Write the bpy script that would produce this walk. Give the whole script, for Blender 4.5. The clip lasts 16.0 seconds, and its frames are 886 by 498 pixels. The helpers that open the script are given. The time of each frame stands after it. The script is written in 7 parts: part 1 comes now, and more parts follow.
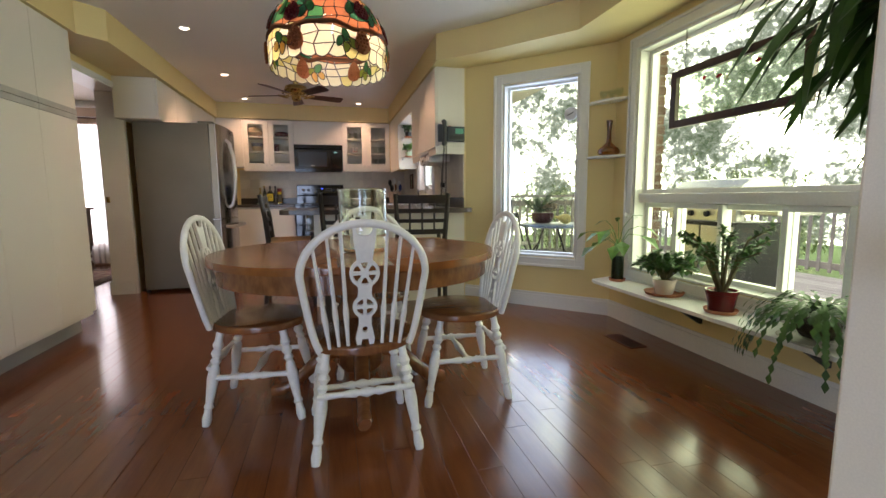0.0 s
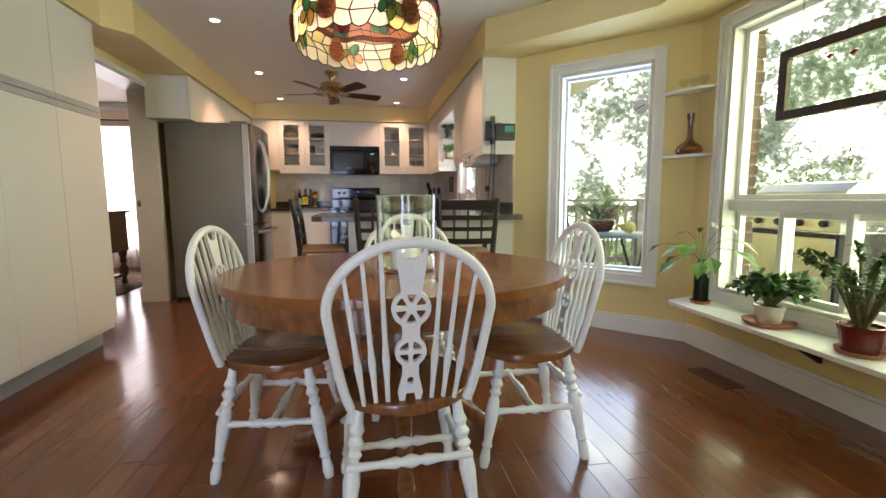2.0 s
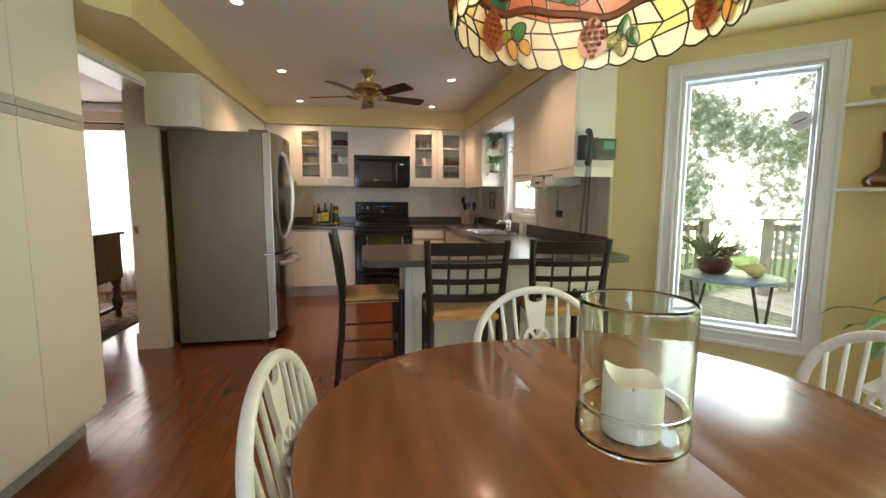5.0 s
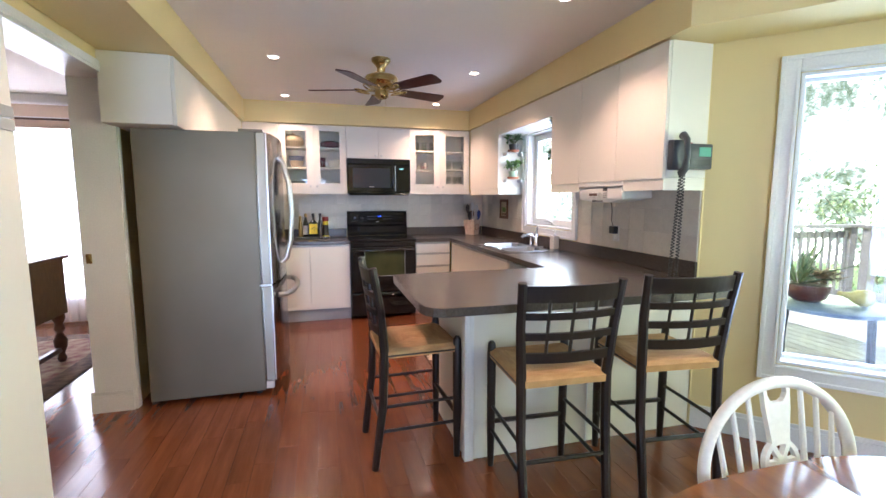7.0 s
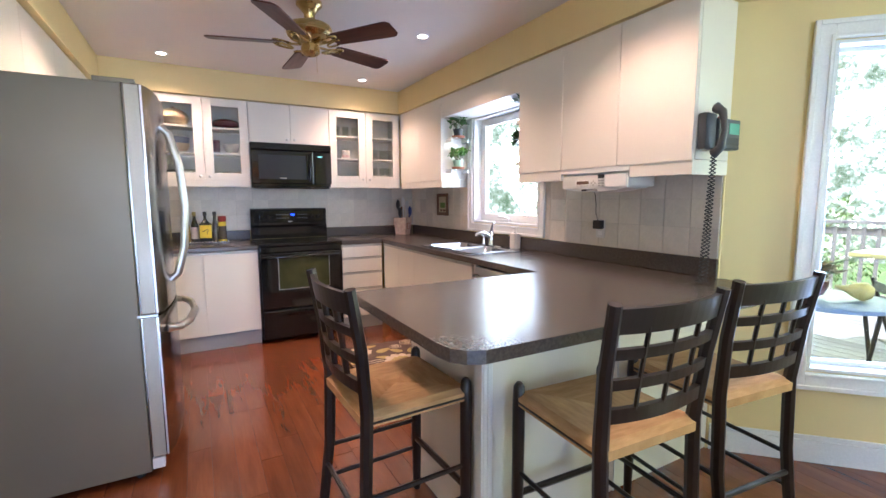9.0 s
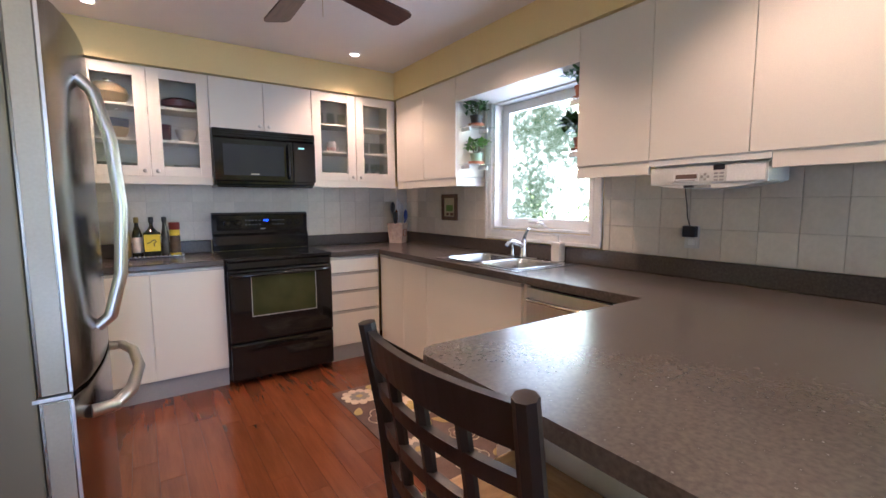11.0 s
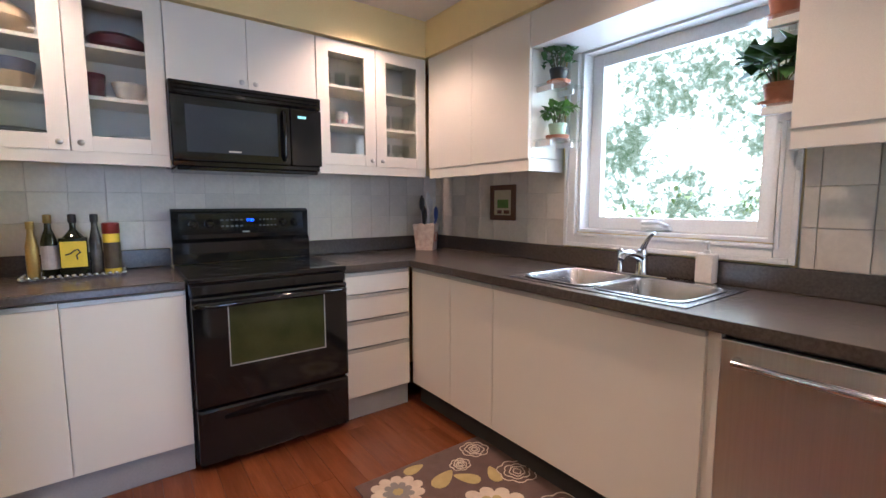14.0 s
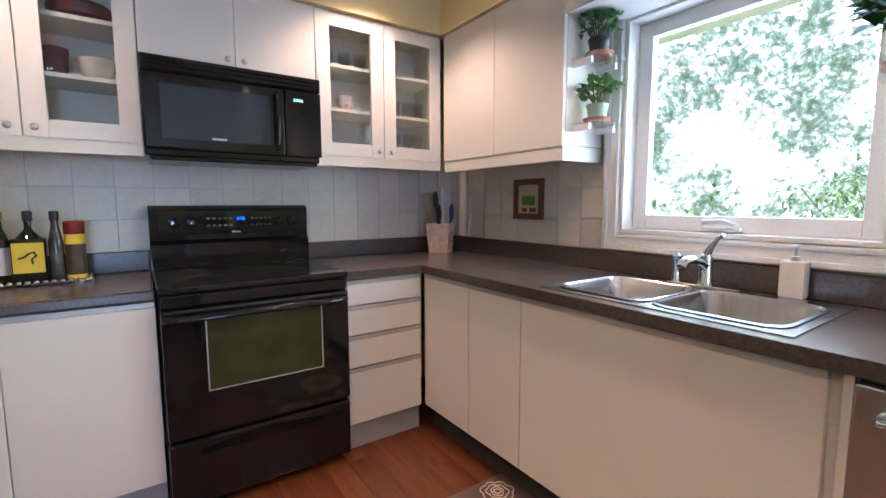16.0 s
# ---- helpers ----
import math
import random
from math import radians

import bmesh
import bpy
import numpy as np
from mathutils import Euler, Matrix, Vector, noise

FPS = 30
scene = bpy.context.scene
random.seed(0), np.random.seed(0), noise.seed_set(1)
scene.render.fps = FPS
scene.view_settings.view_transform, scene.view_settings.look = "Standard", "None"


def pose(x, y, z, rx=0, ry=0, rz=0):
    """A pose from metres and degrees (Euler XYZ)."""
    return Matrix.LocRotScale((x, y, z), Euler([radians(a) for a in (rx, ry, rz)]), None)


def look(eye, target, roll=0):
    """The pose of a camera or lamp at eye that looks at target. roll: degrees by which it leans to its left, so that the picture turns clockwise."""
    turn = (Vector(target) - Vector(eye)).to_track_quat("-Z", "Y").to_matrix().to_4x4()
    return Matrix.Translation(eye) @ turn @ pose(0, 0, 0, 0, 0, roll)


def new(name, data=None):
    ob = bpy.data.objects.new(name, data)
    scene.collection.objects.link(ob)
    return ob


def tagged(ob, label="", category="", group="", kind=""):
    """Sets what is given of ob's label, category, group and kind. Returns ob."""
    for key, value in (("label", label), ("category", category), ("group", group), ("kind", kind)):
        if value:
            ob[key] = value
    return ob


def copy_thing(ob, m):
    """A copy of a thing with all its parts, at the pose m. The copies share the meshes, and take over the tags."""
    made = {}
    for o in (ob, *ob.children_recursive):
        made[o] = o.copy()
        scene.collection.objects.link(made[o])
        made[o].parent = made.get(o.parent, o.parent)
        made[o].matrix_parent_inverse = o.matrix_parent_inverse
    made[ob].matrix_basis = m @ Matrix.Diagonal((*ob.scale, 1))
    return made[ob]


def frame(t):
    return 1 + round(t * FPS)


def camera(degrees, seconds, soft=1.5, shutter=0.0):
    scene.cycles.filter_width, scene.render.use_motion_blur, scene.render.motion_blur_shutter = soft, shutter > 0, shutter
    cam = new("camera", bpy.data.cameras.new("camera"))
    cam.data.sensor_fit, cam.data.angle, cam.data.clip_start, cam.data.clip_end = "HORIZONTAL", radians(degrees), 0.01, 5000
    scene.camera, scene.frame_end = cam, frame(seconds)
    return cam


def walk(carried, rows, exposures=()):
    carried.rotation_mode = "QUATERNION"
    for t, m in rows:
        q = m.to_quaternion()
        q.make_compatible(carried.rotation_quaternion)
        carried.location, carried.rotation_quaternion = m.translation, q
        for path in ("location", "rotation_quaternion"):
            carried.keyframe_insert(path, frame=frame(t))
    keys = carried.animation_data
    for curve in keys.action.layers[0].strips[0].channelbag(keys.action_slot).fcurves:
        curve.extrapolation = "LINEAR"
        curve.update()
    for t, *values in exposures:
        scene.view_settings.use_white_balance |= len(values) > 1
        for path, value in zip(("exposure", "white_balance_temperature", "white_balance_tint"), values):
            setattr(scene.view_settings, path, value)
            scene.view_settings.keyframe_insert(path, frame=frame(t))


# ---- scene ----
cam = camera(90.4, 16.0)
PATH = [
    (0, (0.129, -0.007, 1.024), (0.613, 1.918, 0.786), -0.4),
    (0.5, (0.141, 0.14, 0.993), (0.58, 2.077, 0.759), -0.4),
    (1, (0.144, 0.247, 0.995), (0.542, 2.194, 0.768), -0.3),
    (1.5, (0.144, 0.336, 1.006), (0.504, 2.291, 0.782), -0.3),
    (2, (0.124, 0.43, 1.045), (0.46, 2.388, 0.819), -0.2),
    (2.5, (0.1, 0.571, 1.058), (0.43, 2.531, 0.832), -0.0),
    (3, (0.059, 0.748, 1.082), (0.392, 2.707, 0.852), -0.0),
    (3.5, (0.01, 0.885, 1.134), (0.348, 2.843, 0.907), 0.1),
    (4, (-0.061, 1.024, 1.186), (0.278, 2.982, 0.96), 0.1),
    (4.5, (-0.172, 1.202, 1.24), (0.17, 3.159, 1.012), 0.2),
    (5, (-0.289, 1.351, 1.272), (0.059, 3.307, 1.047), 0.3),
    (5.2, (-0.352, 1.412, 1.283), (-0.001, 3.368, 1.057), 0.4),
    (7.3, (-0.766, 2.236, 1.395), (-0.168, 4.131, 1.168), -0.1),
    (7.5, (-0.795, 2.309, 1.4), (-0.142, 4.185, 1.172), -0.1),
    (8, (-0.82, 2.517, 1.37), (-0.043, 4.346, 1.144), -0.1),
    (8.5, (-0.834, 2.73, 1.342), (0.044, 4.512, 1.112), -0.2),
    (9, (-0.88, 2.952, 1.32), (0.085, 4.689, 1.094), -0.2),
    (9.2, (-0.887, 3.037, 1.317), (0.091, 4.768, 1.098), -0.4),
    (11.5, (-0.891, 4.05, 1.298), (0.268, 5.666, 1.089), -0.1),
    (12, (-0.857, 4.253, 1.299), (0.318, 5.857, 1.088), -0.1),
    (12.5, (-0.809, 4.451, 1.297), (0.376, 6.048, 1.084), -0.1),
    (13, (-0.756, 4.629, 1.288), (0.435, 6.222, 1.076), -0.1),
    (13.5, (-0.715, 4.813, 1.268), (0.478, 6.405, 1.064), -0.0),
    (14, (-0.652, 4.941, 1.256), (0.53, 6.542, 1.051), -0.1),
    (14.5, (-0.589, 5.074, 1.247), (0.593, 6.674, 1.04), -0.0),
    (15, (-0.514, 5.174, 1.234), (0.638, 6.797, 1.031), -0.2),
    (15.5, (-0.473, 5.22, 1.231), (0.654, 6.86, 1.029), -0.1),
    (16, (-0.458, 5.233, 1.236), (0.673, 6.87, 1.032), -0.1),
]
walk(cam, [(t, look(eye, target, roll)) for t, eye, target, roll in PATH], [(0.0, 0.15, 6200, 26), (1.5, 0.45, 6200, 25), (3.5, 0.65, 6150, 21), (5.0, 0.5, 6350, 18), (7.5, 1.4, 5200, 25), (9.0, 1.35, 5250, 24), (11.5, 0.95, 5250, 23), (12.5, 0.95, 5200, 22), (16.0, 1.02, 5000, 20)])

# ---------------------------------------------------------------- light
world = bpy.data.worlds.new("sky")
scene.world = world
world.use_nodes = True
wn = world.node_tree.nodes
sky = wn.new("ShaderNodeTexSky")
sky.sky_type, sky.sun_disc = "NISHITA", False
sky.sun_elevation, sky.sun_rotation = radians(58), radians(-70)
wn["Background"].inputs[1].default_value = 0.10
world.node_tree.links.new(sky.outputs[0], wn["Background"].inputs[0])
sun = new("sun", bpy.data.lights.new("sun", "SUN"))
sun.data.energy, sun.data.angle, sun.data.color = 3.0, radians(0.6), (1, 0.95, 0.86)
sun.matrix_world = look((-6, 1, 14), (2, 4, 0))


SOUTH = 60
BAY_DAY = 24
DINING_DAY = 18


# ---------------------------------------------------------------- materials
def nodes_of(name):
    m = bpy.data.materials.new(name)
    m.use_nodes = True
    return m, m.node_tree.nodes, m.node_tree.links, m.node_tree.nodes["Principled BSDF"]


def mat(name, a, b=None, scale=8.0, rough=0.5, metal=0.0, bump=0.0, fine=120.0, coat=0.0, stretch=(1, 1, 1), island=0.0, rough_var=0.08):
    """Two colours mixed by a broad noise, with a finer grain in tone, gloss and relief."""
    m, n, l, p = nodes_of(name)
    b = b or tuple(c * 0.88 for c in a)
    co = n.new("ShaderNodeTexCoord")
    mp = n.new("ShaderNodeMapping")
    mp.inputs["Scale"].default_value = stretch
    l.new(co.outputs["Object"], mp.inputs[0])
    big = n.new("ShaderNodeTexNoise")
    big.inputs["Scale"].default_value, big.inputs["Detail"].default_value = scale, 4
    l.new(mp.outputs[0], big.inputs["Vector"])
    small = n.new("ShaderNodeTexNoise")
    small.inputs["Scale"].default_value, small.inputs["Detail"].default_value = fine, 3
    l.new(mp.outputs[0], small.inputs["Vector"])
    mix = n.new("ShaderNodeMix")
    mix.data_type = "RGBA"
    mix.inputs[6].default_value, mix.inputs[7].default_value = (*a, 1), (*b, 1)
    ramp = n.new("ShaderNodeMapRange")
    ramp.inputs[1].default_value, ramp.inputs[2].default_value = 0.32, 0.68
    l.new(big.outputs[0], ramp.inputs[0])
    l.new(ramp.outputs[0], mix.inputs[0])
    hsv = n.new("ShaderNodeHueSaturation")
    l.new(mix.outputs[2], hsv.inputs["Color"])
    val = n.new("ShaderNodeMapRange")
    val.inputs[3].default_value, val.inputs[4].default_value = 0.9, 1.1
    l.new(small.outputs[0], val.inputs[0])
    if island:
        info = n.new("ShaderNodeObjectInfo")
        geo = n.new("ShaderNodeNewGeometry")
        add = n.new("ShaderNodeMath")
        l.new(info.outputs["Random"], add.inputs[0])
        l.new(geo.outputs["Random Per Island"], add.inputs[1])
        frac = n.new("ShaderNodeMath")
        frac.operation = "FRACT"
        l.new(add.outputs[0], frac.inputs[0])
        rng = n.new("ShaderNodeMapRange")
        rng.inputs[3].default_value, rng.inputs[4].default_value = 1 - island, 1 + island
        l.new(frac.outputs[0], rng.inputs[0])
        mul = n.new("ShaderNodeMath")
        mul.operation = "MULTIPLY"
        l.new(rng.outputs[0], mul.inputs[0])
        l.new(val.outputs[0], mul.inputs[1])
        l.new(mul.outputs[0], hsv.inputs["Value"])
    else:
        l.new(val.outputs[0], hsv.inputs["Value"])
    l.new(hsv.outputs[0], p.inputs["Base Color"])
    rr = n.new("ShaderNodeMapRange")
    rr.inputs[3].default_value, rr.inputs[4].default_value = max(rough - rough_var, 0.03), min(rough + rough_var, 1)
    l.new(big.outputs[0], rr.inputs[0])
    l.new(rr.outputs[0], p.inputs["Roughness"])
    p.inputs["Metallic"].default_value = metal
    p.inputs["Coat Weight"].default_value = coat
    p.inputs["Coat Roughness"].default_value = 0.12
    if bump:
        bp = n.new("ShaderNodeBump")
        bp.inputs["Strength"].default_value, bp.inputs["Distance"].default_value = bump, 0.002
        l.new(small.outputs[0], bp.inputs["Height"])
        l.new(bp.outputs[0], p.inputs["Normal"])
    return m


def glass_mat(name, tint=(1, 1, 1), gloss=0.06, rough=0.0):
    """Thin pane: mostly clear, with a faint mirror reflection."""
    m, n, l, p = nodes_of(name)
    clear = n.new("ShaderNodeBsdfTransparent")
    clear.inputs[0].default_value = (*tint, 1)
    shine = n.new("ShaderNodeBsdfGlossy")
    shine.inputs["Roughness"].default_value = rough
    lw = n.new("ShaderNodeLayerWeight")
    lw.inputs[0].default_value = 0.5
    power = n.new("ShaderNodeMath")
    power.operation = "POWER"
    power.inputs[1].default_value = 4.0
    l.new(lw.outputs["Facing"], power.inputs[0])
    fres = n.new("ShaderNodeMapRange")
    fres.inputs[3].default_value, fres.inputs[4].default_value = gloss * 0.6, 0.7
    l.new(power.outputs[0], fres.inputs[0])
    mix = n.new("ShaderNodeMixShader")
    l.new(fres.outputs[0], mix.inputs[0])
    l.new(clear.outputs[0], mix.inputs[1])
    l.new(shine.outputs[0], mix.inputs[2])
    l.new(mix.outputs[0], n["Material Output"].inputs[0])
    return m


def glow_mat(name, colour, strength):
    m, n, l, p = nodes_of(name)
    p.inputs["Base Color"].default_value = (*colour, 1)
    p.inputs["Emission Color"].default_value = (*colour, 1)
    p.inputs["Emission Strength"].default_value = strength
    return m


M_WALL = mat("wall paint yellow", (0.80, 0.66, 0.32), (0.77, 0.62, 0.29), 1.5, 0.6, bump=0.08, fine=260)
M_CEIL = mat("ceiling paint", (0.80, 0.76, 0.72), (0.77, 0.73, 0.69), 1.2, 0.85, bump=0.15, fine=300)
M_TRIM = mat("white trim paint", (0.80, 0.80, 0.79), (0.76, 0.76, 0.75), 3, 0.35, bump=0.03)
M_CAB = mat("white cabinet laminate", (0.78, 0.74, 0.67), (0.75, 0.71, 0.63), 1.3, 0.38, bump=0.05, fine=500)
M_PULL = mat("grey anodised pull rail", (0.50, 0.49, 0.46), (0.42, 0.41, 0.39), 6, 0.4, metal=0.3)
M_KICK = mat("grey toe kick", (0.36, 0.36, 0.36), (0.30, 0.30, 0.30), 4, 0.5)
# near-black for dark parts, and for shade painted onto the sink-side toe kicks
M_DARK = mat("dark parts and recess shade", (0.03, 0.028, 0.025), None, 4, 0.7)
M_COUNTER = mat("dark mottled laminate", (0.100, 0.082, 0.069), (0.066, 0.054, 0.046), 90, 0.25, bump=0.006, fine=170, rough_var=0.06)
M_STEEL = mat("brushed stainless steel", (0.66, 0.65, 0.62), (0.62, 0.61, 0.58), 2, 0.33, metal=1.0, fine=8, stretch=(60, 60, 1), rough_var=0.015)
M_FRIDGE = mat("grey fridge side", (0.20, 0.185, 0.135), (0.185, 0.17, 0.122), 3, 0.42, metal=0.35, fine=400, bump=0.05)
M_BLACK = mat("black enamel", (0.007, 0.007, 0.007), (0.010, 0.010, 0.010), 5, 0.07, fine=60, rough_var=0.03)
M_DOORSTEEL = mat("polished stainless door", (0.34, 0.325, 0.29), (0.31, 0.295, 0.26), 3, 0.20, metal=1.0, fine=30, stretch=(60, 60, 1))
M_EDGE = mat("satin grey door edge", (0.42, 0.41, 0.34), (0.38, 0.37, 0.30), 4, 0.4, metal=0.4)
M_BLACKGLASS = mat("black glass", (0.010, 0.010, 0.011), None, 3, 0.06, rough_var=0.02)


def floor_mat():
    """Cherry boards with grain along y, shifted from board to board."""
    m, n, l, p = nodes_of("dark cherry floorboards")
    geo, info = n.new("ShaderNodeNewGeometry"), n.new("ShaderNodeObjectInfo")
    add = n.new("ShaderNodeMath")
    l.new(info.outputs["Random"], add.inputs[0])
    l.new(geo.outputs["Random Per Island"], add.inputs[1])
    tone = n.new("ShaderNodeMath")
    tone.operation = "FRACT"
    l.new(add.outputs[0], tone.inputs[0])
    shift = n.new("ShaderNodeVectorMath")
    shift.operation = "MULTIPLY"
    shift.inputs[1].default_value = (13.0, 37.0, 5.0)
    l.new(tone.outputs[0], shift.inputs[0])
    place = n.new("ShaderNodeVectorMath")
    l.new(geo.outputs["Position"], place.inputs[0])
    l.new(shift.outputs[0], place.inputs[1])

    def noise(stretch, scale, detail, rough=0.55):
        mp, nz = n.new("ShaderNodeMapping"), n.new("ShaderNodeTexNoise")
        mp.inputs["Scale"].default_value = stretch
        nz.inputs["Scale"].default_value, nz.inputs["Detail"].default_value, nz.inputs["Roughness"].default_value = scale, detail, rough
        l.new(place.outputs[0], mp.inputs[0])
        l.new(mp.outputs[0], nz.inputs["Vector"])
        return nz
    figure, grain, wave = noise((7, 0.9, 1), 2.2, 4), noise((16, 0.8, 1), 9, 4, 0.65), noise((1, 0.5, 1), 5, 2)
    mix = n.new("ShaderNodeMix")
    mix.data_type = "RGBA"
    mix.inputs[6].default_value, mix.inputs[7].default_value = (0.200, 0.062, 0.021, 1), (0.125, 0.036, 0.012, 1)
    ramp = n.new("ShaderNodeMapRange")
    ramp.inputs[1].default_value, ramp.inputs[2].default_value = 0.3, 0.7
    l.new(figure.outputs[0], ramp.inputs[0])
    l.new(ramp.outputs[0], mix.inputs[0])
    t1, t2, mul = n.new("ShaderNodeMapRange"), n.new("ShaderNodeMapRange"), n.new("ShaderNodeMath")
    t1.inputs[3].default_value, t1.inputs[4].default_value = 0.87, 1.11
    t2.inputs[1].default_value, t2.inputs[2].default_value, t2.inputs[3].default_value, t2.inputs[4].default_value = 0.35, 0.7, 1.04, 0.90
    l.new(tone.outputs[0], t1.inputs[0])
    l.new(grain.outputs[0], t2.inputs[0])
    mul.operation = "MULTIPLY"
    l.new(t1.outputs[0], mul.inputs[0])
    l.new(t2.outputs[0], mul.inputs[1])
    hsv = n.new("ShaderNodeHueSaturation")
    l.new(mix.outputs[2], hsv.inputs["Color"])
    l.new(mul.outputs[0], hsv.inputs["Value"])
    l.new(hsv.outputs[0], p.inputs["Base Color"])
    rr = n.new("ShaderNodeMapRange")
    rr.inputs[3].default_value, rr.inputs[4].default_value = 0.14, 0.27
    l.new(figure.outputs[0], rr.inputs[0])
    l.new(rr.outputs[0], p.inputs["Roughness"])
    p.inputs["Coat Weight"].default_value, p.inputs["Coat Roughness"].default_value = 0.3, 0.10
    bump = n.new("ShaderNodeBump")
    bump.inputs["Strength"].default_value, bump.inputs["Distance"].default_value = 0.06, 0.004
    l.new(wave.outputs[0], bump.inputs["Height"])
    l.new(bump.outputs[0], p.inputs["Normal"])
    return m


M_FLOOR = floor_mat()
M_GAP = mat("floor joint", (0.10, 0.032, 0.013), None, 4, 0.7)
M_TILE = mat("beige wall tile", (0.70, 0.65, 0.57), (0.62, 0.57, 0.49), 7, 0.35, bump=0.06, fine=60, island=0.09)
M_GROUT = mat("grout", (0.60, 0.55, 0.48), None, 20, 0.9)
M_PANE = glass_mat("window glass")
M_CABGLASS = glass_mat("cabinet glass", (0.92, 0.94, 0.92))


# ---------------------------------------------------------------- mesh helpers
def mesh_of(name, bm, material, smooth=False):
    bmesh.ops.recalc_face_normals(bm, faces=bm.faces[:])
    me = bpy.data.meshes.new(name)
    bm.to_mesh(me)
    bm.free()
    for m in material if isinstance(material, (list, tuple)) else [material]:
        me.materials.append(m)
    if smooth:
        for f in me.polygons:
            f.use_smooth = True
        me.set_sharp_from_angle(angle=radians(40))
    return me


def part(name, bm, material, parent=None, label="", smooth=False, at=None):
    ob = new(name, mesh_of(name, bm, material, smooth))
    if parent:
        ob.parent = parent
    if at is not None:
        ob.matrix_basis = at
    return tagged(ob, label)


def thing(name, label, category, at=None, group="", kind=""):
    ob = new(name)
    ob.empty_display_size = 0.1
    if at is not None:
        ob.matrix_basis = at
    return tagged(ob, label, category, group, kind)


def add_box(bm, x0, x1, y0, y1, z0, z1, bevel=0.0, index=0, m=None):
    v = [bm.verts.new((x, y, z)) for z in (z0, z1) for x, y in ((x0, y0), (x1, y0), (x1, y1), (x0, y1))]
    fs = [bm.faces.new([v[i] for i in q]) for q in ((3, 2, 1, 0), (4, 5, 6, 7), (0, 1, 5, 4), (1, 2, 6, 5), (2, 3, 7, 6), (3, 0, 4, 7))]
    for f in fs:
        f.material_index = index
    if m is not None:
        bmesh.ops.transform(bm, matrix=m, verts=v)
    if bevel:
        es = list({e for f in fs for e in f.edges})
        bmesh.ops.bevel(bm, geom=es, offset=bevel, segments=2, affect="EDGES", profile=0.6)
    return bm


def box(x0, x1, y0, y1, z0, z1, bevel=0.0):
    return add_box(bmesh.new(), x0, x1, y0, y1, z0, z1, bevel)


def add_lathe(bm, profile, n=20, m=None, caps=True):
    """Turned shape about z from (radius, height) pairs."""
    rings = []
    for r, z in profile:
        rings.append([bm.verts.new((r * math.cos(2 * math.pi * i / n), r * math.sin(2 * math.pi * i / n), z)) for i in range(n)])
    for a, b in zip(rings, rings[1:]):
        for i in range(n):
            bm.faces.new((a[i], a[(i + 1) % n], b[(i + 1) % n], b[i]))
    if caps:
        bm.faces.new(rings[0][::-1])
        bm.faces.new(rings[-1])
    if m is not None:
        bmesh.ops.transform(bm, matrix=m, verts=[v for r in rings for v in r])
    return bm


def lathe(profile, n=20, m=None, caps=True):
    return add_lathe(bmesh.new(), profile, n, m, caps)


def add_tube(bm, pts, r, n=8, closed=False, flat=1.0):
    """Round bar along points; r is one radius or one for each point."""
    pts = [Vector(p) for p in pts]
    rs = r if isinstance(r, (list, tuple)) else [r] * len(pts)
    rings, up = [], None
    for i, p in enumerate(pts):
        a = pts[i - 1] if i or closed else p
        b = pts[(i + 1) % len(pts)] if i < len(pts) - 1 or closed else p
        d = (b - a).normalized()
        if up is None:
            up = d.orthogonal().normalized()
        up = (up - d * up.dot(d)).normalized()
        side = d.cross(up)
        rings.append([bm.verts.new(p + (up * math.cos(2 * math.pi * k / n) + side * flat * math.sin(2 * math.pi * k / n)) * rs[i]) for k in range(n)])
    last = len(rings) if closed else len(rings) - 1
    for i in range(last):
        a, b = rings[i], rings[(i + 1) % len(rings)]
        for k in range(n):
            bm.faces.new((a[k], a[(k + 1) % n], b[(k + 1) % n], b[k]))
    if not closed:
        bm.faces.new(rings[0][::-1])
        bm.faces.new(rings[-1])
    return bm


def tube(pts, r, n=8, closed=False, flat=1.0):
    return add_tube(bmesh.new(), pts, r, n, closed, flat)


def add_prism(bm, outline, z0, z1, m=None, index=0):
    lo = [bm.verts.new((x, y, z0)) for x, y in outline]
    hi = [bm.verts.new((x, y, z1)) for x, y in outline]
    k = len(outline)
    fs = [bm.faces.new(lo[::-1]), bm.faces.new(hi)] + [bm.faces.new((lo[i], lo[(i + 1) % k], hi[(i + 1) % k], hi[i])) for i in range(k)]
    for f in fs:
        f.material_index = index
    if m is not None:
        bmesh.ops.transform(bm, matrix=m, verts=lo + hi)
    return bm


def prism(outline, z0, z1, bevel=0.0, m=None):
    bm = add_prism(bmesh.new(), outline, z0, z1, m)
    if bevel:
        bmesh.ops.bevel(bm, geom=[e for e in bm.edges if abs(e.verts[0].co.z - e.verts[1].co.z) < 1e-5], offset=bevel, segments=3, affect="EDGES", profile=0.6)
    return bm


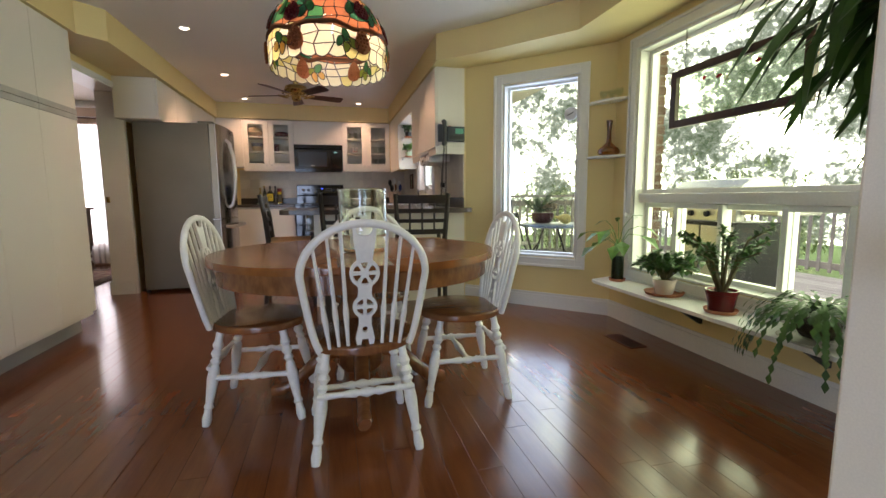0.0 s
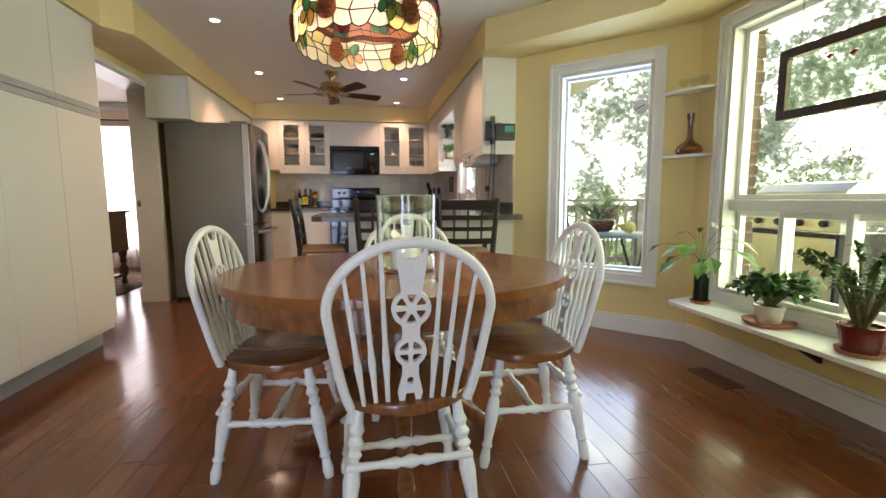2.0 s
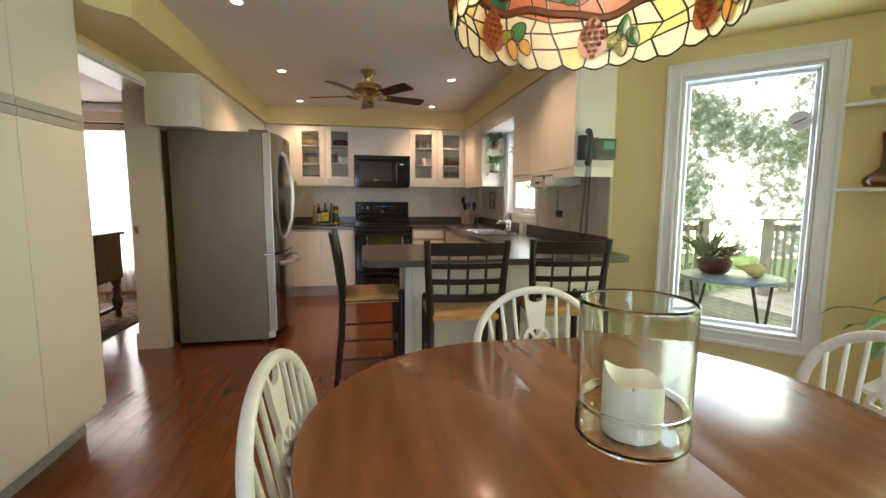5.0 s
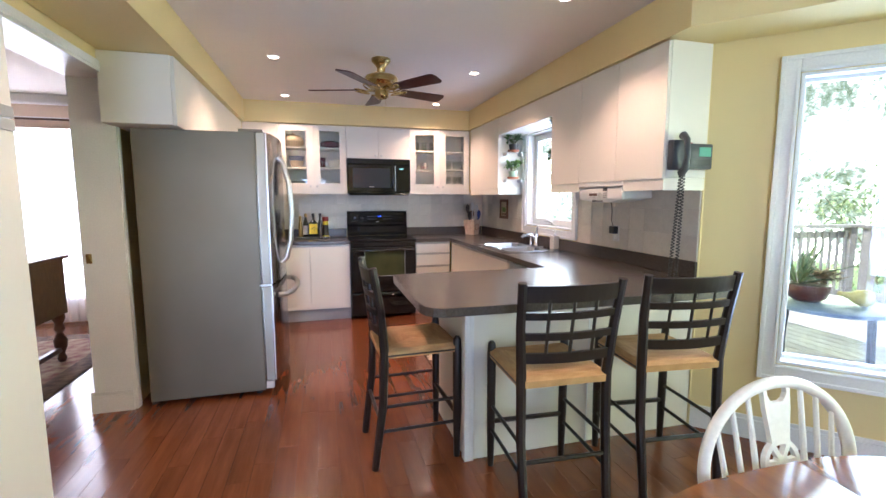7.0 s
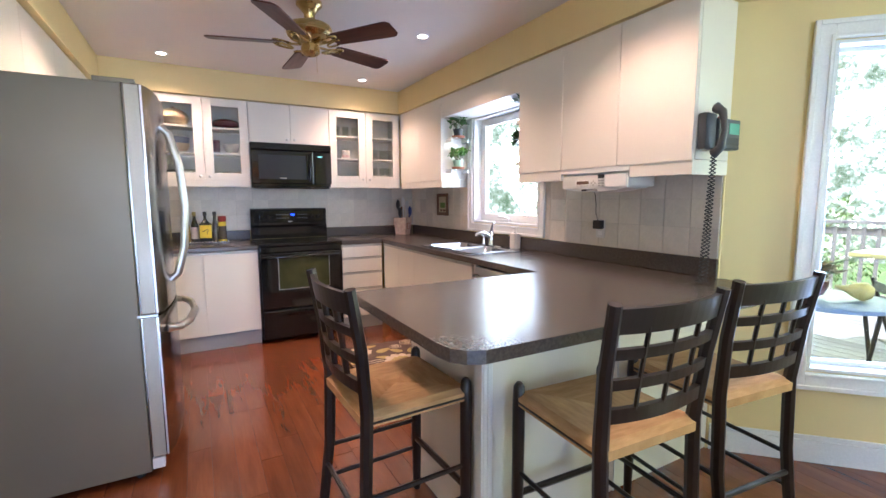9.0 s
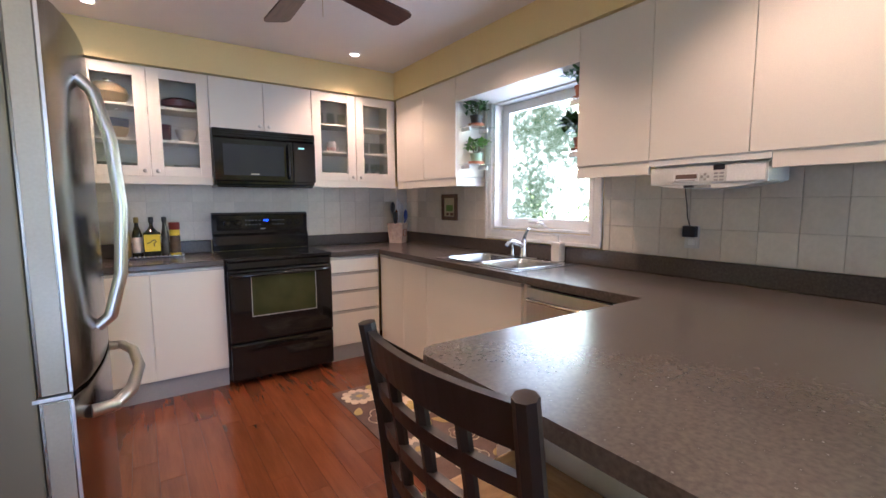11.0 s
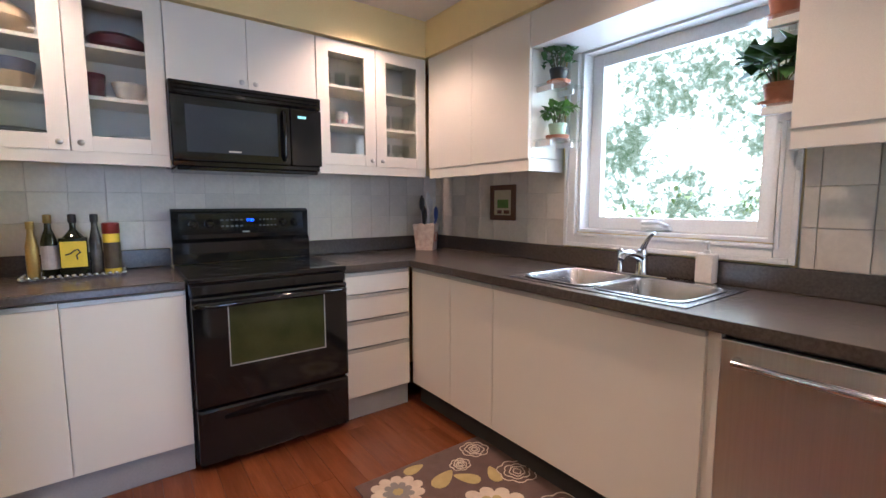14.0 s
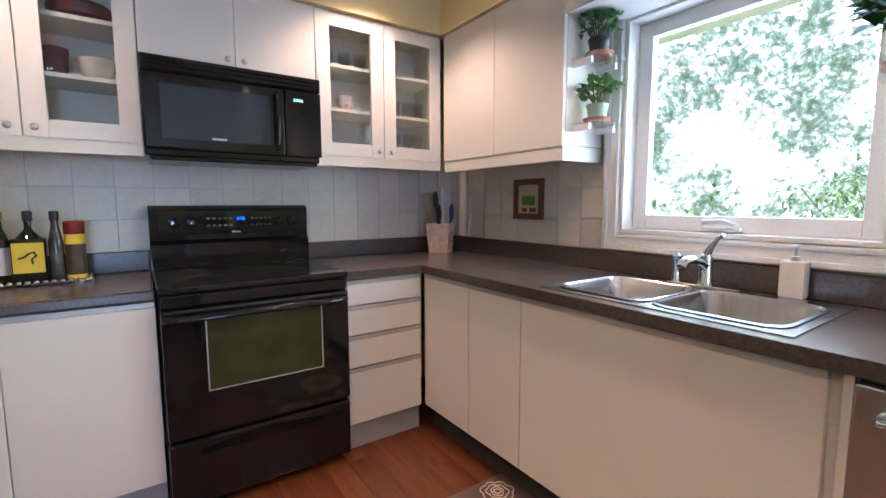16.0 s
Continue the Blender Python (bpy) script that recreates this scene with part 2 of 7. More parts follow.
def wall_with_hole(name, length, height, thick, holes, at, material=M_WALL):
    """Wall along local x from 0, its inner face at local y = 0 and its body behind it (+y); holes: (x0, x1, z0, z1)."""
    bm = bmesh.new()
    xs = sorted({0, length, *[v for h in holes for v in h[:2]]})
    zs = sorted({0, height, *[v for h in holes for v in h[2:]]})
    for x0, x1 in zip(xs, xs[1:]):
        for z0, z1 in zip(zs, zs[1:]):
            if not any(h[0] <= x0 and x1 <= h[1] and h[2] <= z0 and z1 <= h[3] for h in holes):
                add_box(bm, x0, x1, 0, thick, z0, z1)
    bmesh.ops.remove_doubles(bm, verts=bm.verts[:], dist=1e-5)
    twins = {}
    for f in bm.faces:
        twins.setdefault(tuple(round(c, 4) for c in f.calc_center_median()), []).append(f)
    bmesh.ops.delete(bm, geom=[f for fs in twins.values() if len(fs) > 1 for f in fs], context="FACES")
    return tagged(part(name, bm, material, None, at=at), kind="structure")


# ---------------------------------------------------------------- structure
CEIL, SOFFIT = 2.475, 2.24
RIGHT, BACK, LEFT = 1.41, 7.83, -1.95
BAY_A, BAY_B, BAY_C = (1.42, 4.20), (2.40, 3.22), (2.40, 0.95)
tagged(part("floor", prism([(-2.3, -2.6), (1.5, -2.6), (1.5, 0.0), (2.46, 0.95), (2.46, 3.25), (1.5, 4.21), (1.5, 8.0), (-5.2, 8.0), (-5.2, 2.95), (-2.3, 2.95)], -0.12, -0.004), M_GAP), kind="structure")
tagged(part("ceiling", box(-2.0, 3.0, -2.6, 8.0, CEIL, CEIL + 0.12), M_CEIL), kind="structure")
WIN_K = (5.552, 6.466, 1.10, 2.06)
wall_with_hole("wall_east", 3.63, CEIL, 0.16, [(WIN_K[0] - 4.2, WIN_K[1] - 4.2, WIN_K[2], WIN_K[3])], pose(RIGHT, 4.2, 0, 0, 0, 90) @ Matrix.Diagonal((1, -1, 1, 1)))
wall_with_hole("wall_north", 3.6, CEIL, 0.16, [], pose(-2.1, BACK, 0))
wall_with_hole("wall_west", 3.78, CEIL, 0.22, [(0, 1.31, 0, 2.13)], pose(LEFT, 4.05, 0, 0, 0, 90), M_WALL)
wall_with_hole("wall_west_near", 6.65, CEIL, 0.15, [], pose(-2.30, -2.6, 0, 0, 0, 90), M_WALL)
tagged(part("wall_west_return", box(-2.40, -1.951, 3.93, 4.05, 0, CEIL), M_WALL), kind="structure")
bay_len = math.hypot(BAY_B[0] - BAY_A[0], BAY_B[1] - BAY_A[1])
W1 = (0.40, 1.09, 0.47, 2.03)
wall_with_hole("wall_bay_north", bay_len, CEIL, 0.16, [W1], pose(*BAY_A, 0, 0, 0, -45))
W2 = (0.27, 2.10, 0.45, 2.10)
wall_with_hole("wall_bay_east", BAY_B[1] - BAY_C[1], CEIL, 0.16, [W2], pose(*BAY_B, 0, 0, 0, -90))
wall_with_hole("wall_bay_south", 1.4, CEIL, 0.16, [], pose(*BAY_C, 0, 0, 0, -135))
wall_with_hole("wall_east_near", 2.6, CEIL, 0.16, [], pose(1.42, -0.04, 0, 0, 0, -90))
wall_with_hole("wall_south", 3.8, CEIL, 0.16, [(1.95, 3.20, 0.02, 2.08)], pose(1.42, -2.6, 0, 0, 0, 180))
south = new("garden_door_daylight", bpy.data.lights.new("garden_door_daylight", "AREA"))
south.data.shape, south.data.size, south.data.size_y = "RECTANGLE", 1.15, 2.0
south.data.energy, south.data.color = SOUTH, (0.62, 0.80, 1.0)
south.matrix_world = look((-1.155, -2.68, 1.06), (-1.155, 0, 1.0))



def window_daylight(name, at, hole, power, colour):
    """Sky light entering through a window: an area lamp just outside its pane."""
    lamp = new(name, bpy.data.lights.new(name, "AREA"))
    x0, x1, z0, z1 = hole
    lamp.data.shape, lamp.data.size, lamp.data.size_y = "RECTANGLE", x1 - x0 - 0.08, z1 - z0 - 0.08
    lamp.data.energy, lamp.data.color = power, colour
    lamp.matrix_world = at @ pose((x0 + x1) / 2, 0.125, (z0 + z1) / 2, -90)


window_daylight("bay_north_daylight", pose(*BAY_A, 0, 0, 0, -45), W1, BAY_DAY * 0.42, (0.60, 0.80, 1.0))
window_daylight("bay_east_daylight", pose(*BAY_B, 0, 0, 0, -90), W2, BAY_DAY, (0.84, 1.0, 0.52))
window_daylight("sink_daylight", pose(RIGHT, 7.0, 0, 0, 0, -90), (7.0 - WIN_K[1], 7.0 - WIN_K[0], WIN_K[2], WIN_K[3]), BAY_DAY * 0.27, (0.80, 0.91, 1.0))
window_daylight("dining_daylight", pose(-5.29, 7.745, 0), (0.66, 2.14, 0.35, 2.14), DINING_DAY, (0.95, 0.97, 1.0))

# soffits over the cabinets, the doorway and the bay
SOFF_R, SOFF_B, SOFF_L = 1.095, 7.505, -1.515
bm = bmesh.new()
add_prism(bm, [(SOFF_R, 4.03), (SOFF_R, SOFF_B), (SOFF_L, SOFF_B), (SOFF_L, BACK), (RIGHT, BACK), (RIGHT, 4.20), (2.39, 3.22), (2.39, 0.95), (1.95, 1.0), (1.95, 3.06), (1.40, 3.72)], SOFFIT, CEIL - 0.001)
tagged(part("soffit_east", bm, M_WALL), kind="structure")
bm = bmesh.new()
add_prism(bm, [(SOFF_L, BACK), (SOFF_L, 4.12), (-1.66, 3.97), (-1.66, -1.0), (-2.29, -1.0), (-2.29, 3.94), (-1.94, 4.06), (-1.94, BACK)], SOFFIT, CEIL - 0.001)
tagged(part("soffit_west", bm, M_WALL), kind="structure")


# ---------------------------------------------------------------- cabinets
def slab(x0, x1, y0, y1, z0, z1, bevel=0.0015):
    return box(x0, x1, y0, y1, z0, z1, bevel)


def upper_east(name, y0, y1, doors, label, z0=1.43, z1=2.238, gap=None):
    """Wall cabinet on the east wall with slab doors and a light rail."""
    ob = thing(name, label, "cabinet", group="white wall cabinets")
    part("body", slab(1.137, RIGHT - 0.003, y0, y1, 1.50, z1), M_CAB, ob)
    w = (y1 - y0) / doors
    for i in range(doors):
        part("door", slab(1.115, 1.135, y0 + w * i + 0.0015, y0 + w * (i + 1) - 0.0015, 1.495, z1 - 0.004), M_CAB, ob)
    for a, b in ((y0, gap[0]), (gap[1], y1)) if gap else ((y0, y1),):
        part("light_rail", slab(1.122, 1.142, a, b, z0, 1.498), M_CAB, ob)
    if gap:
        part("rail_strip", slab(1.120, 1.142, gap[0] + 0.001, gap[1] - 0.001, 1.466, 1.498), M_TRIM, ob, "slim white strip above the radio")
    part("light_rail", slab(1.142, RIGHT - 0.004, y0, y0 + 0.018, z0, 1.498), M_CAB, ob)
    return ob


upper_east("wall_cabinet", 4.19, 5.445, 3, "white slab-door wall cabinet run above the peninsula", gap=(4.53, 5.03))
upper_east("wall_cabinet", 6.575, 7.50, 2, "white slab-door corner wall cabinet beside the window")
# bridging panel over the window
ob = thing("window_valance", "white panel bridging the cabinets over the sink window", "panel")
part("panel", slab(1.118, 1.138, 5.447, 6.573, 2.055, 2.236), M_CAB, ob)
part("soffit_board", slab(1.138, RIGHT - 0.004, 5.447, 6.573, 2.055, 2.07), M_CAB, ob)


def upper_north_solid(x0, x1, z0, doors, label):
    ob = thing("wall_cabinet", label, "cabinet", group="white wall cabinets")
    part("body", slab(x0, x1, 7.552, BACK - 0.003, z0, 2.236), M_CAB, ob)
    w = (x1 - x0) / doors
    for i in range(doors):
        d = part("door", slab(x0 + w * i + 0.0015, x0 + w * (i + 1) - 0.0015, 7.53, 7.55, z0, 2.232), M_CAB, ob)
        kx = x0 + w * (i + 1) - 0.035 if i == 0 else x0 + w * i + 0.035
        part("knob", lathe([(0.004, 0), (0.004, 0.012), (0.013, 0.016), (0.014, 0.022), (0.009, 0.027), (0.001, 0.028)], 12, pose(kx, 7.53, z0 + 0.035, 90)), M_STEEL, d, smooth=True)
    return ob


def upper_north_glass(x0, x1, label, doors=2):
    """Glazed wall cabinet: open carcass, shelves, framed doors with panes and knobs."""
    ob = thing("glass_cabinet", label, "cabinet", group="white wall cabinets")
    z0, z1 = 1.50, 2.236
    part("back", slab(x0, x1, BACK - 0.012, BACK - 0.003, z0, z1), M_CAB, ob)
    for x in (x0, x1 - 0.016):
        part("side", slab(x, x + 0.016, 7.552, BACK - 0.013, z0, z1), M_CAB, ob)
    part("bottom", slab(x0 + 0.017, x1 - 0.017, 7.552, BACK - 0.013, z0, z0 + 0.016), M_CAB, ob)
    part("top", slab(x0 + 0.017, x1 - 0.017, 7.552, BACK - 0.013, z1 - 0.016, z1), M_CAB, ob)
    for z in (1.735, 1.965):
        part("shelf", slab(x0 + 0.017, x1 - 0.017, 7.565, BACK - 0.013, z, z + 0.018), M_CAB, ob)
    w = (x1 - x0) / doors
    for i in range(doors):
        a, b = x0 + w * i + 0.0015, x0 + w * (i + 1) - 0.0015
        d = part("door", slab(a, a + 0.075, 7.53, 7.55, z0 - 0.005, z1 - 0.004), M_CAB, ob)
        part("stile", slab(b - 0.075, b, 7.53, 7.55, z0 - 0.005, z1 - 0.004), M_CAB, d)
        part("rail", slab(a + 0.075, b - 0.075, 7.531, 7.55, z0 - 0.005, z0 + 0.065), M_CAB, d)
        part("rail", slab(a + 0.075, b - 0.075, 7.531, 7.55, z1 - 0.075, z1 - 0.004), M_CAB, d)
        pane = part("pane", box(a + 0.072, b - 0.072, 7.538, 7.541, z0 + 0.062, z1 - 0.072), M_CABGLASS, d, "clear glass pane")
        pane.visible_shadow = False
        kx = b - 0.036 if i % 2 == 0 else a + 0.036
        part("knob", lathe([(0.004, 0), (0.004, 0.012), (0.013, 0.016), (0.014, 0.022), (0.009, 0.027), (0.001, 0.028)], 12, pose(kx, 7.53, z0 + 0.03, 90)), M_STEEL, d, smooth=True)
    part("light_rail", slab(x0, x1, 7.534, 7.552, 1.44, 1.496), M_CAB, ob)
    return ob


upper_north_glass(-1.175, -0.422, "white glazed wall cabinet with bowls and plates on three shelves")
upper_north_solid(-0.42, 0.335, 1.862, 2, "short white two-door wall cabinet above the microwave")
upper_north_glass(0.337, 1.113, "white glazed wall cabinet holding glasses and a mug")
ob = thing("wall_cabinet", "white slab wall cabinet in the kitchen corner by the fridge", "cabinet", group="white wall cabinets")
part("body", slab(-1.548, -1.177, 7.532, BACK - 0.003, 1.50, 2.236), M_CAB, ob)
# west uppers
ob = thing("wall_cabinet", "white cabinet above the fridge with slab doors", "cabinet", group="white wall cabinets")
part("body", slab(LEFT + 0.003, -1.572, 5.19, 7.52, 1.83, 2.236), M_CAB, ob)
for i in range(4):
    part("door", slab(-1.57, -1.55, 5.192 + 0.582 * i, 5.192 + 0.582 * (i + 1) - 0.003, 1.825, 2.232), M_CAB, ob)


def base_door(ob, x0, x1, y0, y1, z0, z1, axis):
    """Slab door with a grey finger-pull along its top edge."""
    d = part("door", slab(x0, x1, y0, y1, z0, z1 - 0.022), M_CAB, ob)
    if axis == "y":
        part("pull", slab(x0, x1, y0 - 0.004, y1, z1 - 0.021, z1), M_PULL, d, "grey pull rail")
    else:
        part("pull", slab(x0 - 0.004, x1, y0, y1, z1 - 0.021, z1), M_PULL, d, "grey pull rail")
    return d


def base_unit(name, label, x0, x1, y0, y1, faces, axis):
    ob = thing(name, label, "cabinet", group="white base cabinets")
    if axis == "y":
        part("body", slab(x0, x1, y0 + 0.022, y1, 0.13, 0.872), M_CAB, ob)
        part("toe_kick", slab(x0, x1, y0 + 0.03, y1 - 0.05, 0.0, 0.129), M_KICK, ob)
    else:
        bm = slab(x0 + 0.022, x1, y0, y1, 0.13, 0.74)
        add_box(bm, x0 + 0.022, x0 + 0.06, y0, y1, 0.741, 0.872)
        add_box(bm, x0 + 0.061, x1, 6.45, y1, 0.741, 0.872)
        part("body", bm, M_CAB, ob)
        # near-black instead of toe-kick grey: the recess shade is in the colour
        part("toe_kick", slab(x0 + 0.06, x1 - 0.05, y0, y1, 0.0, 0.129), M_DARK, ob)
    for a, b, c, d in faces:
        if axis == "y":
            base_door(ob, a + 0.0015, b - 0.0015, y0, y0 + 0.02, c, d, axis)
        else:
            base_door(ob, x0, x0 + 0.02, a + 0.0015, b - 0.0015, c, d, axis)
    return ob


base_unit("base_cabinet", "white two-door base cabinet beside the range", -1.30, -0.425, 7.21, BACK - 0.003, [(-1.30, -0.862, 0.14, 0.868), (-0.862, -0.425, 0.14, 0.868)], "y")
base_unit("drawer_cabinet", "narrow white base cabinet with three drawers", 0.342, 0.765, 7.21, BACK - 0.003, [(0.345, 0.763, 0.14, 0.425), (0.345, 0.763, 0.43, 0.59), (0.345, 0.763, 0.595, 0.74), (0.345, 0.763, 0.745, 0.868)], "y")
base_unit("base_cabinet", "white slab-door base cabinet under the sink", 0.78, RIGHT - 0.003, 5.50, 7.205, [(6.816, 7.203, 0.14, 0.868), (6.476, 6.816, 0.14, 0.868), (5.52, 6.476, 0.14, 0.868)], "x")

# worktop: L along the walls and the peninsula, one dark laminate top with upstands
TOPZ = 0.914
worktop = thing("worktop", "dark mottled brown laminate worktop with rounded edges and upstand", "worktop")
SINK = (0.845, 1.285, 5.62, 6.385)
bm = bmesh.new()
add_prism(bm, [(0.34, 7.19), (0.76, 7.19), (0.76, SINK[3]), (RIGHT - 0.004, SINK[3]), (RIGHT - 0.004, BACK - 0.004), (0.34, BACK - 0.004)], TOPZ - 0.04, TOPZ)
part("top", bm, M_COUNTER, worktop)
part("top", box(-1.30, -0.424, 7.19, BACK - 0.004, TOPZ - 0.04, TOPZ, 0.008), M_COUNTER, worktop)
part("top", box(0.76, SINK[0], SINK[2], SINK[3], TOPZ - 0.04, TOPZ), M_COUNTER, worktop)
part("top", box(SINK[1], RIGHT - 0.004, SINK[2], SINK[3], TOPZ - 0.04, TOPZ), M_COUNTER, worktop)
out = [(0.76, SINK[2]), (0.76, 4.818), (-0.25, 4.818), (-0.285, 4.806), (-0.306, 4.78), (-0.312, 4.75)]
out += [(-0.31, 4.02), (-0.30, 3.96), (-0.27, 3.92), (-0.22, 3.90)]
out += [(1.34, 3.88), (1.40, 3.93), (1.425, 4.18), (RIGHT - 0.004, 4.205), (RIGHT - 0.004, SINK[2])]
part("top", prism(out[::-1], TOPZ - 0.04, TOPZ), M_COUNTER, worktop)
part("upstand", box(RIGHT - 0.022, RIGHT - 0.003, 4.20, BACK - 0.024, TOPZ + 0.0005, 1.012, 0.004), M_COUNTER, worktop)
part("upstand", box(0.34, RIGHT - 0.023, BACK - 0.022, BACK - 0.003, TOPZ + 0.0005, 1.012, 0.004), M_COUNTER, worktop)
part("upstand", box(-1.30, -0.424, BACK - 0.022, BACK - 0.003, TOPZ + 0.0005, 1.012, 0.004), M_COUNTER, worktop)

# peninsula
pen = thing("peninsula_cabinet", "white panelled breakfast-bar peninsula with a corner post", "cabinet")
part("back_panel", box(0.015, RIGHT + 0.01, 4.21, 4.23, 0.0, 0.872, 0.002), M_CAB, pen)
part("body", box(0.0, 0.75, 4.231, 4.80, 0.0, 0.872), M_CAB, pen)
part("end_panel", box(-0.022, -0.001, 4.25, 4.81, 0.0, 0.872, 0.002), M_CAB, pen)
part("body", box(0.75, RIGHT - 0.003, 4.231, 4.87, 0.0, 0.872), M_CAB, pen)
bm = box(-0.035, 0.015, 4.195, 4.245, 0.0, 0.872, 0.004)
for k in (0.008, 0.026):
    add_box(bm, -0.035 + k, -0.035 + k + 0.012, 4.191, 4.1955, 0.10, 0.84, 0.001)
part("post", bm, M_TRIM, pen, "fluted white corner post")
part("seam_strip", box(0.695, 0.701, 4.206, 4.2105, 0.0, 0.872), M_TRIM, pen)

# pantry along the west side
for i, (a, b) in enumerate(((3.465, 3.91), (3.0, 3.465), (2.53, 3.0), (2.06, 2.53), (1.60, 2.06))):
    ob = thing("pantry_cabinet", "tall white two-part pantry cabinet with grey pull rails", "cabinet", group="tall pantry cabinets")
    part("body", slab(-2.29, -1.702, a, b, 0.13, 2.236), M_CAB, ob)
    part("toe_kick", slab(-2.29, -1.79, a, b, 0.0, 0.129), M_KICK, ob)
    d = part("door", slab(-1.70, -1.68, a + 0.0015, b - 0.0015, 0.165, 1.60), M_CAB, ob)
    part("pull", slab(-1.70, -1.676, a + 0.001, b - 0.001, 1.601, 1.638), M_PULL, d, "grey pull rail")
    d = part("door", slab(-1.70, -1.68, a + 0.0015, b - 0.0015, 1.68, 2.232), M_CAB, ob)
    part("pull", slab(-1.70, -1.676, a + 0.001, b - 0.001, 1.642, 1.679), M_PULL, d, "grey pull rail")

# ---------------------------------------------------------------- appliances
fr = thing("fridge", "stainless bottom-freezer fridge with grey sides and curved handles", "fridge")
FY0, FY1 = 5.345, 6.245
part("body", box(-1.86, -1.14, FY0, FY1, 0.03, 1.825, 0.006), M_FRIDGE, fr)
for name, z0, z1 in (("freezer_door", 0.10, 0.78), ("fridge_door", 0.795, 1.825)):
    prof = [(-1.137, FY0 + 0.001)] + [(-1.068 + 0.055 * math.sin(math.pi * k / 12) ** 0.6, FY0 + 0.001 + (FY1 - FY0 - 0.002) * k / 12) for k in range(13)] + [(-1.137, FY1 - 0.001)]
    d = part(name, prism(prof, z0, z1, 0.004), M_DOORSTEEL, fr, "bowed polished steel door", smooth=True)
    part("door_edge", box(-1.130, -1.078, FY0 - 0.0025, FY0 + 0.0005, z0 + 0.004, z1 - 0.004, 0.001), M_EDGE, d, "satin grey door edge")
    part("edge_bead", box(-1.074, -1.066, FY0 - 0.004, FY0 + 0.001, z0 + 0.004, z1 - 0.004, 0.001), M_STEEL, d, "bright edge bead")
part("handle", tube([(-1.022, 5.585, 0.915), (-0.985, 5.585, 0.945), (-0.950, 5.58, 1.08), (-0.936, 5.58, 1.29), (-0.950, 5.58, 1.50), (-0.985, 5.585, 1.645), (-1.022, 5.585, 1.68)], 0.019, 12), M_STEEL, fr, "long bowed handle", smooth=True)
part("handle", tube([(-1.04, 5.43, 0.70), (-0.985, 5.445, 0.70), (-0.945, 5.56, 0.70), (-0.925, 5.79, 0.70), (-0.945, 6.02, 0.70), (-0.985, 6.14, 0.70), (-1.04, 6.155, 0.70)], 0.019, 12), M_STEEL, fr, "bowed freezer handle", smooth=True)
part("hinge", box(-1.135, -1.085, FY0 - 0.006, FY0 + 0.03, 0.045, 0.095, 0.003), M_TRIM, fr, "white bottom hinge cover")
part("hinge", box(-1.150, -1.07, FY0 - 0.004, FY0 + 0.02, 0.782, 0.793, 0.001), M_STEEL, fr, "steel middle hinge")
part("grille", box(-1.16, -1.12, FY0 + 0.02, FY1 - 0.02, 0.03, 0.095, 0.003), M_DARK, fr)
part("hinge_cover", box(-1.24, -1.09, FY0 + 0.01, FY0 + 0.07, 1.826, 1.846, 0.004), M_FRIDGE, fr)
for y in (FY0 + 0.05, FY1 - 0.05):
    for x in (-1.85, -1.19):
        part("foot", lathe([(0.02, 0), (0.022, 0.01), (0.014, 0.03)], 10, pose(x, y, 0)), M_DARK, fr)

# ---------------------------------------------------------------- ceiling lights
M_POT = glow_mat("warm lamp glow", (1.0, 0.80, 0.55), 12)
# (0.595, 4.39) is unseen: added by symmetry to brighten peninsula and right cabinets
for x, y in ((-1.045, 4.39), (-1.045, 5.885), (-1.06, 7.20), (0.595, 4.39), (0.595, 5.895), (0.595, 7.215)):
    ob = thing("recessed_light", "small lit recessed ceiling light with white ring", "ceiling light", pose(x, y, CEIL), "recessed ceiling lights")
    part("trim_ring", lathe([(0.034, 0.0), (0.047, 0.0), (0.047, -0.005), (0.042, -0.009), (0.034, -0.006), (0.034, 0.0)], 24, caps=False), M_TRIM, ob, smooth=True)
    part("bulb", lathe([(0.032, -0.002), (0.028, -0.006), (0.001, -0.008)], 20), M_POT, ob, "glowing warm bulb")
    lamp = new("pot_lamp", bpy.data.lights.new("pot_lamp", "SPOT"))
    lamp.data.energy, lamp.data.color, lamp.data.spot_size, lamp.data.spot_blend, lamp.data.shadow_soft_size = 29, (1.0, 0.64, 0.37), radians(125), 0.6, 0.04
    lamp.matrix_world = pose(x, y, CEIL - 0.02)

# ---------------------------------------------------------------- more materials
M_OAK = mat("stained oak table", (0.255, 0.084, 0.018), (0.175, 0.053, 0.011), 3, 0.26, bump=0.02, fine=45, coat=0.3, stretch=(6, 0.8, 4), rough_var=0.02)
M_OAKX = mat("stained oak seat", (0.235, 0.092, 0.032), (0.140, 0.050, 0.018), 5, 0.22, bump=0.05, fine=45, coat=0.2, stretch=(10, 1, 4))
M_WHITE = mat("white chair paint", (0.80, 0.80, 0.78), (0.74, 0.74, 0.71), 9, 0.30, bump=0.04, fine=80)
M_BLACKWOOD = mat("black-brown stained wood", (0.020, 0.013, 0.011), (0.012, 0.008, 0.007), 6, 0.32, bump=0.06, fine=50, stretch=(4, 4, 1))
M_RUSH = mat("woven rush", (0.50, 0.30, 0.13), (0.38, 0.21, 0.085), 12, 0.8, bump=0.5, fine=160, stretch=(1, 5, 1))
M_RUSHY = mat("woven rush crosswise", (0.56, 0.35, 0.16), (0.42, 0.25, 0.11), 12, 0.8, bump=0.5, fine=160, stretch=(5, 1, 1))
M_BRASS = mat("antique brass", (0.55, 0.42, 0.17), (0.40, 0.29, 0.11), 12, 0.28, metal=1.0)
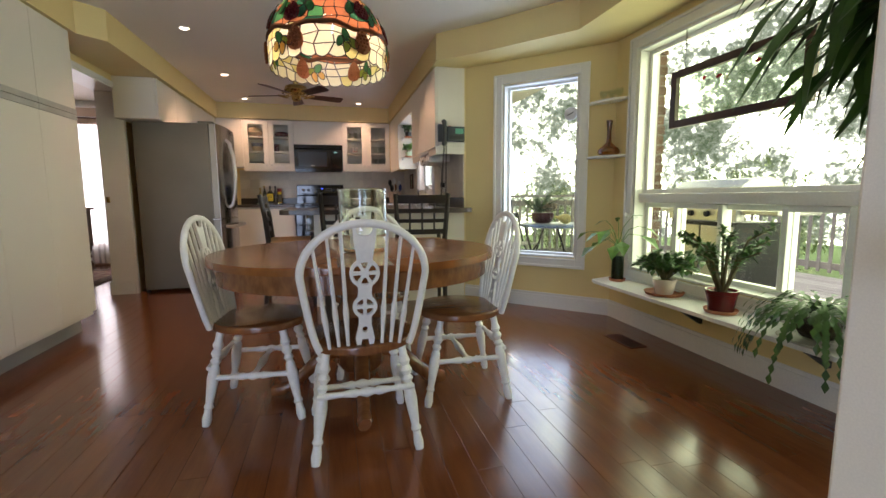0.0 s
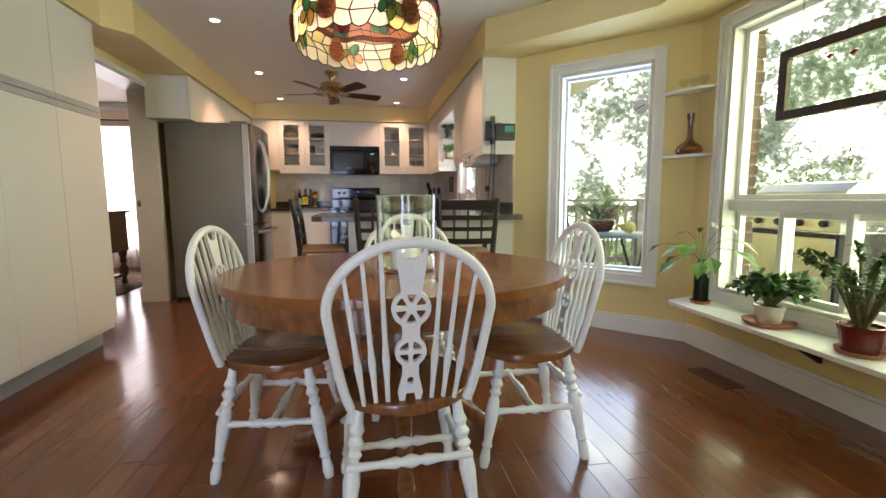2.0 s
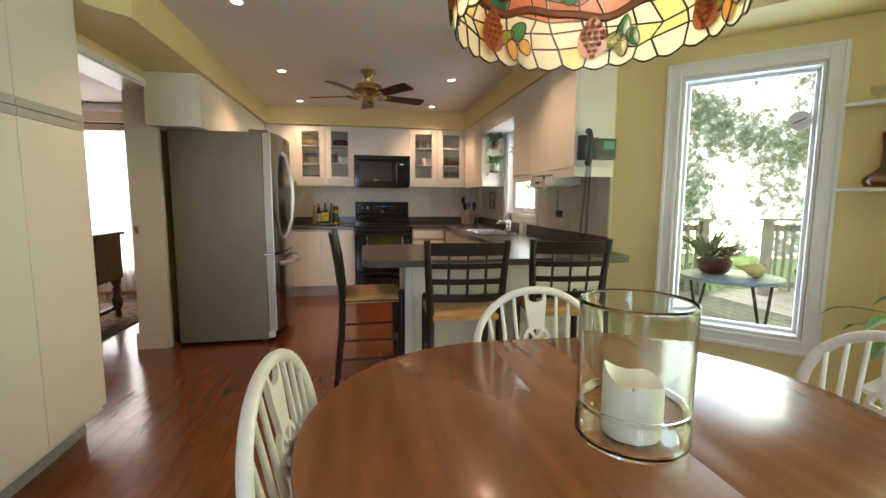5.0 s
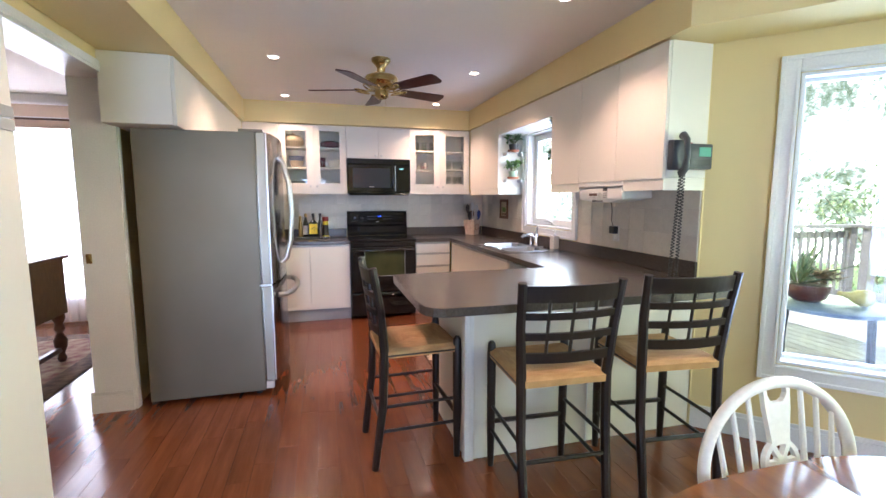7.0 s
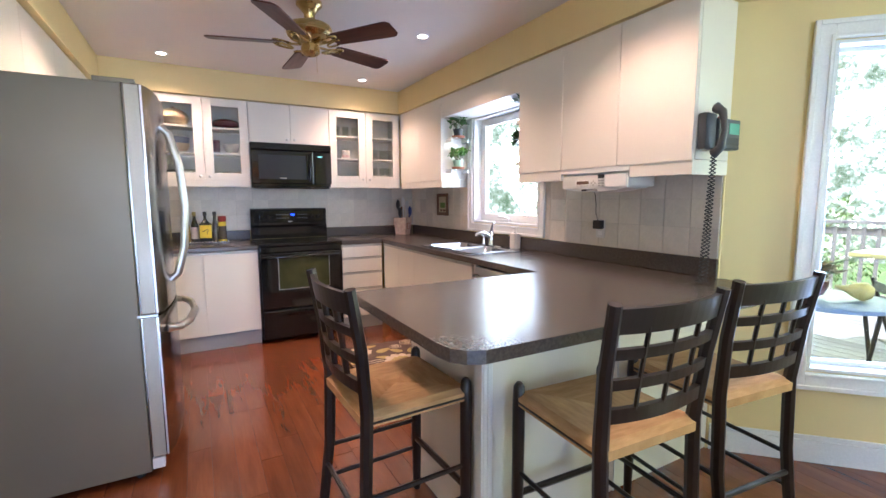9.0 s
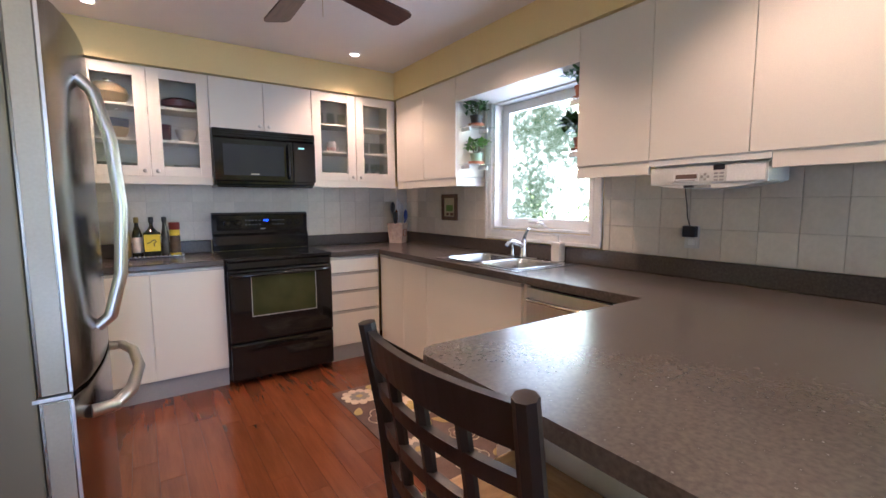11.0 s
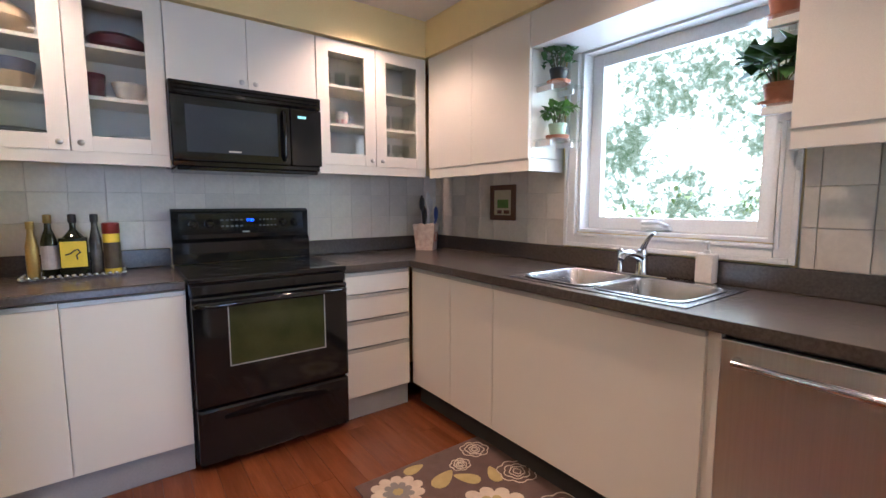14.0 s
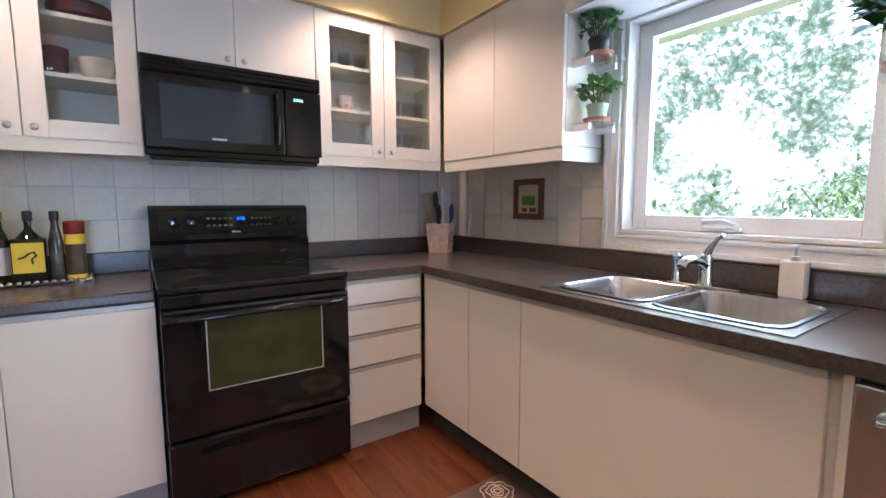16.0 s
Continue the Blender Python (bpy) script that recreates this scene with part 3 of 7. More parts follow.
M_CHROME = mat("polished chrome", (0.75, 0.76, 0.78), None, 5, 0.08, metal=1.0, rough_var=0.03)
M_SINK = mat("sink steel", (0.52, 0.53, 0.55), (0.46, 0.47, 0.49), 6, 0.24, metal=1.0, fine=60, stretch=(1, 20, 1))
M_BLADE = mat("dark rosewood fan blade", (0.085, 0.024, 0.014), (0.05, 0.014, 0.009), 5, 0.35, fine=40, stretch=(1, 12, 4))
M_TERRA = mat("terracotta", (0.42, 0.16, 0.08), (0.34, 0.12, 0.06), 15, 0.7, bump=0.15)
M_REDPOT = mat("glazed red pot", (0.14, 0.013, 0.015), (0.10, 0.009, 0.011), 8, 0.2)
M_SOIL = mat("soil", (0.05, 0.032, 0.02), (0.03, 0.018, 0.012), 40, 0.95, bump=0.8, fine=90)
M_LEAF = mat("green leaf", (0.075, 0.18, 0.04), (0.04, 0.11, 0.025), 14, 0.42, island=0.3)
M_LEAFB = mat("bright leaf", (0.14, 0.28, 0.05), (0.08, 0.18, 0.03), 14, 0.45, island=0.3)
M_LEAFD = mat("dark leaf", (0.025, 0.065, 0.022), (0.015, 0.04, 0.015), 14, 0.38, island=0.3)
# paler than the other leaves: bright sunlight is put into the colour
M_GARDEN = mat("garden leaf with painted sunlight", (0.30, 0.38, 0.17), (0.22, 0.30, 0.11), 14, 0.5, island=0.3)
M_STEM = mat("plant stem", (0.16, 0.13, 0.07), (0.10, 0.10, 0.04), 20, 0.7)
M_AMBER = glass_mat("amber glass", (0.62, 0.28, 0.05))
M_CLEAR = glass_mat("clear glassware", (0.95, 0.97, 0.95))
M_HURR, _, _, p_hurr = nodes_of("thick greenish glass")
p_hurr.inputs["Base Color"].default_value = (0.93, 0.97, 0.92, 1)
p_hurr.inputs["Roughness"].default_value, p_hurr.inputs["IOR"].default_value, p_hurr.inputs["Transmission Weight"].default_value = 0.02, 1.46, 1.0
M_GREENGL = glass_mat("green vase glass", (0.25, 0.42, 0.16))
M_WAX = mat("white candle wax", (0.80, 0.77, 0.70), (0.76, 0.72, 0.64), 12, 0.5)
M_CLOTH = mat("sheer white curtain", (0.82, 0.80, 0.77), None, 5, 0.9)
M_DECK = mat("grey weathered deck boards", (0.40, 0.38, 0.36), (0.30, 0.285, 0.27), 5, 0.75, bump=0.3, fine=60, stretch=(8, 1, 4), island=0.15)
M_RAILW = mat("weathered railing timber", (0.30, 0.29, 0.26), (0.22, 0.21, 0.19), 6, 0.8, bump=0.3, fine=60)
M_BLUEW = mat("blue-white metal table top", (0.17, 0.23, 0.33), (0.14, 0.19, 0.28), 8, 0.4)
M_BLACKM = mat("black painted metal", (0.02, 0.02, 0.022), None, 8, 0.4)
M_SIDEB = mat("dark carved sideboard wood", (0.085, 0.035, 0.018), (0.05, 0.02, 0.011), 5, 0.35, bump=0.1, fine=40, stretch=(1, 8, 3))
M_CREAMWALL = mat("pinkish cream wall", (0.70, 0.56, 0.44), (0.66, 0.52, 0.41), 2, 0.7)
M_BRICK = mat("brown brick", (0.20, 0.115, 0.075), (0.13, 0.072, 0.047), 10, 0.85, bump=0.4, island=0.2)
M_PLASTIC = mat("white plastic", (0.72, 0.72, 0.70), None, 6, 0.4)
M_PHONE = mat("dark grey phone plastic", (0.05, 0.055, 0.06), (0.04, 0.045, 0.05), 8, 0.4)
M_SCREEN = glow_mat("phone display", (0.08, 0.30, 0.20), 0.12)
M_BLUELED = glow_mat("blue display digits", (0.05, 0.15, 1.0), 1.6)
M_CYANLED = glow_mat("pale display digits", (0.4, 0.9, 0.8), 0.5)
M_GRASS = mat("lawn", (0.06, 0.12, 0.03), (0.09, 0.14, 0.04), 0.8, 0.95, fine=30)

# ---------------------------------------------------------------- windows and trim
def frame_rect(bm, x0, x1, z0, z1, w, y0, y1, bevel=0.003):
    add_box(bm, x0, x0 + w, y0, y1, z0, z1, bevel)
    add_box(bm, x1 - w, x1, y0, y1, z0, z1, bevel)
    add_box(bm, x0 + w, x1 - w, y0 + 0.0005, y1 - 0.0005, z1 - w, z1, bevel)
    add_box(bm, x0 + w, x1 - w, y0 + 0.0005, y1 - 0.0005, z0, z0 + w, bevel)
    return bm


def window(name, at, hole, casing, label, mullions=()):
    """Casing inside, jamb lining through the wall, sash and pane; local x along the wall, y outwards."""
    ob = thing(name, label, "window", at, kind="structure")
    x0, x1, z0, z1 = hole
    bm = frame_rect(bmesh.new(), x0 - casing, x1 + casing, z0 - casing, z1 + casing, casing - 0.004, -0.020, -0.001, 0.004)
    frame_rect(bm, x0 - casing - 0.004, x1 + casing + 0.004, z0 - casing - 0.004, z1 + casing + 0.004, 0.022, -0.030, -0.019, 0.004)
    frame_rect(bm, x0 - 0.022, x1 + 0.022, z0 - 0.022, z1 + 0.022, 0.014, -0.026, -0.019, 0.003)
    part("casing", bm, M_TRIM, ob)
    bm = frame_rect(bmesh.new(), x0 + 0.001, x1 - 0.001, z0 + 0.001, z1 - 0.001, 0.016, -0.010, 0.158, 0.001)
    part("jamb_lining", bm, M_TRIM, ob)
    return ob


def pane(ob, x0, x1, z0, z1, y, w=0.035):
    part("sash", frame_rect(bmesh.new(), x0, x1, z0, z1, w, y - 0.02, y + 0.02, 0.004), M_TRIM, ob)
    p = part("pane", box(x0 + w - 0.006, x1 - w + 0.006, y - 0.003, y + 0.003, z0 + w - 0.006, z1 - w + 0.006), M_PANE, ob, "clear glass pane")
    p.visible_shadow = False


AT1 = pose(*BAY_A, 0, 0, 0, -45)
w = window("window_1", AT1, W1, 0.085, "tall white-framed fixed window in the angled bay wall")
pane(w, W1[0] + 0.017, W1[1] - 0.017, W1[2] + 0.017, W1[3] - 0.017, 0.09, 0.02)
AT2 = pose(*BAY_B, 0, 0, 0, -90)
w = window("window_2", AT2, W2, 0.085, "wide white bay window with fixed pane above sliders")
pane(w, W2[0] + 0.017, W2[1] - 0.017, 1.035, W2[3] - 0.017, 0.09, 0.03)
part("mid_rail", box(W2[0] + 0.017, W2[1] - 0.017, 0.03, 0.14, 0.965, 1.034, 0.006), M_TRIM, w)
for a, b, y in ((0.287, 0.66, 0.11), (0.62, 1.02, 0.075), (0.985, 1.43, 0.11), (1.39, 1.74, 0.075), (1.70, 2.083, 0.11)):
    pane(w, a, b, 0.468, 0.964, y, 0.034)
ATK = pose(RIGHT, 4.2, 0, 0, 0, 90) @ Matrix.Diagonal((1, -1, 1, 1))
w = window("window_3", ATK, (WIN_K[0] - 4.2, WIN_K[1] - 4.2, WIN_K[2], WIN_K[3]), 0.075, "white casement window over the sink with a crank handle")
pane(w, WIN_K[0] - 4.182, WIN_K[1] - 4.218, WIN_K[2] + 0.018, WIN_K[3] - 0.018, 0.09, 0.065)
bm = box(1.78, 1.92, 0.035, 0.068, 1.125, 1.14, 0.004)
add_tube(bm, [(1.79, 0.045, 1.143), (1.83, 0.028, 1.162), (1.91, 0.026, 1.160)], 0.011, 10)
part("crank_handle", bm, M_PLASTIC, w, "white folding crank handle", smooth=True)


def skirting(length, at):
    bm = box(0, length, -0.014, -0.001, 0.0, 0.115, 0.002)
    add_box(bm, 0, length, -0.010, -0.001, 0.116, 0.140, 0.003)
    return tagged(part("baseboard", bm, M_TRIM, None, at=at), kind="structure")


skirting(bay_len - 0.006, AT1)
skirting(BAY_B[1] - BAY_C[1] - 0.006, AT2)
skirting(0.24, pose(-2.19, 5.342, 0))
# doorway casing and lining
bm = box(LEFT + 0.001, LEFT + 0.020, 5.361, 5.40, 0, 2.175, 0.004)
add_box(bm, LEFT + 0.001, LEFT + 0.020, 4.06, 5.360, 2.131, 2.175, 0.004)
tagged(part("door_casing", bm, M_TRIM), kind="structure")
bm = box(-2.172, LEFT + 0.018, 5.342, 5.359, 0, 2.128, 0.002)
add_box(bm, -2.172, LEFT + 0.018, 4.06, 5.341, 2.112, 2.128, 0.002)
tagged(part("door_lining", bm, M_TRIM), kind="structure")
ob = thing("strike_plate", "small brass strike plate on the door lining", "strike plate")
part("plate", box(-2.15, -2.12, 5.337, 5.3415, 0.98, 1.04, 0.001), M_BRASS, ob)

# ---------------------------------------------------------------- outside
tagged(part("ground", box(-400, 400, -400, 400, -0.75, -0.60), M_GRASS), kind="structure")


# foliage painted as emission: the glow imitates sunlit trees and lights the rooms
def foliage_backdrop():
    m, n, l, p = nodes_of("glowing woodland distance")
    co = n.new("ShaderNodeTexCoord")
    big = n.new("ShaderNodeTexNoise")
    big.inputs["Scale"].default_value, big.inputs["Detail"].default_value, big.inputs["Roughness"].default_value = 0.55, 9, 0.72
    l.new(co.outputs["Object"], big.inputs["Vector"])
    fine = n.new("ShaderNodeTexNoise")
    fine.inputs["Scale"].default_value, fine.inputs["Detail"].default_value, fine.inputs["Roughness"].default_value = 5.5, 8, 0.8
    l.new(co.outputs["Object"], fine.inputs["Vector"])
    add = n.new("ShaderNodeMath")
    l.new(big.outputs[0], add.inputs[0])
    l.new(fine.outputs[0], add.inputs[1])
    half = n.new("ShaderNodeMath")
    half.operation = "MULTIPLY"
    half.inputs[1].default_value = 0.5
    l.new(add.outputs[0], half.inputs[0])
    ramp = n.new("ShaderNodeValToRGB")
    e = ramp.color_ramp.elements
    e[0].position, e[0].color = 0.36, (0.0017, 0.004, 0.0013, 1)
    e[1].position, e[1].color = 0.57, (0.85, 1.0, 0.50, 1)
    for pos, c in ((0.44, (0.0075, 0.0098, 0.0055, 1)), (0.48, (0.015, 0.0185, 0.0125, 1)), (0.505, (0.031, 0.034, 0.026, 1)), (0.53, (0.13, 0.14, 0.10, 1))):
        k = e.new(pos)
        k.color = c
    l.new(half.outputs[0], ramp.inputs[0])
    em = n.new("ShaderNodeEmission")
    em.inputs[1].default_value = BACKDROP_GLOW
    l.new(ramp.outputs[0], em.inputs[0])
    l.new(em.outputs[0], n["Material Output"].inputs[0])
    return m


# emission strength of the foliage ring, added as a daylight source
BACKDROP_GLOW = 24.0
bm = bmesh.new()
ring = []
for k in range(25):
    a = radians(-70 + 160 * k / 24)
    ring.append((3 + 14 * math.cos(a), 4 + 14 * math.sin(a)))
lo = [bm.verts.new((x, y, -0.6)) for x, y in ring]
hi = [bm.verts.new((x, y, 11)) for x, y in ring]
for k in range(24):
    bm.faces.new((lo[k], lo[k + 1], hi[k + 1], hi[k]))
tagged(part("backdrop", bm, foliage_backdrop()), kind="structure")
# plain emissive plane added to backlight the dining room curtains
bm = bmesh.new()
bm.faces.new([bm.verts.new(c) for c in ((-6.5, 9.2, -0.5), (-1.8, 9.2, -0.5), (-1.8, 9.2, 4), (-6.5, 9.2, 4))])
tagged(part("backdrop", bm, glow_mat("glowing daylight plane", (1.0, 0.97, 0.92), 3.0)), kind="structure")

deck = thing("deck", "weathered grey wooden deck outside the bay", "deck", kind="structure")
part("joists", box(1.60, 6.4, -1.5, 7.0, -0.60, -0.075), M_RAILW, deck)
bm0 = box(-0.068, 0.068, -2.1, 2.1, -0.015, 0.015, 0.003)
board = mesh_of("board", bm0, M_DECK)
for i in range(33):
    for yy in (0.62, 4.87):
        ob = new("board", board)
        ob.parent = deck
        ob.matrix_basis = pose(1.68 + 0.143 * i, yy, -0.06)


def railing(label, a, b, n):
    """Deck rail between two points: posts, top and bottom rails, balusters."""
    ob = thing("deck_railing", label, "railing", pose(*a, -0.045, 0, 0, math.degrees(math.atan2(b[1] - a[1], b[0] - a[0]))))
    length = math.hypot(b[0] - a[0], b[1] - a[1])
    for x in (0.05, length - 0.05):
        part("post", box(x - 0.05, x + 0.05, -0.05, 0.05, 0, 1.04, 0.004), M_RAILW, ob)
    part("top_rail", box(-0.03, length + 0.03, -0.075, 0.075, 1.041, 1.08, 0.004), M_RAILW, ob)
    part("rail", box(0.101, length - 0.101, -0.02, 0.02, 0.90, 0.985, 0.003), M_RAILW, ob)
    part("rail", box(0.101, length - 0.101, -0.02, 0.02, 0.10, 0.185, 0.003), M_RAILW, ob)
    me = mesh_of("baluster", box(-0.02, 0.02, -0.04, -0.0205, 0.06, 1.0, 0.002), M_RAILW)
    for i in range(n):
        o = new("baluster", me)
        o.parent = ob
        o.matrix_basis = pose(0.16 + (length - 0.32) * i / (n - 1), 0, 0)
    return ob


railing("weathered grey deck railing beside the garden steps", (2.6, 6.85), (4.36, 6.68), 12)
railing("weathered grey deck railing with square balusters", (5.15, 6.55), (6.25, 6.40), 8)
railing("weathered grey deck railing with square balusters", (6.3, 6.3), (6.3, 2.6), 25)
railing("weathered grey deck railing with square balusters", (6.3, 2.5), (6.3, -1.2), 25)


def leaf_mesh(bm, p, d, up, length, width, fold=0.15, droop=0.2):
    """One pointed leaf of four faces with a fold along its rib."""
    d = d.normalized()
    side = d.cross(up)
    if side.length < 1e-3:
        side = d.orthogonal()
    side.normalize()
    nrm = side.cross(d).normalized()
    mid = p + d * length * 0.5 - nrm * length * droop * 0.25
    tip = p + d * length - nrm * length * droop
    a, b = mid + side * width * 0.5 + nrm * width * fold, mid - side * width * 0.5 + nrm * width * fold
    v = [bm.verts.new(q) for q in (p, a, tip, b, mid)]
    for q in ((0, 1, 4), (1, 2, 4), (0, 4, 3), (4, 2, 3)):
        bm.faces.new([v[i] for i in q])


def rand_dir(rng, lift=0.0):
    while True:
        v = Vector((rng.uniform(-1, 1), rng.uniform(-1, 1), rng.uniform(-1, 1) + lift))
        if 0.1 < v.length < 1.4:
            return v.normalized()


def bush(name, label, cat, at, height, radius, leaves, size, seed, material=M_LEAFB, trunk=0.0):
    """Shrub or tree: tapered stems with limbs and a crown of many small leaves in uneven clumps."""
    rng = random.Random(seed)
    ob = thing(name, label, cat, at)
    bm = bmesh.new()
    tips = []
    if trunk:
        add_tube(bm, [(0, 0, 0), (0.05, 0.02, trunk * 0.5), (0.0, 0.06, trunk)], [0.11, 0.09, 0.07], 8)
    for i in range(9):
        a, h = rng.uniform(0, 6.28), height * rng.uniform(0.45, 1.0)
        r = radius * rng.uniform(0.3, 1.0)
        t = Vector((math.cos(a) * r, math.sin(a) * r, trunk + (height - trunk) * rng.uniform(0.25, 1.0)))
        mid = Vector((t.x * 0.4, t.y * 0.4, trunk + (t.z - trunk) * 0.6))
        add_tube(bm, [(0, 0.0, trunk * 0.95), mid, t], [0.05 if trunk else 0.015, 0.02 if trunk else 0.01, 0.006], 6)
        tips += [t, mid.lerp(t, 0.6)]
    part("trunk" if trunk else "stem", bm, M_STEM, ob)
    bm = bmesh.new()
    clumps = [(c, radius * rng.uniform(0.18, 0.42)) for c in tips] + [(Vector((rng.gauss(0, 0.4) * radius, rng.gauss(0, 0.4) * radius, trunk + (height - trunk) * rng.uniform(0.1, 0.95))), radius * rng.uniform(0.15, 0.35)) for _ in range(10)]
    for i in range(leaves):
        c, r = rng.choice(clumps)
        o = rand_dir(rng)
        leaf_mesh(bm, c + o * r * rng.uniform(0.4, 1.05), (o + Vector((0, 0, -0.25))), Vector((0, 0, 1)), size * rng.uniform(0.6, 1.3), size * 0.5)
    part("crown", bm, material, ob)
    return ob


# shrubs outdoors take the leaf colour that has sunlight painted in
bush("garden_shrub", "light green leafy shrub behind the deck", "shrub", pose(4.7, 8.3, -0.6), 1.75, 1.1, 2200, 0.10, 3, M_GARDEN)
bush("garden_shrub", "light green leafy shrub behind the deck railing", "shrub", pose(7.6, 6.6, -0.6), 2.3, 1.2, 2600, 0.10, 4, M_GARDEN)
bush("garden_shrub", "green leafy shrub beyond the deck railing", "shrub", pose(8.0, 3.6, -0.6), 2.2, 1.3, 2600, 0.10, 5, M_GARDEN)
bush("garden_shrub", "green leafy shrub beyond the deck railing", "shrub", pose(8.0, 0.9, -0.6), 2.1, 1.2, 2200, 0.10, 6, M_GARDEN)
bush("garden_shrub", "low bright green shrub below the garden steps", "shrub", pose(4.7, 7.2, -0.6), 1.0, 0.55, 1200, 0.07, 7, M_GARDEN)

# bistro table, chair, planter and gourd on the deck
DZ = -0.045
ob = thing("bistro_table", "small round pale blue metal folding table on the deck", "table", pose(2.30, 4.07, DZ, 0, 0, 30))
part("tabletop", lathe([(0.02, 0.757), (0.310, 0.757), (0.322, 0.762), (0.322, 0.780), (0.314, 0.785), (0.0, 0.785)], 40), M_BLUEW, ob, smooth=True)
for s_ in (-1, 1):
    part("leg", tube([(0.20, 0.21 * s_, 0.755), (-0.20, 0.24 * s_, 0.0)], 0.011, 8), M_BLACKM, ob)
    part("leg", tube([(-0.20, 0.19 * s_, 0.755), (0.20, 0.22 * s_, 0.0)], 0.011, 8), M_BLACKM, ob)
for x, w_ in ((-0.15, 0.235), (0.15, 0.215)):
    part("brace", tube([(x, -w_, 0.095), (x, w_, 0.095)], 0.008, 8), M_BLACKM, ob)
PZ = DZ + 0.786
ob = thing("planter", "dark red bowl planter with spiky agave and pale rosettes", "planter", pose(2.24, 4.16, PZ))
part("bowl", lathe([(0.065, 0), (0.095, 0.02), (0.113, 0.07), (0.116, 0.105), (0.107, 0.105), (0.10, 0.095), (0.0, 0.095)], 28), mat("dark oxblood planter", (0.075, 0.016, 0.014), (0.05, 0.011, 0.010), 8, 0.3), ob, smooth=True)
part("soil", lathe([(0.098, 0.096), (0.06, 0.104), (0.0, 0.106)], 18), M_SOIL, ob)
rng = random.Random(11)
bm = bmesh.new()
for i in range(34):
    a = rng.uniform(0, 6.28)
    d = Vector((math.cos(a), math.sin(a), rng.uniform(0.35, 2.2)))
    leaf_mesh(bm, Vector((-0.02 + math.cos(a) * 0.02, 0.04 + math.sin(a) * 0.02, 0.10)), d, Vector((0, 0, 1)), rng.uniform(0.16, 0.34), 0.034, 0.3, 0.22)
part("agave", bm, mat("grey-green agave", (0.12, 0.19, 0.10), (0.08, 0.13, 0.07), 14, 0.5, island=0.3), ob, "grey-green spiky agave leaves")
bm = bmesh.new()
for i in range(70):
    a = rng.uniform(0, 6.28)
    d = Vector((math.cos(a), math.sin(a), rng.uniform(0.1, 1.4)))
    leaf_mesh(bm, Vector((0.05 + rng.gauss(0, 0.025), -0.06 + rng.gauss(0, 0.025), 0.11 + rng.uniform(0, 0.05))), d, Vector((0, 0, 1)), rng.uniform(0.06, 0.11), 0.032, 0.3, 0.2)
part("rosette", bm, mat("pale pinkish rosette", (0.36, 0.31, 0.20), (0.28, 0.20, 0.13), 14, 0.5, island=0.3), ob, "pale pinkish rosettes")
ob = thing("gourd", "pale yellow ornamental gourd lying on the table", "gourd", pose(2.375, 3.94, PZ + 0.052, 0, 82, 122) @ Matrix.Scale(0.72, 4))
part("body", lathe([(0.005, -0.075), (0.045, -0.066), (0.070, -0.03), (0.071, 0.0), (0.058, 0.045), (0.032, 0.085), (0.019, 0.125), (0.016, 0.16), (0.006, 0.165)], 20), mat("pale yellow gourd skin", (0.62, 0.54, 0.20), (0.48, 0.42, 0.16), 18, 0.45, bump=0.2, fine=60), ob, smooth=True)


def folding_chair(at):
    ob = thing("folding_chair", "black metal folding garden chair with slatted seat", "chair", at, "folding chairs on the deck")
    for s in (-0.19, 0.19):
        part("leg", tube([(s, -0.22, 0.86), (s, -0.10, 0.45), (s, 0.24, 0.0)], 0.011, 8), M_BLACKM, ob)
        part("leg", tube([(s * 0.9, 0.18, 0.45), (s * 0.9, -0.22, 0.0)], 0.011, 8), M_BLACKM, ob)
    for k in range(6):
        part("seat_slat", box(-0.19, 0.19, -0.16 + 0.062 * k, -0.16 + 0.062 * k + 0.04, 0.452, 0.466, 0.002), M_RAILW, ob)
    for k in range(2):
        part("back_slat", box(-0.18, 0.18, -0.215 + 0.02 * (1 - k), -0.203 + 0.02 * (1 - k), 0.68 + 0.10 * k, 0.74 + 0.10 * k, 0.002), M_BLACKM, ob)
    return ob


ch = folding_chair(pose(2.45, 5.25, DZ, 0, 0, 200))
copy_thing(ch, pose(2.84, 3.75, DZ, 0, 0, -143))

# barbecue
gr = thing("barbecue_grill", "stainless gas barbecue with white lid and side shelves", "barbecue", pose(4.05, 3.70, DZ, 0, 0, 90))
part("cart", box(-0.40, 0.40, -0.27, 0.27, 0.10, 0.80, 0.01), M_BLACKM, gr)
part("door", box(-0.38, -0.01, 0.271, 0.285, 0.14, 0.76, 0.004), M_STEEL, gr)
part("door", box(0.01, 0.38, 0.271, 0.285, 0.14, 0.76, 0.004), M_STEEL, gr)
part("control_panel", box(-0.42, 0.42, 0.20, 0.30, 0.81, 0.95, 0.01), M_STEEL, gr)
for k in range(4):
    part("knob", lathe([(0.03, 0), (0.03, 0.02), (0.022, 0.035), (0.0, 0.036)], 16, pose(-0.30 + 0.2 * k, 0.301, 0.88, -90)), M_BLACKM, gr, smooth=True)
bm = bmesh.new()
prof = [(0.28, 0.0), (0.29, 0.08), (0.25, 0.18), (0.14, 0.25), (-0.10, 0.27), (-0.24, 0.22), (-0.28, 0.08), (-0.28, 0.0)]
add_prism(bm, prof, -0.41, 0.41, pose(0, 0, 0.96) @ Matrix(((0, 0, 1, 0), (1, 0, 0, 0), (0, 1, 0, 0), (0, 0, 0, 1))))
part("lid", bm, M_STEEL, gr, "bright steel lid")
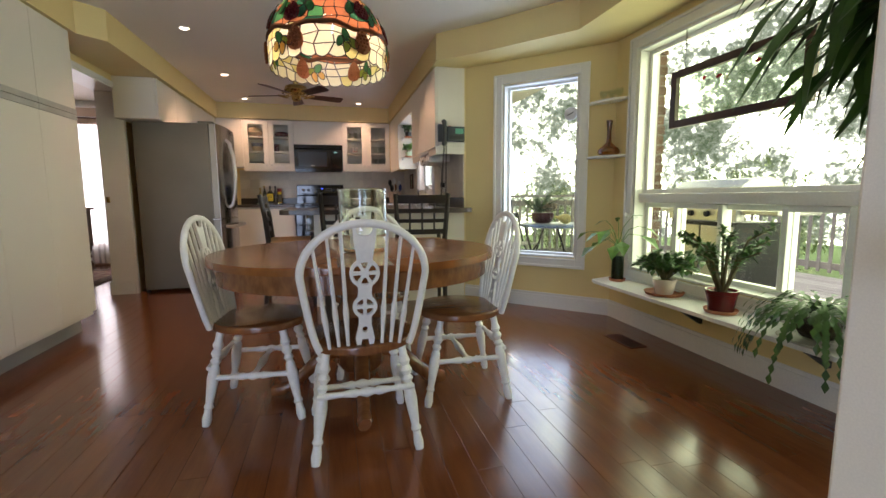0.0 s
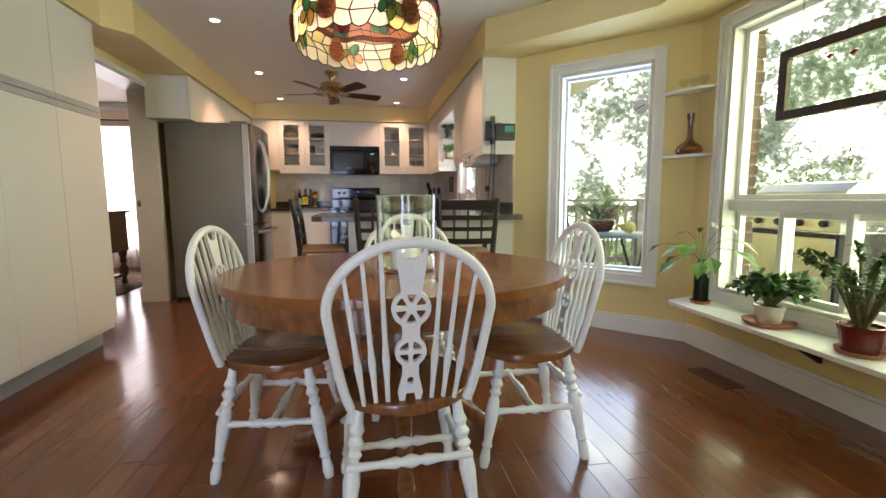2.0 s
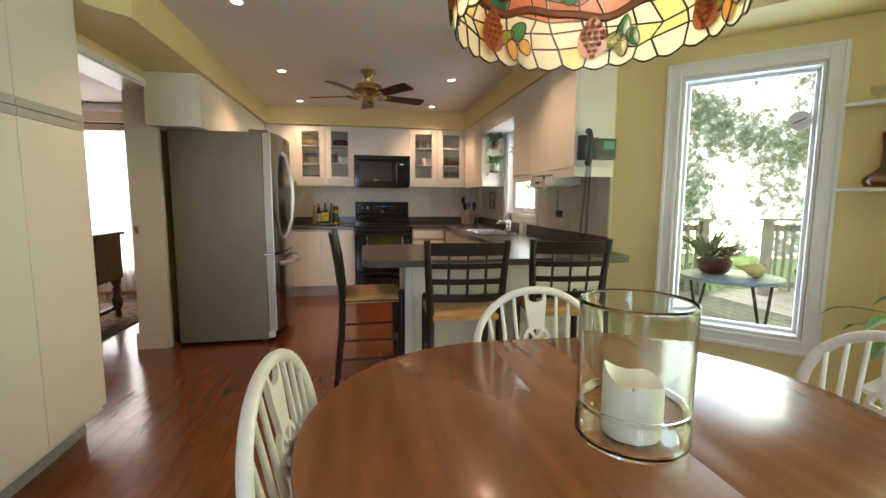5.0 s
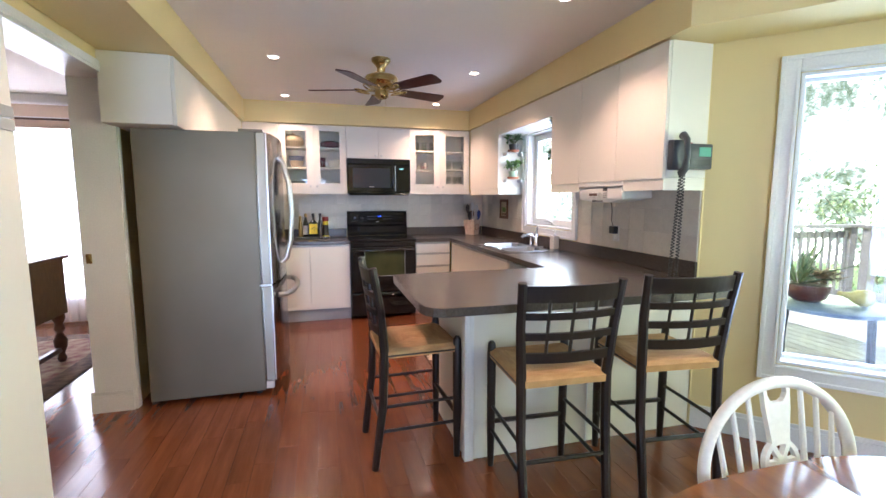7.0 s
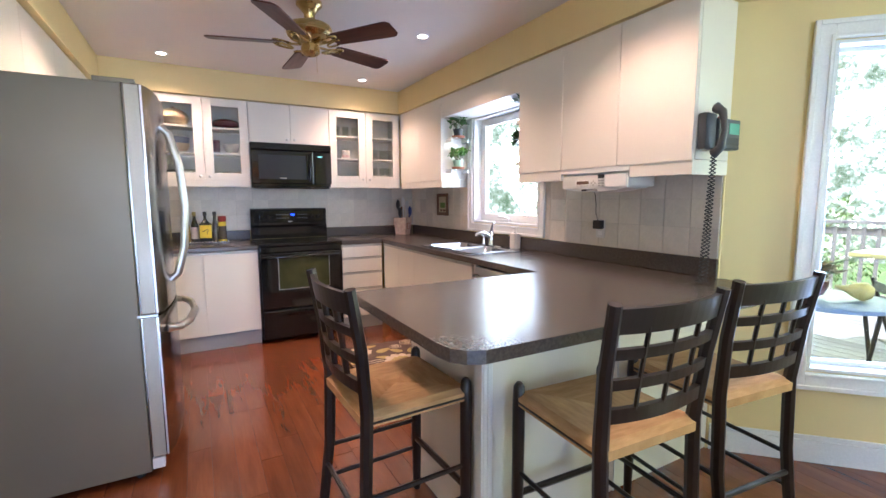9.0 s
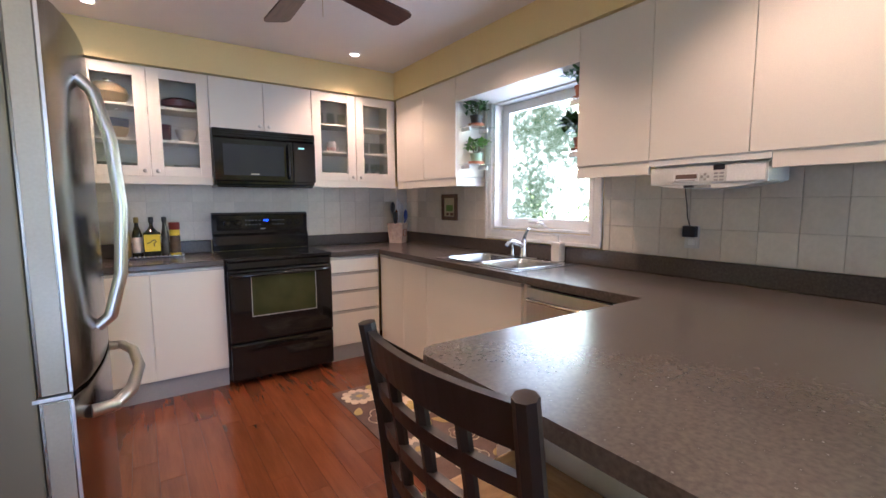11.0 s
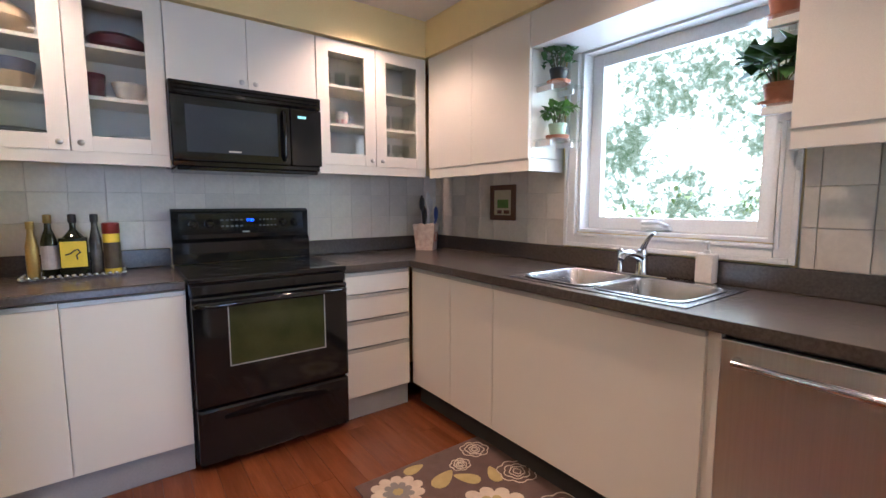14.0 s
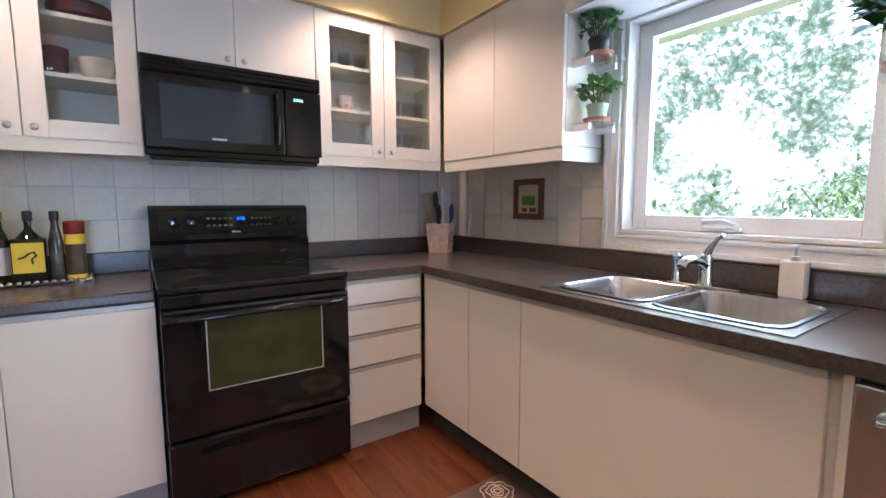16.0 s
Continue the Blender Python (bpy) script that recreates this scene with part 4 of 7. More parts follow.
part("lid_handle", tube([(-0.34, 0.29, 1.05), (-0.34, 0.34, 1.05), (0.34, 0.34, 1.05), (0.34, 0.29, 1.05)], 0.012, 8), M_CHROME, gr, smooth=True)
for s in (-1, 1):
    part("side_shelf", box(min(s * 0.43, s * 0.78), max(s * 0.43, s * 0.78), -0.24, 0.26, 0.88, 0.92, 0.008), M_STEEL, gr)
for x in (-0.36, 0.36):
    for y in (-0.22, 0.22):
        part("wheel", lathe([(0.045, -0.015), (0.05, -0.012), (0.05, 0.012), (0.045, 0.015)], 16, pose(x, y, 0.05, 0, 90)), M_BLACKM, gr)
        part("leg", box(x - 0.02, x + 0.02, y - 0.02, y + 0.02, 0.08, 0.10), M_BLACKM, gr)

# brick pier outside the bay window
M_MORTAR = mat("grey mortar", (0.30, 0.26, 0.21), None, 20, 0.9)
pier = thing("brick_pier", "brown brick pier outside the bay window", "brick pier", kind="structure")
part("core", box(2.575, 2.66, 2.985, 3.35, -0.6, 2.475), M_MORTAR, pier)
bk = mesh_of("brick", box(-0.046, 0.046, -0.105, 0.105, -0.03, 0.03, 0.003), M_BRICK)
for r in range(41):
    for k in range(2):
        o = new("brick", bk)
        o.parent = pier
        o.matrix_basis = pose(2.618, 3.075 + 0.218 * k + (0.012 if r % 2 else 0.0), -0.55 + 0.074 * r)
ob = thing("thermometer", "round white outdoor thermometer on the window pane", "thermometer", AT1 @ pose(1.00, 0.075, 1.73, 90))
part("dial", lathe([(0.054, -0.012), (0.057, 0.0), (0.050, 0.006), (0.0, 0.006)], 28), M_PLASTIC, ob, smooth=True)
part("needle", box(-0.035, 0.03, -0.003, 0.003, 0.0062, 0.009), M_BLACKM, ob, at=pose(0, 0, 0, 0, 0, 25))

# ---------------------------------------------------------------- dining table and chairs
TX, TY, TZ = 0.25, 2.265, 0.76
table = thing("dining_table", "oval stained oak pedestal table with a centre leaf", "table", pose(TX, TY, 0))


def half_top(sign):
    pts = [(sign * 0.1065, -0.585)] + [(sign * (0.1065 + 0.585 * math.cos(a)), 0.585 * math.sin(a)) for a in [radians(-90 + 180 * k / 36) for k in range(37)]]
    return pts[1:] if sign > 0 else pts[1:][::-1]


for side in (1, -1):
    bm = prism(half_top(side), TZ - 0.032, TZ)
    rim = [e for e in bm.edges if abs(e.verts[0].co.z - e.verts[1].co.z) < 1e-5 and any(abs(v.co.x) > 0.107 for v in e.verts)]
    bmesh.ops.bevel(bm, geom=rim, offset=0.009, segments=3, affect="EDGES", profile=0.6)
    part("tabletop", bm, M_OAK, table, smooth=True)
part("leaf", prism([(-0.1061, -0.585), (0.1061, -0.585), (0.1061, 0.585), (-0.1061, 0.585)], TZ - 0.032, TZ - 0.0005), M_OAK, table)
bm = bmesh.new()
n = 64
ring_o, ring_i = [], []
for k in range(n):
    a = 2 * math.pi * k / n
    dx = 0.1065 if math.cos(a) >= 0 else -0.1065
    ring_o.append((dx + 0.55 * math.cos(a), 0.55 * math.sin(a)))
    ring_i.append((dx + 0.525 * math.cos(a), 0.525 * math.sin(a)))
vs = [[bm.verts.new((x, y, z)) for x, y in r] for r, z in ((ring_o, TZ - 0.033), (ring_o, TZ - 0.115), (ring_i, TZ - 0.115), (ring_i, TZ - 0.033))]
for a, b in ((0, 1), (1, 2), (2, 3), (3, 0)):
    for k in range(n):
        bm.faces.new((vs[a][k], vs[a][(k + 1) % n], vs[b][(k + 1) % n], vs[b][k]))
part("apron", bm, M_OAKX, table, smooth=True)
part("slide", box(-0.40, 0.40, -0.30, -0.25, TZ - 0.09, TZ - 0.033), M_OAKX, table)
part("slide", box(-0.40, 0.40, 0.25, 0.30, TZ - 0.09, TZ - 0.033), M_OAKX, table)
part("pedestal", lathe([(0.17, 0.64), (0.15, 0.62), (0.10, 0.58), (0.085, 0.52), (0.11, 0.46), (0.125, 0.40), (0.11, 0.34), (0.09, 0.29), (0.12, 0.26), (0.12, 0.17), (0.10, 0.14), (0.06, 0.13)], 28), M_OAKX, table, smooth=True)
part("mounting_plate", box(-0.25, 0.25, -0.25, 0.25, 0.641, 0.672), M_OAKX, table)
for k in range(4):
    part("foot", tube([(0.08, 0, 0.24), (0.18, 0, 0.22), (0.28, 0, 0.13), (0.36, 0, 0.06), (0.42, 0, 0.045), (0.45, 0, 0.045)], [0.045, 0.045, 0.038, 0.034, 0.04, 0.03], 10, flat=0.8), M_OAKX, table, smooth=True, at=pose(0, 0, 0, 0, 0, 90 * k + 88))

LEG = [(0.016, 0), (0.021, 0.03), (0.017, 0.06), (0.015, 0.075), (0.022, 0.085), (0.016, 0.10), (0.020, 0.14), (0.026, 0.21), (0.022, 0.26), (0.015, 0.275), (0.024, 0.29), (0.015, 0.305), (0.026, 0.325), (0.016, 0.345), (0.024, 0.362), (0.017, 0.385), (0.016, 0.425)]


def turned_between(a, b, profile, n=12):
    a, b = Vector(a), Vector(b)
    d = b - a
    m = Matrix.Translation(a) @ d.to_track_quat("Z", "Y").to_matrix().to_4x4()
    top = profile[-1][1]
    return lathe([(r, z / top * d.length) for r, z in profile], n, m)


def ring_plate(bm, c, r0, r1, y0, y1, n=24):
    """Flat ring in the x-z plane between radii r0 and r1."""
    vs = []
    for y in (y0, y1):
        for r in (r0, r1):
            vs.append([bm.verts.new((c[0] + r * math.cos(2 * math.pi * k / n), y, c[1] + r * math.sin(2 * math.pi * k / n))) for k in range(n)])
    for a, b in ((0, 1), (1, 3), (3, 2), (2, 0)):
        for k in range(n):
            bm.faces.new((vs[a][k], vs[a][(k + 1) % n], vs[b][(k + 1) % n], vs[b][k]))


def wedge(cx, cz, angle, spread, r0, r1):
    """Rounded trapezoid hole of a wheel between two spokes."""
    a0, a1 = radians(angle - spread), radians(angle + spread)
    pts = [(r1, a0 + (a1 - a0) * k / 4) for k in range(5)] + [(r0, a1 - (a1 - a0) * 0.2), (r0, a0 + (a1 - a0) * 0.2)]
    return [(cx + r * math.cos(a), cz + r * math.sin(a)) for r, a in pts]


def pierced_board(outline, holes, half):
    """Board in the x-z plane with through holes, of twice the half thickness."""
    bm = bmesh.new()
    loops = []
    for loop in [outline] + holes:
        vs = [bm.verts.new((x, -half, z)) for x, z in loop]
        loops.append((vs, [bm.edges.new((vs[k], vs[(k + 1) % len(vs)])) for k in range(len(vs))]))
    bmesh.ops.triangle_fill(bm, use_beauty=True, use_dissolve=False, edges=[e for _, es in loops for e in es])
    front = list(bm.faces)
    twin = {v: bm.verts.new((v.co.x, half, v.co.z)) for vs, _ in loops for v in vs}
    for f in front:
        bm.faces.new([twin[v] for v in reversed(f.verts)])
    for vs, _ in loops:
        for k in range(len(vs)):
            a, b = vs[k], vs[(k + 1) % len(vs)]
            bm.faces.new((a, b, twin[b], twin[a]))
    bmesh.ops.recalc_face_normals(bm, faces=bm.faces)
    return bm


def windsor_chair(at):
    """White bow-back chair with a pierced wheel splat and an oak seat; it faces local +y."""
    ob = thing("dining_chair", "white painted bow-back chair with pierced wheel splat and oak seat", "chair", at, "chairs round the table")
    out = []
    for k in range(32):
        a = 2 * math.pi * k / 32
        x, y = math.cos(a), math.sin(a)
        out.append((0.225 * x * (1 + 0.05 * y), 0.215 * math.copysign(abs(y) ** 0.85, y) + 0.01))
    bm = prism(out, 0.418, 0.452, 0.010)
    part("seat", bm, M_OAKX, ob, "stained oak seat", smooth=True)
    for sx, y, fy in ((-1, -0.13, -0.20), (1, -0.13, -0.20), (-1, 0.14, 0.22), (1, 0.14, 0.22)):
        part("leg", turned_between((0.205 * sx, fy, 0), (0.15 * sx, y, 0.42), LEG), M_WHITE, ob, smooth=True)
    st = [(0.010, 0), (0.013, 0.1), (0.011, 0.25), (0.018, 0.38), (0.012, 0.42), (0.021, 0.5), (0.012, 0.58), (0.018, 0.62), (0.011, 0.75), (0.013, 0.9), (0.010, 1.0)]
    for sx in (-1, 1):
        part("side_stretcher", turned_between((0.185 * sx, -0.165, 0.215), (0.185 * sx, 0.185, 0.215), st), M_WHITE, ob, smooth=True)
    part("cross_stretcher", turned_between((-0.18, 0.01, 0.215), (0.18, 0.01, 0.215), st), M_WHITE, ob, smooth=True)
    part("rear_stretcher", turned_between((-0.19, -0.178, 0.262), (0.19, -0.178, 0.262), st), M_WHITE, ob, smooth=True)

    def back(x, z):
        return Vector((x, -0.165 - (z - 0.44) * 0.18, z))
    bow = []
    for k in range(41):
        a = math.pi * k / 40
        x, s = math.cos(a), math.sin(a)
        z = 0.735 + 0.195 * s
        bow.append((0.232 * x, z))
    low = [(0.174 + 0.058 * (k / 8) ** 0.7, 0.44 + 0.295 * k / 8) for k in range(8)]
    path = [back(x, z) for x, z in low] + [back(x, z) for x, z in bow] + [back(-x, z) for x, z in low[::-1]]
    part("bow", tube(path, 0.0155, 10, flat=0.9), M_WHITE, ob, smooth=True)
    sp = [(0.007, 0), (0.008, 0.15), (0.012, 0.30), (0.008, 0.42), (0.007, 0.7), (0.006, 1.0)]
    for x0, x1 in ((-0.135, -0.185), (-0.10, -0.135), (-0.065, -0.085), (0.065, 0.085), (0.10, 0.135), (0.135, 0.185)):
        zt = 0.735 + 0.195 * math.sqrt(max(0.0, 1 - (x1 / 0.232) ** 2))
        part("spindle", turned_between(back(x0, 0.445), back(x1, zt), sp, 8), M_WHITE, ob, smooth=True)
    # splat in its own plane, then leaned back
    half = [(0.017, 0.0), (0.031, 0.0), (0.037, 0.03), (0.031, 0.06), (0.024, 0.09), (0.024, 0.122)]
    half += [(0.046 * math.cos(a), 0.165 + 0.046 * math.sin(a)) for a in [radians(-52 + 13 * k) for k in range(9)]]
    half += [(0.025, 0.222), (0.025, 0.242)]
    half += [(0.056 * math.cos(a), 0.30 + 0.056 * math.sin(a)) for a in [radians(-58 + 13 * k) for k in range(10)]]
    half += [(0.030, 0.362), (0.034, 0.39), (0.040, 0.43), (0.043, 0.478), (0.031, 0.478), (0.031, 0.464), (0.024, 0.452), (0.012, 0.445)]
    notch = [(-0.012, 0.030), (0.012, 0.030)]
    outline = half + [(-x, z) for x, z in half[::-1]] + notch
    holes = [wedge(0, 0.30, 60 * k + 30, 21, 0.017, 0.044) for k in range(6)]
    holes += [wedge(0, 0.165, 90 * k + 45, 33, 0.013, 0.034) for k in range(4)]
    holes.append([(0.011 * math.cos(radians(45 * k)), 0.072 + 0.013 * math.sin(radians(45 * k))) for k in range(8)])
    bm = pierced_board(outline, holes, 0.0065)
    part("splat", bm, M_WHITE, ob, "pierced splat with two wheels", at=Matrix.Translation((0, -0.166, 0.447)) @ pose(0, 0, 0, 10.2))
    return ob


chair = windsor_chair(pose(0.232, 1.85, 0, 0, 0, 2))
copy_thing(chair, pose(-0.24, 2.265, 0, 0, 0, -95))
copy_thing(chair, pose(0.778, 2.195, 0, 0, 0, 88))
copy_thing(chair, pose(0.345, 2.66, 0, 0, 0, 180))

# hurricane glass with candle
hg = thing("hurricane_candle_holder", "clear glass hurricane cylinder holding a candle", "candle holder", pose(0.275, 2.175, TZ))
part("glass", lathe([(0.110, 0.0855), (0.112, 0.295), (0.1125, 0.301), (0.1145, 0.304), (0.117, 0.301), (0.117, 0.296), (0.1155, 0.0855), (0.110, 0.0855)], 48, caps=False), M_HURR, hg, "clear cylinder", smooth=True).visible_shadow = False
part("base", lathe([(0.02, 0.010), (0.10, 0.010), (0.108, 0.018), (0.108, 0.055), (0.100, 0.070), (0.108, 0.085), (0.115, 0.085), (0.107, 0.070), (0.116, 0.055), (0.117, 0.012), (0.108, 0.001), (0.02, 0.001)], 40), M_HURR, hg, "thick ringed glass base", smooth=True).visible_shadow = False
bm = lathe([(0.066, 0.0), (0.068, 0.01), (0.068, 0.11), (0.066, 0.125), (0.060, 0.118), (0.050, 0.092), (0.0, 0.088)], 28)
for v in bm.verts:
    if v.co.z > 0.10:
        v.co.z += 0.03 * max(0.0, math.cos(math.atan2(v.co.y, v.co.x) - 2.6)) + 0.008 * math.sin(3 * math.atan2(v.co.y, v.co.x))
ob = thing("candle", "thick white pillar candle with a melted rim", "candle", pose(0.275, 2.175, TZ + 0.011) @ Matrix.Scale(0.92, 4))
part("wax", bm, M_WAX, ob, smooth=True)
part("wick", tube([(0, 0, 0.088), (0.002, 0, 0.105)], 0.0015, 6), M_BLACKM, ob)

# ---------------------------------------------------------------- stained glass lamp
LX, LY, LZ = 0.142, 2.178, 1.603
lampshade = thing("pendant_lamp", "stained glass dome pendant with grapes and vine leaves, lit", "pendant lamp", pose(LX, LY, LZ))


def stained(name, c):
    m, n, l, p = nodes_of(name)
    tr = n.new("ShaderNodeBsdfTranslucent")
    nz = n.new("ShaderNodeTexNoise")
    nz.inputs["Scale"].default_value, nz.inputs["Detail"].default_value = 40, 3
    mx = n.new("ShaderNodeMix")
    mx.data_type = "RGBA"
    mx.inputs[6].default_value = (*c, 1)
    mx.inputs[7].default_value = (*[min(1, v * 1.5 + 0.04) for v in c], 1)
    l.new(nz.outputs[0], mx.inputs[0])
    l.new(mx.outputs[2], tr.inputs[0])
    l.new(mx.outputs[2], p.inputs["Base Color"])
    p.inputs["Roughness"].default_value = 0.25
    mix = n.new("ShaderNodeMixShader")
    mix.inputs[0].default_value = 0.72
    l.new(p.outputs[0], mix.inputs[1])
    l.new(tr.outputs[0], mix.inputs[2])
    l.new(mix.outputs[0], n["Material Output"].inputs[0])
    return m


G_CREAM, G_YEL, G_PEACH = stained("cream glass", (0.85, 0.74, 0.48)), stained("yellow glass", (0.75, 0.60, 0.22)), stained("peach glass", (0.42, 0.135, 0.05))
G_GREEN, G_DKGREEN, G_OLIVE = stained("green glass", (0.045, 0.19, 0.06)), stained("bottle green glass", (0.02, 0.12, 0.055)), stained("olive glass", (0.24, 0.30, 0.04))
G_RED, G_BROWN, G_AMBER = stained("grape red glass", (0.13, 0.008, 0.014)), stained("brown grape glass", (0.30, 0.11, 0.04)), stained("amber glass piece", (0.62, 0.36, 0.08))
M_LEAD = mat("dark lead came", (0.045, 0.03, 0.02), None, 10, 0.45, metal=0.6)
PROF = [(r * 0.925, z * 0.925) for r, z in ((0.279, 0.0), (0.284, 0.045), (0.284, 0.085), (0.281, 0.125), (0.274, 0.165), (0.258, 0.21), (0.236, 0.25), (0.205, 0.29), (0.165, 0.325), (0.115, 0.355), (0.055, 0.378))]
NC = 28
rng = random.Random(21)
jit = {}


def shade_point(row, col):
    """Knot of the lead net, shifted unevenly; the lower rim is scalloped."""
    col %= NC
    if (row, col) not in jit:
        jit[row, col] = (rng.uniform(-0.34, 0.34), rng.uniform(-0.34, 0.34))
    da, dr = jit[row, col]
    r0 = min(max(row + (dr if 0 < row < len(PROF) - 1 else 0), 0), len(PROF) - 1)
    i = min(int(r0), len(PROF) - 2)
    f = r0 - i
    r = PROF[i][0] * (1 - f) + PROF[i + 1][0] * f
    z = PROF[i][1] * (1 - f) + PROF[i + 1][1] * f
    if row == 0:
        z += 0.004 * math.sin(col * 2.4)
        da *= 0.4
    a = 2 * math.pi * (col + da + 0.13 * row) / NC
    return Vector((r * math.cos(a), r * math.sin(a), z))


net = bmesh.new()
for row in range(len(PROF) - 1):
    for col in range(NC):
        step = 2 if row >= 8 else 1
        if step == 2 and col % 2:
            continue
        q = [shade_point(row, col), shade_point(row, col + step), shade_point(row + 1, col + step), shade_point(row + 1, col)]
        cen = sum(q, Vector()) / 4
        qi = [p.lerp(cen, 0.085) for p in q]
        nrm = (q[1] - q[0]).cross(q[3] - q[0]).normalized()
        bm = bmesh.new()
        a = [bm.verts.new(p + nrm * 0.0012) for p in qi]
        c0 = bm.verts.new(cen + nrm * 0.0035)
        if row == 0:
            dip = [p_ + Vector((0, 0, -0.009)) for p_ in (qi[0].lerp(qi[1], 0.25), qi[0].lerp(qi[1], 0.5), qi[0].lerp(qi[1], 0.75))]
            dip[1].z -= 0.003
            a[1:1] = [bm.verts.new(p_ + nrm * 0.0012) for p_ in dip]
            add_tube(net, [q[0]] + dip + [q[1]], 0.0024, 5)
        for k in range(len(a)):
            bm.faces.new((a[k], a[(k + 1) % len(a)], c0))
        m = col % 7
        if row <= 2:
            mt = rng.choice((G_CREAM, G_CREAM, G_YEL, G_CREAM))
        elif row == 3:
            mt = G_PEACH if m not in (1, 5) else rng.choice((G_DKGREEN, G_PEACH))
        elif row in (4, 5):
            mt = rng.choice((G_GREEN, G_DKGREEN, G_PEACH)) if m in (1, 2, 5) else (G_PEACH if row == 4 else rng.choice((G_PEACH, G_PEACH, G_DKGREEN)))
        elif row == 6:
            mt = rng.choice((G_PEACH, G_PEACH, G_GREEN)) if m in (1, 4) else G_PEACH
        else:
            mt = rng.choice((G_PEACH, G_PEACH, G_AMBER))
        part("glass_piece", bm, mt, lampshade)
        for k in range(4):
            if k == 3 or (k == 0 and row) or row == len(PROF) - 2:
                add_tube(net, [q[k], q[(k + 1) % 4]], 0.0021, 5)
part("lead_net", net, M_LEAD, lampshade, "dark lead lines")


def on_shade(angle, z, lift=0.004):
    """Point on the dome at an angle in degrees and a height, lifted outwards."""
    i = max(k for k in range(len(PROF) - 1) if PROF[k][1] <= max(z, 0.0))
    f = (z - PROF[i][1]) / (PROF[i + 1][1] - PROF[i][1])
    r = PROF[i][0] * (1 - f) + PROF[i + 1][0] * f + lift
    return Vector((r * math.cos(radians(angle)), r * math.sin(radians(angle)), z))


def bunch(angle, top, width, height, mt):
    """Teardrop bunch, seen on both faces of the dome: a plate with rows of round grapes on it."""
    bm = bmesh.new()
    for face in (1, -1):
        ring = [on_shade(angle + width / 2 * math.sin(t) * (1 - 0.35 * math.cos(t)) * 1.1, top - height / 2 + height / 2 * math.cos(t), 0.009 * face) for t in [2 * math.pi * k / 20 for k in range(20)]]
        mid = bm.verts.new(on_shade(angle, top - height / 2, 0.011 * face))
        rv = [bm.verts.new(p) for p in ring]
        for k in range(20):
            bm.faces.new((rv[k], mid, rv[(k + 1) % 20]))
        for r_ in range(7):
            f = (r_ + 0.6) / 7
            n_ = max(1, round(4.4 * math.sin(math.pi * min(f, 0.97)) * (1.25 - 0.6 * f)))
            for c_ in range(n_):
                p = on_shade(angle + (c_ - (n_ - 1) / 2) * width * 0.235, top - f * height, 0.011 * face)
                add_lathe(bm, [(0.001, -0.0062), (0.005, -0.004), (0.0068, 0), (0.005, 0.004), (0.001, 0.0062)], 8, Matrix.Translation(p))
    part("fruit_motif", bm, mt, lampshade, "bunch of glass grapes", smooth=True)


def glass_leaf(angle, z, turn, length, width, mt):
    """Pointed leaf of glass through the dome with a lead edge."""
    bm, lead = bmesh.new(), bmesh.new()
    c, s_ = math.cos(radians(turn)), math.sin(radians(turn))
    for face in (1, -1):
        rim = []
        for k in range(14):
            t = 2 * math.pi * k / 14
            u, v = length / 2 * math.cos(t), width / 2 * math.sin(t) * (1 - 0.25 * math.cos(t))
            rim.append(on_shade(angle + math.degrees((u * c - v * s_) / 0.262), max(z + u * s_ + v * c, 0.004), 0.008 * face))
        mid = bm.verts.new(on_shade(angle, z, 0.010 * face))
        rv = [bm.verts.new(p) for p in rim]
        for k in range(14):
            bm.faces.new((rv[k], rv[(k + 1) % 14], mid))
        add_tube(lead, rim, 0.0018, 5, True)
    leaf_ = part("leaf_piece", bm, mt, lampshade)
    part("lead_edge", lead, M_LEAD, leaf_)


for k in range(6):
    a0 = 0.5 + 60 * k
    bunch(a0, 0.112, 14, 0.098, G_BROWN)
    if k % 2:
        glass_leaf(a0 - 10, 0.052, 145, 0.060, 0.032, G_OLIVE)
        glass_leaf(a0 - 16, 0.075, 105, 0.060, 0.030, G_GREEN)
        glass_leaf(a0 - 15, 0.036, -100, 0.052, 0.030, G_OLIVE)
        glass_leaf(a0 - 21, 0.052, -115, 0.045, 0.026, G_GREEN)
    else:
        glass_leaf(a0 - 9, 0.056, 150, 0.062, 0.028, G_OLIVE)
        glass_leaf(a0 - 18, 0.076, 130, 0.052, 0.036, G_GREEN)
        glass_leaf(a0 - 14, 0.030, -105, 0.052, 0.030, G_AMBER)
        glass_leaf(a0 - 22, 0.040, -120, 0.040, 0.032, G_AMBER)
for k in range(6):
    a0 = -60 * k - 124 + (8 if k % 2 else 0)
    bunch(a0, 0.245 if k % 2 else 0.215, 15, 0.085, G_RED)
    for d_, z_, t_ in ((11, 0.17, 60), (17, 0.195, 110), (-13, 0.20, 70), (14, 0.225, 20)):
        glass_leaf(a0 + d_, z_, t_, 0.062, 0.036, G_GREEN if t_ % 20 else G_DKGREEN)
vine = [on_shade(360 * k / 96, 0.121 + 0.009 * math.sin(radians(6 * 360 * k / 96 - 70)) + 0.004 * math.sin(radians(12 * 360 * k / 96)), 0.0) for k in range(96)]
part("vine", tube(vine, 0.010, 6, True), stained("dark vine glass", (0.15, 0.06, 0.022)), lampshade, "brown vine band", smooth=True)
part("cap", lathe([(0.060, 0.345), (0.055, 0.358), (0.03, 0.375), (0.012, 0.395), (0.012, 0.43), (0.004, 0.445)], 20), M_BRASS, lampshade, smooth=True)
part("bulb_holder", lathe([(0.018, 0.26), (0.02, 0.30), (0.02, 0.335), (0.01, 0.345)], 14), M_BRASS, lampshade)
